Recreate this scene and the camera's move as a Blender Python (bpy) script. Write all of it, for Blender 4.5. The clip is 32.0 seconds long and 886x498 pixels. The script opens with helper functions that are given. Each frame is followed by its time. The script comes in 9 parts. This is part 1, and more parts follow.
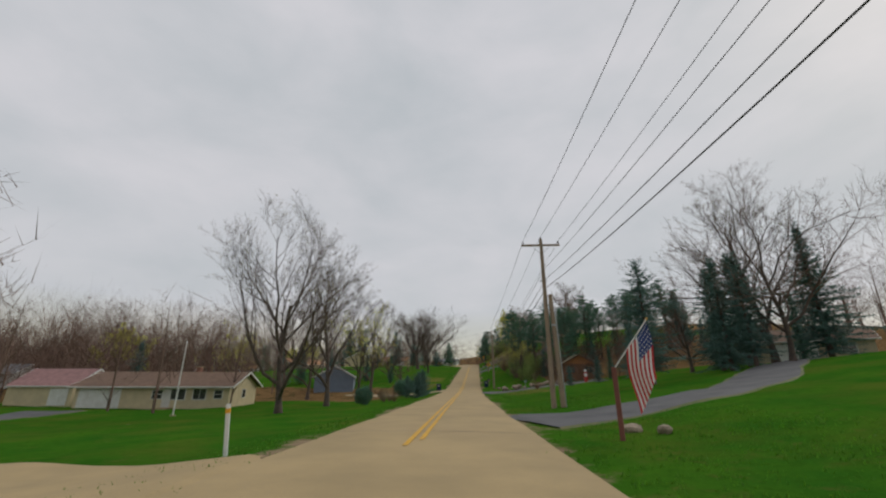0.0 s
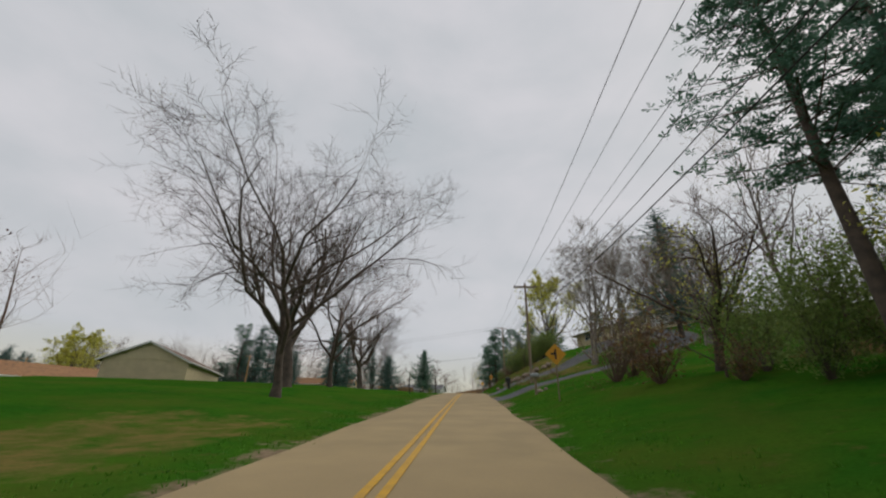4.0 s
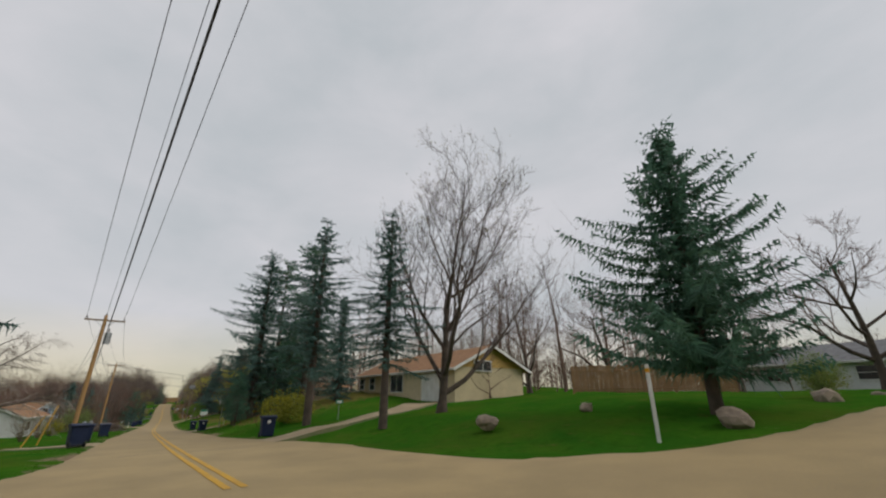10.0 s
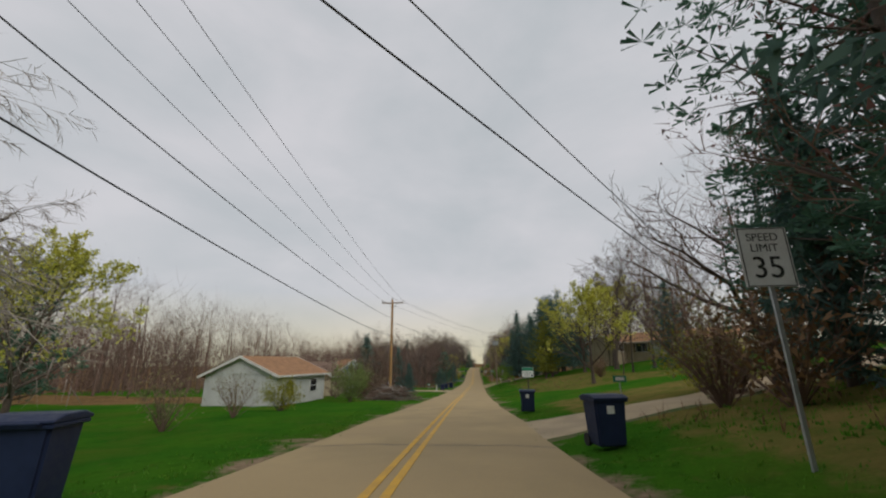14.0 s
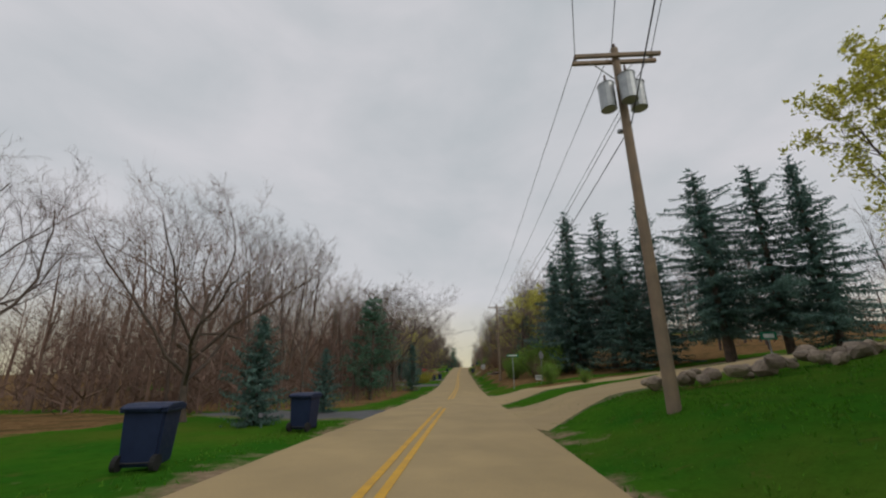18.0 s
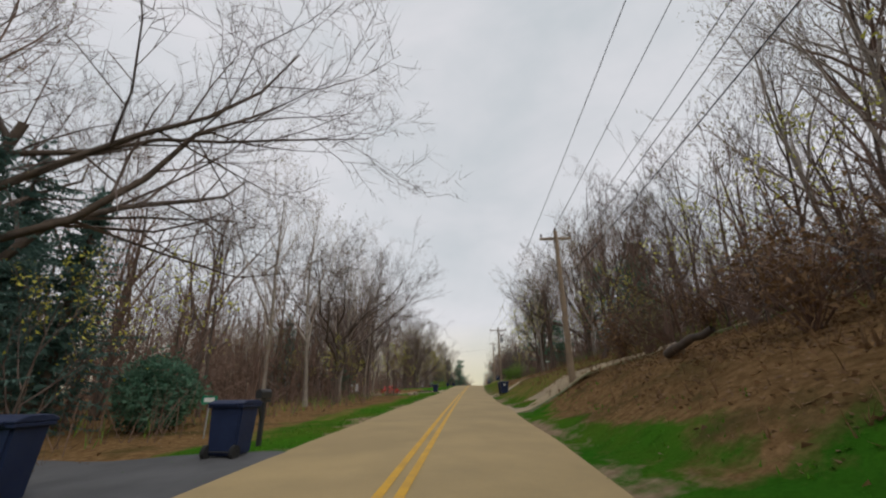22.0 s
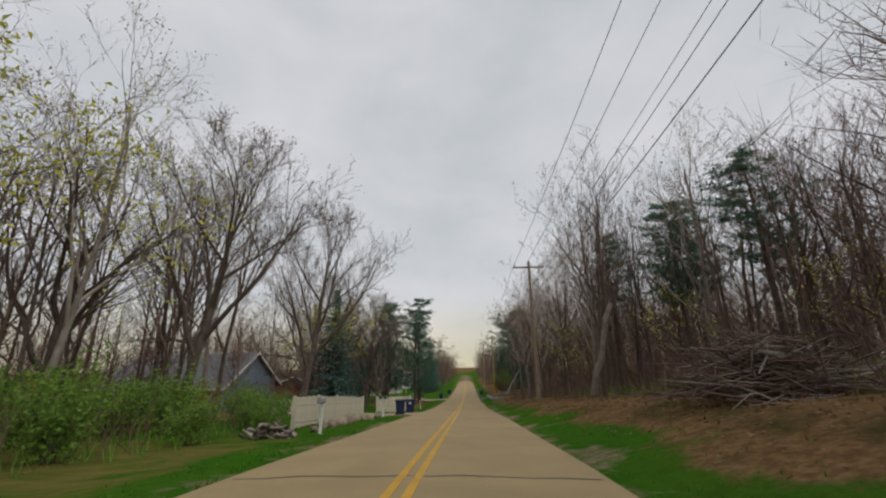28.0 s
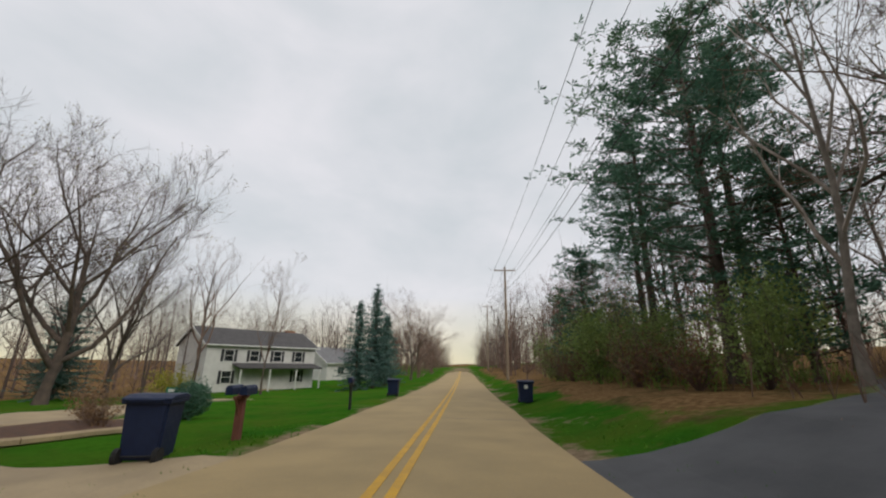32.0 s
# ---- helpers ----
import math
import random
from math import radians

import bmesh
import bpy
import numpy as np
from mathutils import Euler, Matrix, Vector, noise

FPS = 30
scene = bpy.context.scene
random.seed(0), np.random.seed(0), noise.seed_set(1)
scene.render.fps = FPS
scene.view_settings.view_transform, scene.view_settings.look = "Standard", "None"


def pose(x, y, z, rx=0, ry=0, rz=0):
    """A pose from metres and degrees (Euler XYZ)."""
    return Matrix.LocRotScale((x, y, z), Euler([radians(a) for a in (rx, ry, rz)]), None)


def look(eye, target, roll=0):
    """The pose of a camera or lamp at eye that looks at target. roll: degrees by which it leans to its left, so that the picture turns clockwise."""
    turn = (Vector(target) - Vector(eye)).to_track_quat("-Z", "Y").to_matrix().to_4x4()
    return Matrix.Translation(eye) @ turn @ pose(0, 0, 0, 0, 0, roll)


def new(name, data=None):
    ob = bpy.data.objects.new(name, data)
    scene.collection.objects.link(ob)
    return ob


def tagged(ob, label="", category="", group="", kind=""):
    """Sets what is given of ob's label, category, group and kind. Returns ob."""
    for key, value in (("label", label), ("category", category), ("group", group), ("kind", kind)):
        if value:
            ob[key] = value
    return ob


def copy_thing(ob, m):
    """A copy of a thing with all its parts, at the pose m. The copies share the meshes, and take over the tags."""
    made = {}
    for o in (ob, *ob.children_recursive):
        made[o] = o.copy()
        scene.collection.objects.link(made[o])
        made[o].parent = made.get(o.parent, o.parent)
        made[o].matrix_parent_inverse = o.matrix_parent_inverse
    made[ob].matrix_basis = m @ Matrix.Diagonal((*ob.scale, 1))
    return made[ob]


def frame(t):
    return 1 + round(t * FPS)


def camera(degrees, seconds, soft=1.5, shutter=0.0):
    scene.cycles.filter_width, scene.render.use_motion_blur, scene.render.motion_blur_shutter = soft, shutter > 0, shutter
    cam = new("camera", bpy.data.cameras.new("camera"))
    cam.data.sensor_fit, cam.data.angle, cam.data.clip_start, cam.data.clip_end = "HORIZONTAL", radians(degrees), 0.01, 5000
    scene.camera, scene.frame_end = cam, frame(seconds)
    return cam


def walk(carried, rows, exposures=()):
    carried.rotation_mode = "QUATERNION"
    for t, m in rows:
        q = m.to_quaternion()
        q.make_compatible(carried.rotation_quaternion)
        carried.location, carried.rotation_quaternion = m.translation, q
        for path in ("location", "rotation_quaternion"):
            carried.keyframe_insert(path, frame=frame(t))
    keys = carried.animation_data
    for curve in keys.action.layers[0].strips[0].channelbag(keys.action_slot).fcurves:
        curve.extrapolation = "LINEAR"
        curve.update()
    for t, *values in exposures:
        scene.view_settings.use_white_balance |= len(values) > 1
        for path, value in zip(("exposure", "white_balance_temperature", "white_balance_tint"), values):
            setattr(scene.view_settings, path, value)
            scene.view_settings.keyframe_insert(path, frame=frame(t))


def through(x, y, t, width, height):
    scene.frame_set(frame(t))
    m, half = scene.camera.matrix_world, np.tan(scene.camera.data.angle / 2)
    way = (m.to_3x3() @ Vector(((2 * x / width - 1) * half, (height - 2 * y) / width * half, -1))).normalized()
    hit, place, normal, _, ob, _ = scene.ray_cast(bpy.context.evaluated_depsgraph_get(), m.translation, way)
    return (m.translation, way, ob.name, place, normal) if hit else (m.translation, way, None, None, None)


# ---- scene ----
cam = camera(96.4, 32.0, soft=2.2)
walk(cam, [
    (0.0, pose(0.00, 0.00, 0.00, 108.32, -0.06, -1.76)),
    (0.5, pose(0.92, 10.98, -0.13, 108.33, 0.39, -1.83)),
    (1.0, pose(1.84, 21.84, -0.23, 108.96, -0.08, -1.83)),
    (1.5, pose(2.79, 32.59, -0.32, 109.11, 0.18, -2.05)),
    (2.0, pose(3.77, 43.19, -0.40, 108.75, 0.37, -2.30)),
    (2.5, pose(4.80, 53.69, -0.44, 108.73, 0.94, -3.16)),
    (3.0, pose(5.87, 64.14, -0.33, 110.06, 0.31, -2.97)),
    (3.5, pose(6.98, 74.61, 0.00, 111.64, -0.17, -2.88)),
    (4.0, pose(8.13, 85.11, 0.59, 113.37, -0.72, -2.79)),
    (4.5, pose(9.29, 95.59, 1.40, 115.24, -1.58, -2.61)),
    (5.0, pose(10.44, 105.88, 2.30, 115.02, -1.61, -2.80)),
    (5.5, pose(11.57, 115.75, 3.17, 114.68, -1.05, -2.53)),
    (6.0, pose(12.64, 125.04, 3.96, 114.44, -1.26, -2.37)),
    (6.5, pose(13.63, 133.61, 4.63, 114.13, -1.27, -2.38)),
    (7.0, pose(14.50, 141.16, 5.18, 113.29, -0.83, -2.33)),
    (7.5, pose(15.22, 147.48, 5.59, 112.73, -0.61, -2.33)),
    (8.0, pose(15.80, 152.64, 5.91, 112.60, 0.14, -2.01)),
    (8.5, pose(16.12, 157.03, 6.16, 112.08, 0.90, 1.70)),
    (9.0, pose(15.86, 161.15, 6.38, 111.80, 1.55, 12.67)),
    (9.5, pose(14.58, 165.14, 6.55, 111.32, 0.52, 28.41)),
    (10.0, pose(12.21, 168.47, 6.66, 110.17, 0.01, 47.91)),
    (10.5, pose(9.09, 170.63, 6.67, 108.24, 0.51, 67.98)),
    (11.0, pose(5.50, 171.73, 6.58, 106.34, 1.62, 82.19)),
    (11.5, pose(1.28, 172.33, 6.41, 106.10, 1.89, 86.04)),
    (12.0, pose(-3.83, 172.90, 6.17, 105.70, 1.87, 86.67)),
    (12.5, pose(-9.73, 173.59, 5.87, 105.31, 1.15, 85.57)),
    (13.0, pose(-16.16, 174.38, 5.54, 106.65, 0.96, 85.34)),
    (13.5, pose(-23.00, 175.25, 5.19, 106.07, 0.75, 85.77)),
    (14.0, pose(-30.37, 176.20, 4.80, 105.93, 0.47, 85.64)),
    (14.5, pose(-38.37, 177.28, 4.36, 105.92, 0.40, 85.38)),
    (15.0, pose(-47.02, 178.47, 3.89, 106.05, 0.53, 84.99)),
    (15.5, pose(-56.24, 179.78, 3.41, 106.31, 0.91, 84.39)),
    (16.0, pose(-65.91, 181.21, 2.93, 106.69, 0.69, 84.81)),
    (16.5, pose(-75.83, 182.71, 2.44, 106.62, 0.38, 84.49)),
    (17.0, pose(-85.90, 184.29, 1.96, 106.56, -0.19, 84.18)),
    (17.5, pose(-96.06, 185.93, 1.54, 106.39, -0.09, 84.14)),
    (18.0, pose(-106.27, 187.59, 1.20, 106.68, 0.70, 83.66)),
    (18.5, pose(-116.40, 189.26, 0.89, 106.40, -0.11, 84.34)),
    (19.0, pose(-126.36, 190.89, 0.57, 106.77, -0.34, 84.71)),
    (19.5, pose(-136.14, 192.49, 0.26, 107.29, 0.16, 84.86)),
    (20.0, pose(-145.79, 194.07, 0.01, 107.72, 1.23, 84.53)),
    (20.5, pose(-155.43, 195.62, -0.15, 108.69, 1.14, 84.27)),
    (21.0, pose(-165.15, 197.16, -0.19, 109.65, 0.18, 84.22)),
    (21.5, pose(-174.99, 198.69, -0.12, 109.97, 0.34, 84.71)),
    (22.0, pose(-184.95, 200.20, 0.03, 109.72, 0.69, 84.96)),
    (22.5, pose(-194.97, 201.71, 0.22, 110.07, 0.54, 85.21)),
    (23.0, pose(-204.96, 203.21, 0.44, 110.52, 0.37, 85.38)),
    (23.5, pose(-214.82, 204.70, 0.64, 109.78, 0.14, 85.20)),
    (24.0, pose(-224.49, 206.20, 0.81, 109.48, 0.86, 84.68)),
    (24.5, pose(-234.06, 207.73, 1.00, 109.59, 0.83, 84.81)),
    (25.0, pose(-243.79, 209.33, 1.26, 110.53, 0.40, 84.23)),
    (25.5, pose(-253.92, 211.06, 1.60, 111.00, 0.14, 83.82)),
    (26.0, pose(-264.59, 212.93, 1.98, 111.11, -0.06, 83.54)),
    (26.5, pose(-275.83, 214.95, 2.32, 110.95, -0.28, 83.42)),
    (27.0, pose(-287.48, 217.08, 2.52, 109.75, 0.50, 83.45)),
    (27.5, pose(-299.25, 219.25, 2.45, 108.18, 0.21, 83.28)),
    (28.0, pose(-310.76, 221.37, 2.07, 106.49, 0.76, 83.30)),
    (28.5, pose(-321.63, 223.36, 1.47, 105.45, 1.12, 83.27)),
    (29.0, pose(-331.69, 225.17, 0.77, 105.04, 1.68, 83.60)),
    (29.5, pose(-341.10, 226.83, 0.08, 104.71, 0.69, 83.45)),
    (30.0, pose(-350.22, 228.43, -0.57, 104.99, 0.41, 83.71)),
    (30.5, pose(-359.21, 230.01, -1.15, 105.53, 0.80, 83.56)),
    (31.0, pose(-368.03, 231.56, -1.64, 105.58, 1.21, 83.19)),
    (31.5, pose(-376.50, 233.07, -2.05, 106.44, 0.43, 82.88)),
    (32.0, pose(-384.46, 234.49, -2.40, 106.20, -0.80, 82.86)),
], exposures=[(0.0, -0.11), (12.0, -0.08), (16.0, -0.14), (19.0, -0.04), (20.5, 0.10), (24.0, 0.13), (26.5, 0.02), (28.0, 0.0), (30.0, 0.12), (32.0, 0.22)])

# ---- plan: two roads and the lie of the land ----
ROAD_A = [(-2.6, -20.0, -1.1), (-0.94, 0.08, -1.35), (0.9, 21.92, -1.58), (2.83, 43.28, -1.75), (4.93, 64.24, -1.68), (7.19, 85.22, -0.76),
          (9.51, 105.98, 0.95), (11.7, 125.15, 2.61), (13.56, 141.26, 3.83), (14.86, 152.75, 4.56), (17.0, 170.5, 5.55), (18.9, 190.0, 6.75),
          (23.5, 212.0, 7.1), (32.0, 240.0, 6.0), (47.0, 280.0, 3.2)]
ROAD_B = [(17.2, 170.2, 5.5), (7.0, 171.0, 5.22), (-3.94, 171.96, 4.82), (-16.27, 173.44, 4.19), (-30.5, 175.27, 3.45), (-47.15, 177.53, 2.54), (-66.04, 180.27, 1.58),
          (-86.04, 183.36, 0.61), (-106.42, 186.66, -0.15), (-126.52, 189.96, -0.78), (-145.95, 193.13, -1.34), (-165.3, 196.23, -1.54),
          (-185.09, 199.27, -1.32), (-205.1, 202.27, -0.91), (-224.64, 205.27, -0.54), (-243.95, 208.4, -0.09), (-264.76, 212.0, 0.63)]
ROAD_B2 = [(-287.65, 216.15, 1.17), (-310.93, 220.45, 0.72), (-331.85, 224.24, -0.58), (-350.38, 227.5, -1.92),
           (-368.2, 230.63, -2.99), (-384.62, 233.56, -3.75), (-405.0, 237.2, -4.3), (-430.0, 241.7, -4.6), (-460.0, 247.0, -4.6),
           (-500.0, 254.0, -4.2), (-560.0, 264.7, -4.6), (-700.0, 290.0, -9.0)]
HALF = 3.02          # half the paved width


def spline(points, step=1.0):
    """A smooth line through the points, at even steps."""
    p = np.array(points, float)
    d = np.r_[0, np.cumsum(np.hypot(*np.diff(p[:, :2], axis=0).T))]
    m = np.gradient(p, d, axis=0)
    s = np.arange(0, d[-1], step)
    i = np.clip(np.searchsorted(d, s, side="right") - 1, 0, len(d) - 2)
    h = (d[i + 1] - d[i])[:, None]
    u = ((s - d[i]) / (d[i + 1] - d[i]))[:, None]
    return s, (2 * u**3 - 3 * u**2 + 1) * p[i] + (u**3 - 2 * u**2 + u) * h * m[i] + (-2 * u**3 + 3 * u**2) * p[i + 1] + (u**3 - u**2) * h * m[i + 1]


class Road:
    def __init__(self, points, left, right):
        self.s, self.p = spline(points)
        t = np.gradient(self.p[:, :2], axis=0)
        self.t = t / np.hypot(t[:, 0], t[:, 1])[:, None]
        self.n = np.stack([self.t[:, 1], -self.t[:, 0]], 1)      # to the right
        self.left, self.right = np.array(left, float), np.array(right, float)

    def near(self, x, y):
        """For points: where along the road, how far to its right, and the road's height there."""
        q = np.stack([x, y], 1)
        k = np.empty(len(q), int)
        for a in range(0, len(q), 4000):
            b = q[a:a + 4000]
            k[a:a + 4000] = np.argmin((b[:, :1] - self.p[None, :, 0])**2 + (b[:, 1:] - self.p[None, :, 1])**2, 1)
        v = q - self.p[k, :2]
        along, off = (v * self.t[k]).sum(1), (v * self.n[k]).sum(1)
        far = np.where(np.abs(along) > 1.5, np.sign(off) * np.hypot(along, off), off)
        k2 = np.clip(k + np.where(along > 0, 1, -1), 0, len(self.s) - 1)
        z = self.p[k, 2] + (self.p[k2, 2] - self.p[k, 2]) * np.clip(np.abs(along), 0, 1)
        return self.s[k], far, z

    def lift(self, s, off):
        """How far the ground stands over the road, off metres to its right."""
        a = np.abs(off)
        out = np.zeros(len(s))
        for side, table in ((off < 0, self.left), (off >= 0, self.right)):
            h = [np.interp(s, table[:, 0], table[:, c]) for c in (1, 2, 3)]
            a2 = np.clip(a, 0, 75)
            v = np.where(a2 < 6, h[0] * np.clip((a2 - 3.3) / 2.7, 0, 1)**1.3,
                np.where(a2 < 15, h[0] + (h[1] - h[0]) * (a2 - 6) / 9, np.where(a2 < 40, h[1] + (h[2] - h[1]) * (a2 - 15) / 25, h[2] + (h[2] - h[1]) * 0.4 * (a2 - 40) / 25)))
            out[side] = v[side]
        return out

    def at(self, s, off=0.0):
        i = np.clip(int(round(s)), 0, len(self.s) - 1)
        return self.p[i, :2] + self.n[i] * off


# columns: metres along, then the height over the road at 6, 15 and 40 m from its middle
A_LEFT = [(0, -.3, -.7, -1.0), (40, -.4, -1.0, -1.5), (85, -.5, -1.1, -1.7), (100, -.3, -.7, -1.0), (118, .1, .7, 1.6), (145, .2, .9, 2.2), (170, .1, .6, 1.4), (195, .1, .3, .3), (220, -.1, -.2, -.4), (320, -.2, -1, -3)]
A_RIGHT = [(0, .1, 1.2, 5.0), (50, .1, 1.2, 4.8), (78, .1, 1.0, 3.8), (92, .1, 1.0, 3.9), (105, .5, 2.0, 6.6), (130, .8, 2.7, 8.6), (150, 1.0, 3.3, 9.6), (158, 1.4, 4.2, 10.4), (172, 2.3, 6.5, 12.0), (188, 2.3, 6.2, 11.5), (205, 1.5, 4.3, 9.5), (215, 1.2, 4.0, 9), (320, .3, 2, 5)]
B_LEFT = [(0, -.1, -.2, -.6), (30, -.1, -.3, -1.2), (60, .0, -.5, -1.8), (90, .1, .1, -.4), (140, -.1, -.2, -.2), (200, -.1, -.2, -.4), (256, -.1, -.2, -.2), (276, -.3, -1.0, -1.4), (300, -.2, -.5, -.6), (325, -.3, -.6, -.6), (350, -.1, .2, .8), (368, -.1, .1, .6), (385, -.4, -.8, -1.0), (405, -.1, .1, .3), (425, -.2, -.4, -.6), (452, -.3, -1.0, -1.5), (500, -.1, -.2, -.3), (700, .2, .4, 1.0)]
B_RIGHT = [(0, .5, 1.0, 1.4), (25, .5, 1.5, 3.3), (33, .5, 1.7, 3.3), (47, 1.0, 3.4, 5.3), (62, .4, 1.8, 4.4), (85, .4, 1.8, 4.8), (130, .9, 2.7, 6.5), (160, .6, 1.5, 4.2), (183, 1.2, 2.8, 6.0), (210, 1.7, 4.5, 8.5), (235, 1.6, 4.2, 8.0), (255, 1.3, 3.8, 7.8), (285, .9, 2.4, 5.2), (315, 1.0, 2.3, 4.8), (345, .9, 1.8, 3.0), (370, .9, 1.5, 2.2), (392, .4, .9, 1.5), (415, .9, 1.8, 4.2), (700, .4, 1.6, 5.0)]
ROADS = {"a": Road(ROAD_A, A_LEFT, A_RIGHT), "b": Road(ROAD_B + ROAD_B2, B_LEFT, B_RIGHT)}


def hills(x, y):
    return 0.10 * np.sin(x * .31 + 1.3 * np.sin(y * .17)) * np.sin(y * .27 + .7) + 0.05 * np.sin(x * .9 + y * .6) * np.sin(y * 1.1 - x * .4)


def ground(x, y):
    """The ground's height at points (arrays), and what lies there: metres along and off for each road."""
    x, y = np.asarray(x, float).ravel(), np.asarray(y, float).ravel()
    zs, ws, info = [], [], {}
    for name, road in ROADS.items():
        s, off, z = road.near(x, y)
        i = np.clip(np.round(s).astype(int), 0, len(road.p) - 1)
        away = np.where((s < .6) | (s > len(road.p) - 1.6), np.hypot(x - road.p[i, 0], y - road.p[i, 1]), np.abs(off))
        gap = np.maximum(away - HALF, 0.02)
        zs.append(z + road.lift(s, off))
        ws.append(1 / gap**2.5)
        info[name] = (s, off, z)
    ws[1] = ws[1] * np.exp(-np.maximum(info["a"][1], 0) / 4)     # the second road ends at the first
    w = np.array(ws)
    z = (np.array(zs) * w).sum(0) / w.sum(0)
    gap = np.minimum(np.abs(info["a"][1]), np.abs(info["b"][1])) - HALF
    z = z + hills(x, y) * np.clip((gap - .5) / 4, 0, 1)
    z = z + 42 * np.exp(-((x - 95) / 120)**2 - ((y - 430) / 66)**2)      # a wooded hill to the north
    return z, info


def gz(x, y):
    return float(ground([x], [y])[0][0])


def spot(road, s, off):
    """A place by metres along a road and metres to its right, on the ground."""
    r = ROADS[road]
    i = int(np.clip(round(s), 0, len(r.s) - 1))
    q = r.p[i, :2] + r.n[i] * off + r.t[i] * (s - r.s[i])
    return float(q[0]), float(q[1]), gz(q[0], q[1])


def along(road, s):
    """The heading of a road, in degrees anticlockwise from +y."""
    r = ROADS[road]
    i = int(np.clip(round(s), 0, len(r.s) - 1))
    return math.degrees(math.atan2(-r.t[i][0], r.t[i][1]))

# ---- light ----
world = bpy.data.worlds.new("overcast_sky")
scene.world = world
world.use_nodes = True
wn = world.node_tree
for n_ in list(wn.nodes):
    wn.nodes.remove(n_)
SUN_EL, SUN_AZ = 38.0, 60.0


def world_node(kind, **values):
    n = wn.nodes.new(kind)
    for k, v in values.items():
        n.inputs[k].default_value = v
    return n


sky = world_node("ShaderNodeTexSky")
sky.sky_type, sky.sun_disc = "NISHITA", False
sky.sun_elevation, sky.sun_rotation = radians(SUN_EL), radians(SUN_AZ)
sky.dust_density, sky.air_density = 3.0, 1.5
coords = world_node("ShaderNodeTexCoord")
stretch = world_node("ShaderNodeMapping", Scale=(1.6, 1.6, 3.4))
wn.links.new(coords.outputs["Generated"], stretch.inputs["Vector"])
cloud = world_node("ShaderNodeTexNoise", Scale=1.7, Detail=7.0, Roughness=0.52, Distortion=0.25)
wn.links.new(stretch.outputs["Vector"], cloud.inputs["Vector"])
tone = world_node("ShaderNodeValToRGB")
tone.color_ramp.elements[0].position, tone.color_ramp.elements[0].color = 0.30, (0.552, 0.585, 0.618, 1)
tone.color_ramp.elements[1].position, tone.color_ramp.elements[1].color = 0.68, (0.705, 0.70, 0.735, 1)
wn.links.new(cloud.outputs["Fac"], tone.inputs["Fac"])
# a paler, warmer band low over the land
axis = world_node("ShaderNodeSeparateXYZ")
wn.links.new(coords.outputs["Generated"], axis.inputs["Vector"])
band = world_node("ShaderNodeValToRGB")
band.color_ramp.elements[0].position, band.color_ramp.elements[0].color = 0.0, (1.08, 0.98, 0.66, 1)
band.color_ramp.elements[1].position, band.color_ramp.elements[1].color = 0.16, (1, 1, 1, 1)
wn.links.new(axis.outputs["Z"], band.inputs["Fac"])
tint = world_node("ShaderNodeMix")
tint.data_type, tint.blend_type = "RGBA", "MULTIPLY"
tint.inputs["Factor"].default_value = 1.0
wn.links.new(tone.outputs["Color"], tint.inputs[6])
wn.links.new(band.outputs["Color"], tint.inputs[7])
clear = world_node("ShaderNodeBackground", Strength=0.06)
wn.links.new(sky.outputs["Color"], clear.inputs["Color"])
cover = world_node("ShaderNodeBackground", Strength=1.0)
wn.links.new(tint.outputs[2], cover.inputs["Color"])
both = world_node("ShaderNodeMixShader", Fac=0.93)
wn.links.new(clear.outputs[0], both.inputs[1])
wn.links.new(cover.outputs[0], both.inputs[2])
wout = world_node("ShaderNodeOutputWorld")
wn.links.new(both.outputs[0], wout.inputs["Surface"])

sun = new("sun", bpy.data.lights.new("sun", "SUN"))
sun.data.energy, sun.data.angle, sun.data.color = 1.2, radians(30), (1.0, 0.95, 0.86)
sun.matrix_world = look((0, 0, 50), (-math.sin(radians(SUN_AZ)) * 50, -math.cos(radians(SUN_AZ)) * 50, 50 - 50 * math.tan(radians(SUN_EL))))


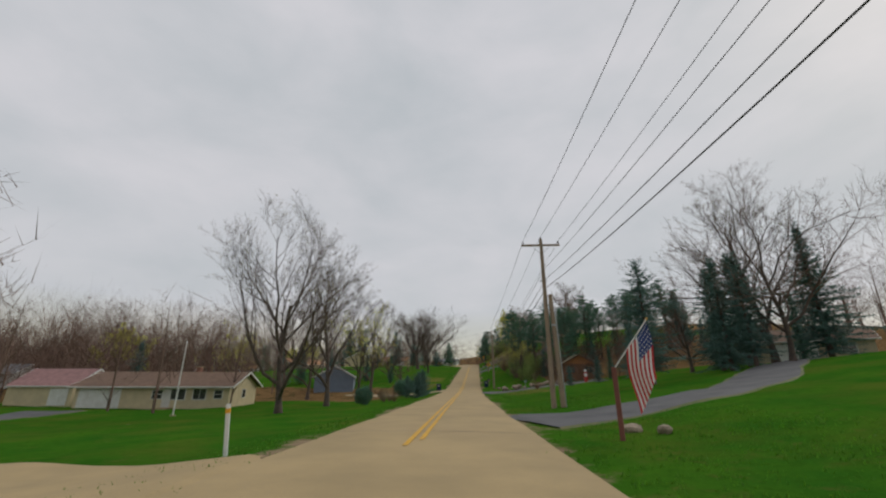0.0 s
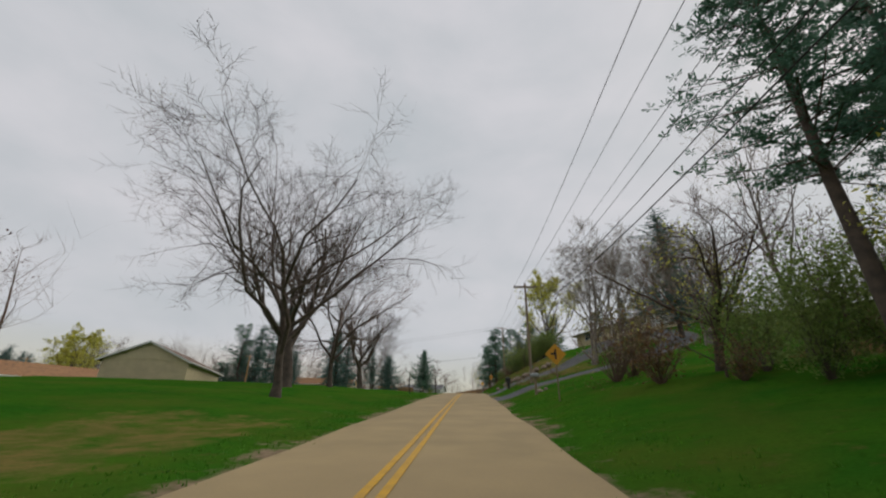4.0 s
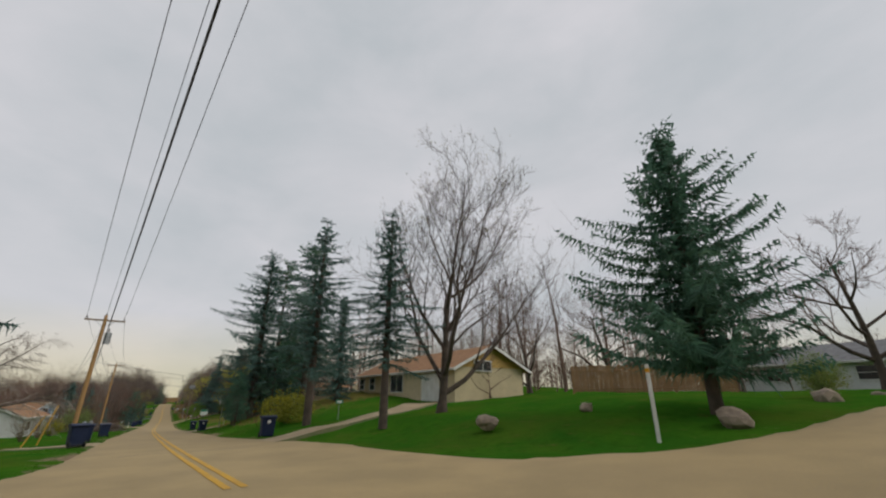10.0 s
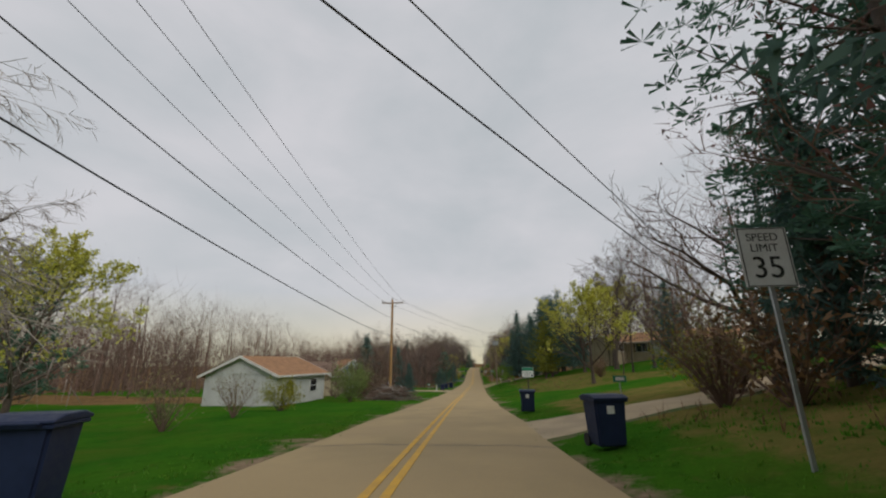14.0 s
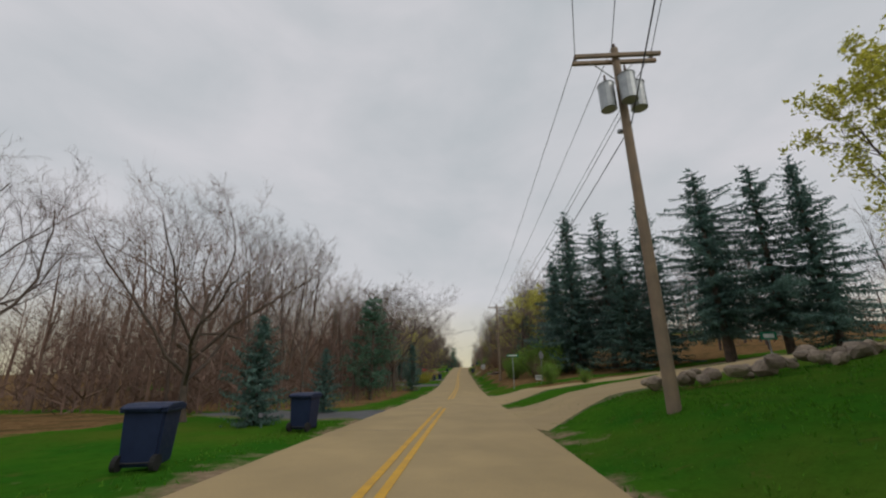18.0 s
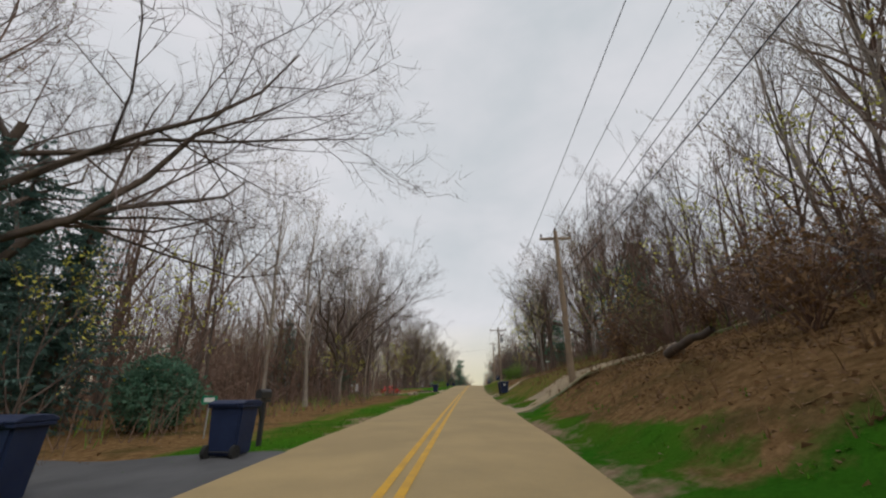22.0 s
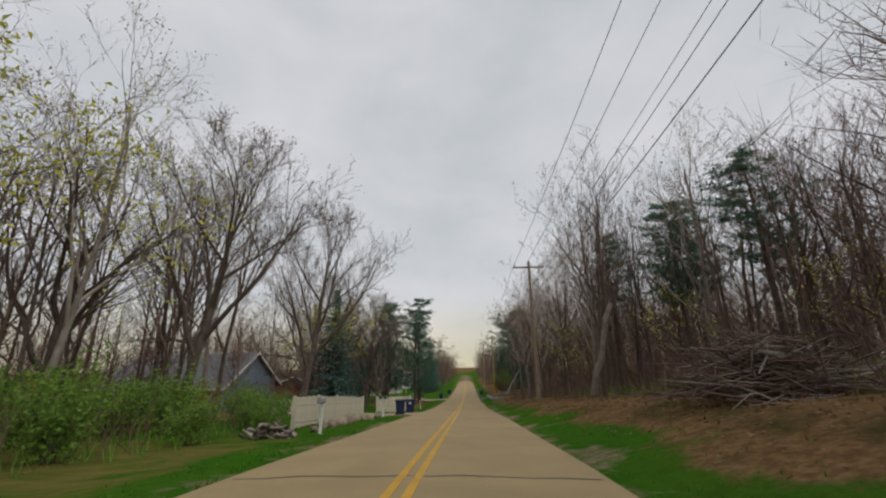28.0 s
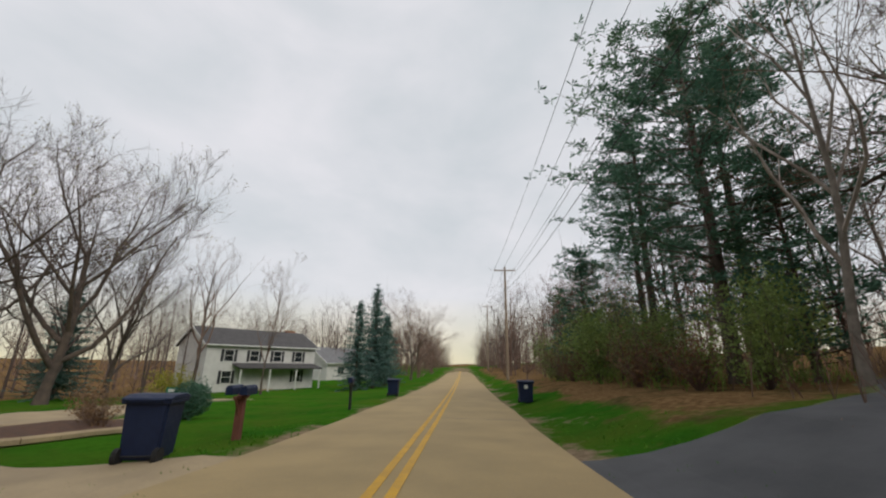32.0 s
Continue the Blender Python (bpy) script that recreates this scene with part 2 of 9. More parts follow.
# ---- materials ----
def material(name, colour, rough=0.8, metal=0.0, second=None, scale=3.0, mix=0.5, grain=30.0, bump=0.3, depth=0.01, vary=0.0, island=0.0, spec=0.5, third=None):
    """A surface with colour at two scales (large blotches into `second`, fine grain), fine relief and roughness that varies."""
    m = bpy.data.materials.new(name)
    m.use_nodes = True
    nt = m.node_tree
    b = nt.nodes["Principled BSDF"]
    b.inputs["Roughness"].default_value, b.inputs["Metallic"].default_value = rough, metal
    b.inputs["Specular IOR Level"].default_value = spec
    tc = nt.nodes.new("ShaderNodeTexCoord")
    where = tc.outputs["Object"]

    def noisy(sc, det=4.0, ro=0.55):
        n = nt.nodes.new("ShaderNodeTexNoise")
        n.inputs["Scale"].default_value, n.inputs["Detail"].default_value, n.inputs["Roughness"].default_value = sc, det, ro
        nt.links.new(where, n.inputs["Vector"])
        return n.outputs["Fac"]

    def blend(a, b_, fac, mode="MIX"):
        x = nt.nodes.new("ShaderNodeMix")
        x.data_type, x.blend_type = "RGBA", mode
        for sock, v in ((0, fac), (6, a), (7, b_)):
            if hasattr(v, "is_output"):
                nt.links.new(v, x.inputs[sock])
            else:
                x.inputs[sock].default_value = v if sock == 0 else (*v, 1)[:4]
        return x.outputs[2]

    def spread(v, lo, hi, a=0.0, c=1.0):
        r = nt.nodes.new("ShaderNodeMapRange")
        for k, val in (("From Min", lo), ("From Max", hi), ("To Min", a), ("To Max", c)):
            r.inputs[k].default_value = val
        nt.links.new(v, r.inputs["Value"])
        return r.outputs["Result"]

    second = second or tuple(c * 0.72 for c in colour)
    col = blend(colour, second, spread(noisy(scale), 0.35, 0.65, 0.0, mix * 2 if mix < 0.5 else 1.0))
    if third:
        col = blend(col, third, spread(noisy(scale * 0.23, 3), 0.5, 0.7))
    fine = noisy(grain, 5, 0.6)
    grey = blend((0.78, 0.78, 0.78), (1.2, 1.2, 1.2), fine)
    col = blend(col, grey, 1.0, "MULTIPLY")
    if vary or island:
        src = nt.nodes.new("ShaderNodeObjectInfo").outputs["Random"] if vary else nt.nodes.new("ShaderNodeNewGeometry").outputs["Random Per Island"]
        f = vary or island
        g = spread(src, 0, 1, 1 - f, 1 + f)
        cc = nt.nodes.new("ShaderNodeCombineColor")
        for k in range(3):
            nt.links.new(g, cc.inputs[k])
        col = blend(col, cc.outputs[0], 1.0, "MULTIPLY")
    nt.links.new(col, b.inputs["Base Color"])
    nt.links.new(spread(fine, 0.3, 0.7, max(rough - 0.12, 0.02), min(rough + 0.1, 1)), b.inputs["Roughness"])
    if bump:
        bm_ = nt.nodes.new("ShaderNodeBump")
        bm_.inputs["Strength"].default_value, bm_.inputs["Distance"].default_value = bump, depth
        nt.links.new(fine, bm_.inputs["Height"])
        nt.links.new(bm_.outputs[0], b.inputs["Normal"])
    return m


def leafy(name, colour, second, third=None, through=0.25):
    """Leaves and needles: colour differs from leaf to leaf, and some light passes."""
    m = material(name, colour, 0.65, second=second, scale=0.6, mix=0.6, grain=9.0, bump=0.0, island=0.3, third=third, spec=0.25)
    nt = m.node_tree
    b = nt.nodes["Principled BSDF"]
    t = nt.nodes.new("ShaderNodeBsdfTranslucent")
    nt.links.new(b.inputs["Base Color"].links[0].from_socket, t.inputs["Color"])
    x = nt.nodes.new("ShaderNodeMixShader")
    x.inputs[0].default_value = through
    nt.links.new(b.outputs[0], x.inputs[1])
    nt.links.new(t.outputs[0], x.inputs[2])
    nt.links.new(x.outputs[0], nt.nodes["Material Output"].inputs["Surface"])
    return m


def ground_material():
    """Lawn, dry grass, leaf litter and gravel, by what lies where."""
    m = bpy.data.materials.new("ground_cover")
    m.use_nodes = True
    nt = m.node_tree
    b = nt.nodes["Principled BSDF"]
    b.inputs["Roughness"].default_value = 0.95
    b.inputs["Specular IOR Level"].default_value = 0.0
    tc = nt.nodes.new("ShaderNodeTexCoord")

    def noisy(sc, det=5.0, ro=0.6):
        n = nt.nodes.new("ShaderNodeTexNoise")
        n.inputs["Scale"].default_value, n.inputs["Detail"].default_value, n.inputs["Roughness"].default_value = sc, det, ro
        nt.links.new(tc.outputs["Object"], n.inputs["Vector"])
        return n.outputs["Fac"]

    def blend(a, b_, fac, mode="MIX"):
        x = nt.nodes.new("ShaderNodeMix")
        x.data_type, x.blend_type = "RGBA", mode
        for sock, v in ((0, fac), (6, a), (7, b_)):
            if hasattr(v, "is_output"):
                nt.links.new(v, x.inputs[sock])
            else:
                x.inputs[sock].default_value = v if sock == 0 else (*v, 1)
        return x.outputs[2]

    def spread(v, lo, hi, a=0.0, c=1.0):
        r = nt.nodes.new("ShaderNodeMapRange")
        for k, val in (("From Min", lo), ("From Max", hi), ("To Min", a), ("To Max", c)):
            r.inputs[k].default_value = val
        nt.links.new(v, r.inputs["Value"])
        return r.outputs["Result"]

    def cover(name):
        a = nt.nodes.new("ShaderNodeAttribute")
        a.attribute_name = name
        return a.outputs["Fac"]

    def edge(name, width=0.35):
        """The cover's weight with a ragged edge."""
        add = nt.nodes.new("ShaderNodeMath")
        add.operation = "ADD"
        nt.links.new(cover(name), add.inputs[0])
        nt.links.new(spread(noisy(0.9, 6, 0.65), 0.25, 0.75, -width, width), add.inputs[1])
        return spread(add.outputs[0], 0.35, 0.65)

    fine = noisy(14.0, 6, 0.7)
    lawn = blend((0.029, 0.118, 0.011), (0.053, 0.148, 0.012), spread(noisy(0.35), 0.35, 0.65))
    lawn = blend(lawn, (0.030, 0.095, 0.008), spread(noisy(3.2), 0.5, 0.75))
    lawn = blend(lawn, (0.088, 0.125, 0.018), spread(noisy(0.22, 4), 0.46, 0.70, 0.0, 0.8))
    lawn = blend(lawn, (0.135, 0.105, 0.035), spread(noisy(1.7, 6, .7), 0.58, 0.74, 0.0, 0.6))
    dry = blend((0.20, 0.155, 0.050), (0.115, 0.13, 0.03), spread(noisy(1.1), 0.35, 0.65))
    litter = blend((0.15, 0.09, 0.04), (0.25, 0.155, 0.075), spread(noisy(5.0), 0.4, 0.62))
    litter = blend(litter, (0.062, 0.058, 0.022), spread(noisy(0.5), 0.5, 0.7))
    gravel = blend((0.33, 0.25, 0.165), (0.20, 0.145, 0.09), spread(noisy(7.0), 0.35, 0.65))
    col = blend(lawn, dry, edge("dry"))
    col = blend(col, litter, edge("litter"))
    col = blend(col, gravel, edge("gravel", 0.45))
    col = blend(col, blend((0.6, 0.6, 0.6), (1.35, 1.35, 1.35), fine), 1.0, "MULTIPLY")
    nt.links.new(col, b.inputs["Base Color"])
    bm_ = nt.nodes.new("ShaderNodeBump")
    bm_.inputs["Strength"].default_value, bm_.inputs["Distance"].default_value = 0.8, 0.05
    nt.links.new(fine, bm_.inputs["Height"])
    nt.links.new(bm_.outputs[0], b.inputs["Normal"])
    return m


M = {}
M["ground"] = ground_material()
M["asphalt"] = material("worn_tan_asphalt", (0.41, 0.30, 0.145), 0.9, second=(0.33, 0.245, 0.12), scale=0.55, grain=24, bump=0.5, depth=0.006, third=(0.37, 0.27, 0.135))
M["dark_asphalt"] = material("dark_asphalt", (0.10, 0.10, 0.105), 0.9, second=(0.065, 0.066, 0.07), scale=0.7, grain=26, bump=0.5, depth=0.006)
M["concrete"] = material("pale_concrete", (0.42, 0.32, 0.19), 0.9, second=(0.32, 0.245, 0.15), scale=0.8, grain=20, bump=0.3, depth=0.004)
M["yellow_paint"] = material("worn_yellow_paint", (0.66, 0.36, 0.012), 0.7, second=(0.52, 0.29, 0.03), scale=3, grain=40, bump=0.2)
M["tar"] = material("tar_seal", (0.075, 0.065, 0.055), 0.6, scale=3)
M["pole_wood"] = material("weathered_pole_wood", (0.30, 0.22, 0.15), 0.9, second=(0.22, 0.17, 0.125), scale=2.0, grain=16, bump=0.5)
M["pole_wood_new"] = material("yellowish_pole_wood", (0.42, 0.24, 0.09), 0.9, second=(0.33, 0.20, 0.09), scale=1.5, grain=16, bump=0.5)
M["grey_metal"] = material("galvanised_metal", (0.42, 0.44, 0.45), 0.5, 0.7, second=(0.33, 0.35, 0.36), scale=4, grain=30, bump=0.1)
M["dark_metal"] = material("dark_metal", (0.05, 0.05, 0.055), 0.5, 0.5, scale=4)
M["wire"] = material("black_cable", (0.025, 0.025, 0.028), 0.6, scale=4, bump=0)
M["ceramic"] = material("brown_insulator", (0.12, 0.08, 0.07), 0.25, scale=4, bump=0)
M["bark"] = material("grey_brown_bark", (0.115, 0.085, 0.065), 0.95, second=(0.065, 0.05, 0.042), scale=3, grain=14, bump=0.8, depth=0.02)
M["bark_pale"] = material("pale_bark", (0.27, 0.235, 0.20), 0.95, second=(0.17, 0.145, 0.12), scale=2.5, grain=14, bump=0.6)
M["twig"] = material("bare_twigs", (0.135, 0.10, 0.085), 0.95, second=(0.085, 0.062, 0.055), scale=0.8, grain=5, bump=0.0)
M["twig_warm"] = material("reddish_bare_twigs", (0.20, 0.125, 0.095), 0.95, second=(0.12, 0.08, 0.06), scale=0.8, grain=5, bump=0.0)
M["twig_pale"] = material("pale_twigs", (0.36, 0.31, 0.27), 0.95, second=(0.25, 0.21, 0.18), scale=0.8, grain=5, bump=0.0)
M["spruce"] = leafy("blue_green_needles", (0.11, 0.19, 0.165), (0.07, 0.135, 0.115), (0.15, 0.24, 0.215), 0.35)
M["pine"] = leafy("pine_needles", (0.10, 0.20, 0.135), (0.065, 0.15, 0.10), (0.13, 0.22, 0.10), 0.4)
M["olive"] = leafy("olive_needles", (0.27, 0.27, 0.035), (0.15, 0.18, 0.035), None, 0.3)
M["thicket"] = leafy("dull_green_thicket_leaves", (0.26, 0.33, 0.10), (0.17, 0.25, 0.075), None, 0.5)
M["bud"] = leafy("young_yellow_green_leaves", (0.60, 0.56, 0.10), (0.45, 0.46, 0.08), None, 0.35)
M["bud_pale"] = leafy("pale_tree_buds", (0.30, 0.27, 0.13), (0.22, 0.19, 0.10), None, 0.3)
M["bud_red"] = leafy("reddish_tree_buds", (0.17, 0.075, 0.065), (0.12, 0.06, 0.05), None, 0.25)
M["shrub_green"] = leafy("fresh_green_leaves", (0.20, 0.33, 0.05), (0.13, 0.24, 0.045), None, 0.4)
M["shrub_yellow"] = leafy("yellow_green_leaves", (0.36, 0.33, 0.04), (0.23, 0.25, 0.035), None, 0.35)
M["brown_leaf"] = leafy("dry_brown_leaves", (0.27, 0.16, 0.08), (0.16, 0.095, 0.05), None, 0.2)
M["grass_blade"] = leafy("grass_blades", (0.06, 0.20, 0.012), (0.10, 0.23, 0.018), None, 0.45)
M["bin"] = material("dark_navy_plastic", (0.012, 0.020, 0.055), 0.55, second=(0.016, 0.026, 0.066), scale=3, grain=12, bump=0.15, spec=0.25)
M["rubber"] = material("black_rubber", (0.016, 0.016, 0.017), 0.85, scale=5)
M["white_paint"] = material("white_paint", (0.72, 0.72, 0.70), 0.5, second=(0.62, 0.61, 0.57), scale=1.5, grain=16, bump=0.1)
M["glass"] = material("dark_window_glass", (0.025, 0.03, 0.036), 0.06, scale=1.0, bump=0, spec=0.8)

# ---- building helpers ----
def mesh_from(name, verts, faces, mat, smooth=False):
    me = bpy.data.meshes.new(name)
    me.from_pydata(verts, [], faces)
    me.materials.append(mat)
    if smooth:
        me.polygons.foreach_set("use_smooth", np.ones(len(me.polygons), bool))
    me.update()
    return me


def thing(name, label, category, at=(0, 0, 0), turn=0.0, group="", kind=""):
    """An Empty that parents the parts of one thing."""
    ob = tagged(new(name), label, category, group, kind)
    ob.matrix_basis = pose(at[0], at[1], at[2], 0, 0, turn)
    return ob


def part(name, data, mat, parent, label=""):
    """Links a bmesh, or a mesh that is ready, as one object under a thing or a part."""
    if isinstance(data, bmesh.types.BMesh):
        me = bpy.data.meshes.new(name)
        data.to_mesh(me)
        data.free()
        me.materials.append(mat)
    else:
        me = data
    ob = new(name, me)
    if parent:
        ob.parent = parent
    return tagged(ob, label)


def box(x0, x1, y0, y1, z0, z1, bevel=0.0):
    bm = bmesh.new()
    bmesh.ops.create_cube(bm, size=1)
    for v in bm.verts:
        v.co = Vector((x0 + (v.co.x + .5) * (x1 - x0), y0 + (v.co.y + .5) * (y1 - y0), z0 + (v.co.z + .5) * (z1 - z0)))
    if bevel:
        bmesh.ops.bevel(bm, geom=bm.edges[:], offset=bevel, segments=1, affect="EDGES")
    return bm


def rod(a, b, r0, r1=None, sides=8):
    """A round bar from a to b."""
    a, b = Vector(a), Vector(b)
    bm = bmesh.new()
    bmesh.ops.create_cone(bm, cap_ends=True, segments=sides, radius1=r0, radius2=r0 if r1 is None else r1, depth=(b - a).length)
    m = Matrix.Translation((a + b) / 2) @ (b - a).to_track_quat("Z", "Y").to_matrix().to_4x4()
    bm.transform(m)
    return bm


def join(*bms):
    """Several bmeshes as one."""
    out = bmesh.new()
    for b in bms:
        me = bpy.data.meshes.new("tmp")
        b.to_mesh(me)
        b.free()
        out.from_mesh(me)
        bpy.data.meshes.remove(me)
    return out


def slab(points, z0, z1):
    """An upright prism over a flat outline."""
    bm = bmesh.new()
    lo = [bm.verts.new((x, y, z0)) for x, y in points]
    hi = [bm.verts.new((x, y, z1)) for x, y in points]
    n = len(points)
    bm.faces.new(lo[::-1])
    bm.faces.new(hi)
    for i in range(n):
        bm.faces.new((lo[i], lo[(i + 1) % n], hi[(i + 1) % n], hi[i]))
    bmesh.ops.recalc_face_normals(bm, faces=bm.faces[:])
    return bm


def profile(points, y0, y1):
    """An outline in x and z, drawn out along y."""
    bm = slab([(x, z) for x, z in points], y0, y1)
    bm.transform(Matrix(((1, 0, 0, 0), (0, 0, 1, 0), (0, 1, 0, 0), (0, 0, 0, 1))))
    bmesh.ops.recalc_face_normals(bm, faces=bm.faces[:])
    return bm


# ---- ground ----
def smooth01(v):
    v = np.clip(v, 0, 1)
    return v * v * (3 - 2 * v)


def corner(x, y):
    """Metres outside (or, below nought, inside) the paved junction of the two roads with its rounded corners."""
    _, near_ = ground(x, y)
    oa, (sb, ob_) = near_["a"][1], near_["b"][:2]
    da = np.abs(oa) - np.where(oa < 0, np.interp(ob_, (0, 6, 12, 24, 44), (HALF, HALF + 4.8, HALF + 4.4, HALF + 2.2, HALF)), HALF)
    db = np.abs(ob_) - np.where(ob_ > 0, np.interp(sb, (0, 20, 34), (4.8, 4.8, HALF)), HALF)
    db = np.where(oa > HALF, 99.0, db)
    r = np.where(ob_ > 0, 7.0, 20.0)
    nook = (oa < 0) & (da < r) & (db < r)
    bend = np.where(nook, r - np.hypot(np.maximum(r - da, 0), np.maximum(r - db, 0)), 99.0)
    return np.minimum(np.minimum(da, db), bend), near_


def land():
    def axis_(lo, hi, step, far):
        core = np.arange(lo, hi, step)
        out = np.cumsum(step * 1.28 ** np.arange(1, far))
        return np.r_[lo - out[::-1], core, core[-1] + out]
    xs, ys = axis_(-450, 90, 1.4, 23), axis_(-24, 275, 1.4, 23)
    gx, gy = np.meshgrid(xs, ys)
    x, y = gx.ravel(), gy.ravel()
    z, info = ground(x, y)
    sa, oa, za = info["a"]
    sb, ob_, zb = info["b"]
    gap = np.minimum(np.abs(oa), np.abs(ob_)) - HALF
    z = z - 0.03 - 0.12 * smooth01((0.1 - gap) / 0.6)
    z = z - .13 * smooth01((-.1 - corner(x, y)[0]) / .8) * (np.hypot(x - 8, y - 175) < 45) * (gap > .1)
    dc = corner(x, y)[0]
    wa, wb = (1 / (np.maximum(np.abs(info[k][1]) - 1.0, 0) + .9)**2 for k in ("a", "b"))
    flush = (za * wa + zb * wb) / (wa + wb) - .02
    lawn_in = (dc > 0) & (gap > .1) & (oa < 0) & (ob_ < 0) & (x > -13) & (y > 130)
    z = np.where(lawn_in, z + (flush - z) * smooth01((7 - dc) / 6), z)
    corner_in = (gap > .1) & (oa < 0) & (ob_ > 0) & (x > -20) & (y < 220)
    z = np.where(corner_in, np.where(dc < 0, flush - .13 * smooth01((-.1 - dc) / .8), z + (flush - z) * smooth01((5 - dc) / 5) * smooth01((x + 9) / 6)), z)
    far = np.maximum(np.maximum(-470 - x, x - 110), np.maximum(-40 - y, y - 295))
    z = np.where(far > 0, z * np.exp(-np.maximum(far, 0) / 300.0) - np.minimum(np.maximum(far, 0) * 0.004, 4), z)
    near_b = np.abs(ob_) < np.abs(oa)

    def zone(s, off, lo, hi, a, b_, soft=5.0):
        return smooth01((s - lo) / soft) * smooth01((hi - s) / soft) * smooth01((off - a) / 1.2 + .5) * smooth01((b_ - off) / 2.5 + .5)
    litter, dry, gravel = np.zeros(len(x)), np.zeros(len(x)), np.zeros(len(x))
    for lo, hi, a, b_ in ((148, 192, -90, -5.6), (206, 262, -90, -6.0), (270, 300, -90, -9), (345, 380, -90, -12), (152, 166, 7, 90), (164, 205, 5.0, 90), (196, 208, 6.4, 60), (206, 227, 4.1, 60), (226, 242, 9, 60), (246, 280, 5.0, 60),
                          (324, 412, 4.7, 90), (80, 100, -60, -14), (128, 150, -60, -13), (135, 141, 6.2, 18), (413, 520, 5.2, 90), (318, 345, -90, -16), (430, 560, -90, -30), (394, 410, -15, -5.4)):
        litter = np.maximum(litter, np.where(near_b, zone(sb, ob_, lo, hi, a, b_), 0))
    for lo, hi, a, b_ in ((88, 128, 15, 90), (78, 104, -60, -11), (126, 131, 6.5, 10), (206, 222, 12, 80)):
        litter = np.maximum(litter, np.where(~near_b, zone(sa, oa, lo, hi, a, b_), 0))
    litter = np.maximum(litter, smooth01((gap - 56) / 8))
    for lo, hi, a, b_ in ((36, 66, 9, 30), (78, 120, 9, 20), (214, 262, 4.0, 30), (212, 262, -7.5, -4.6), (318, 350, -14, -4.6), (38, 76, 5.4, 17), (86, 128, 7, 14), (374, 400, -9, -4.5), (284, 306, 3.2, 8), (232, 284, 3.0, 6)):
        dry = np.maximum(dry, (0.95 if lo in (214, 38, 284) else 0.62) * np.where(near_b, zone(sb, ob_, lo, hi, a, b_), 0))
    for lo, hi, a, b_ in ((68, 84, 5.5, 12), (108, 124, -11, -5), (146, 194, 6.0, 15), (150, 198, 8.2, 13), (92, 112, -12, -5.5)):
        dry = np.maximum(dry, (0.9 if lo == 150 else 0.6) * np.where(~near_b, zone(sa, oa, lo, hi, a, b_), 0))
    gravel = np.where(gap < 1.5, 0.72 * smooth01((0.9 - gap) / 0.9), 0)
    nx, ny = len(xs), len(ys)
    idx = np.arange(nx * ny).reshape(ny, nx)
    quads = np.stack([idx[:-1, :-1], idx[:-1, 1:], idx[1:, 1:], idx[1:, :-1]], -1).reshape(-1, 4)
    me = bpy.data.meshes.new("ground")
    me.vertices.add(len(x))
    me.vertices.foreach_set("co", np.stack([x, y, z], 1).ravel())
    me.loops.add(quads.size)
    me.loops.foreach_set("vertex_index", quads.ravel())
    me.polygons.add(len(quads))
    me.polygons.foreach_set("loop_start", np.arange(0, quads.size, 4))
    me.polygons.foreach_set("use_smooth", np.ones(len(quads), bool))
    me.update(calc_edges=True)
    for name, v in (("litter", litter), ("dry", dry), ("gravel", gravel)):
        me.attributes.new(name, "FLOAT", "POINT").data.foreach_set("value", v.astype(np.float32))
    me.materials.append(M["ground"])
    tagged(new("ground", me), "spring lawns, verges and leaf-strewn woodland floor", "ground", kind="structure")


land()


def ribbon(name, line, half, mat, lift=0.0, crown=0.0, skirt=0.25, sides=None):
    """A strip of paving along points (x, y, z), with a thickness that goes into the ground."""
    p = np.array(line, float)
    t = np.gradient(p[:, :2], axis=0)
    t /= np.hypot(t[:, 0], t[:, 1])[:, None]
    n = np.stack([t[:, 1], -t[:, 0]], 1)
    half = np.broadcast_to(half, len(p))
    cuts = sides or (-1, -.5, 0, .5, 1)
    verts, faces = [], []
    for i in range(len(p)):
        row = [(-1, -skirt)] + [(c, crown * (1 - c * c)) for c in cuts] + [(1, -skirt)]
        for c, dz in row:
            verts.append((p[i, 0] + n[i, 0] * c * half[i], p[i, 1] + n[i, 1] * c * half[i], p[i, 2] + lift + dz))
    k = len(cuts) + 2
    for i in range(len(p) - 1):
        for j in range(k - 1):
            a = i * k + j
            faces.append((a, a + 1, a + k + 1, a + k))
    me = mesh_from(name, verts, faces, mat, False)
    bm = bmesh.new()
    bm.from_mesh(me)
    bmesh.ops.recalc_face_normals(bm, faces=bm.faces[:])
    if sum(f.normal.z for f in bm.faces) < 0:
        bmesh.ops.reverse_faces(bm, faces=bm.faces[:])
    bm.to_mesh(me)
    bm.free()
    return me


RA, RB = ROADS["a"], ROADS["b"]
wob = np.interp(RA.s, np.arange(0, 400, 5), np.random.default_rng(4).normal(0, .06, 80))
wide_a = HALF + wob
road_a = tagged(new("road", ribbon("road", RA.p, wide_a, M["asphalt"], crown=0.05)), "worn tan two-lane asphalt road over a rise", "road", kind="structure")
wob = np.interp(RB.s, np.arange(0, 800, 5), np.random.default_rng(5).normal(0, .06, 160))
wide_b = (HALF + wob)[8:]
lift_b = RB.p[8:].copy()
lift_b[:, 2] += 0.004
road_b = tagged(new("road", ribbon("road", lift_b, wide_b, M["asphalt"], crown=0.05)), "worn tan two-lane asphalt road between woods", "road", kind="structure")


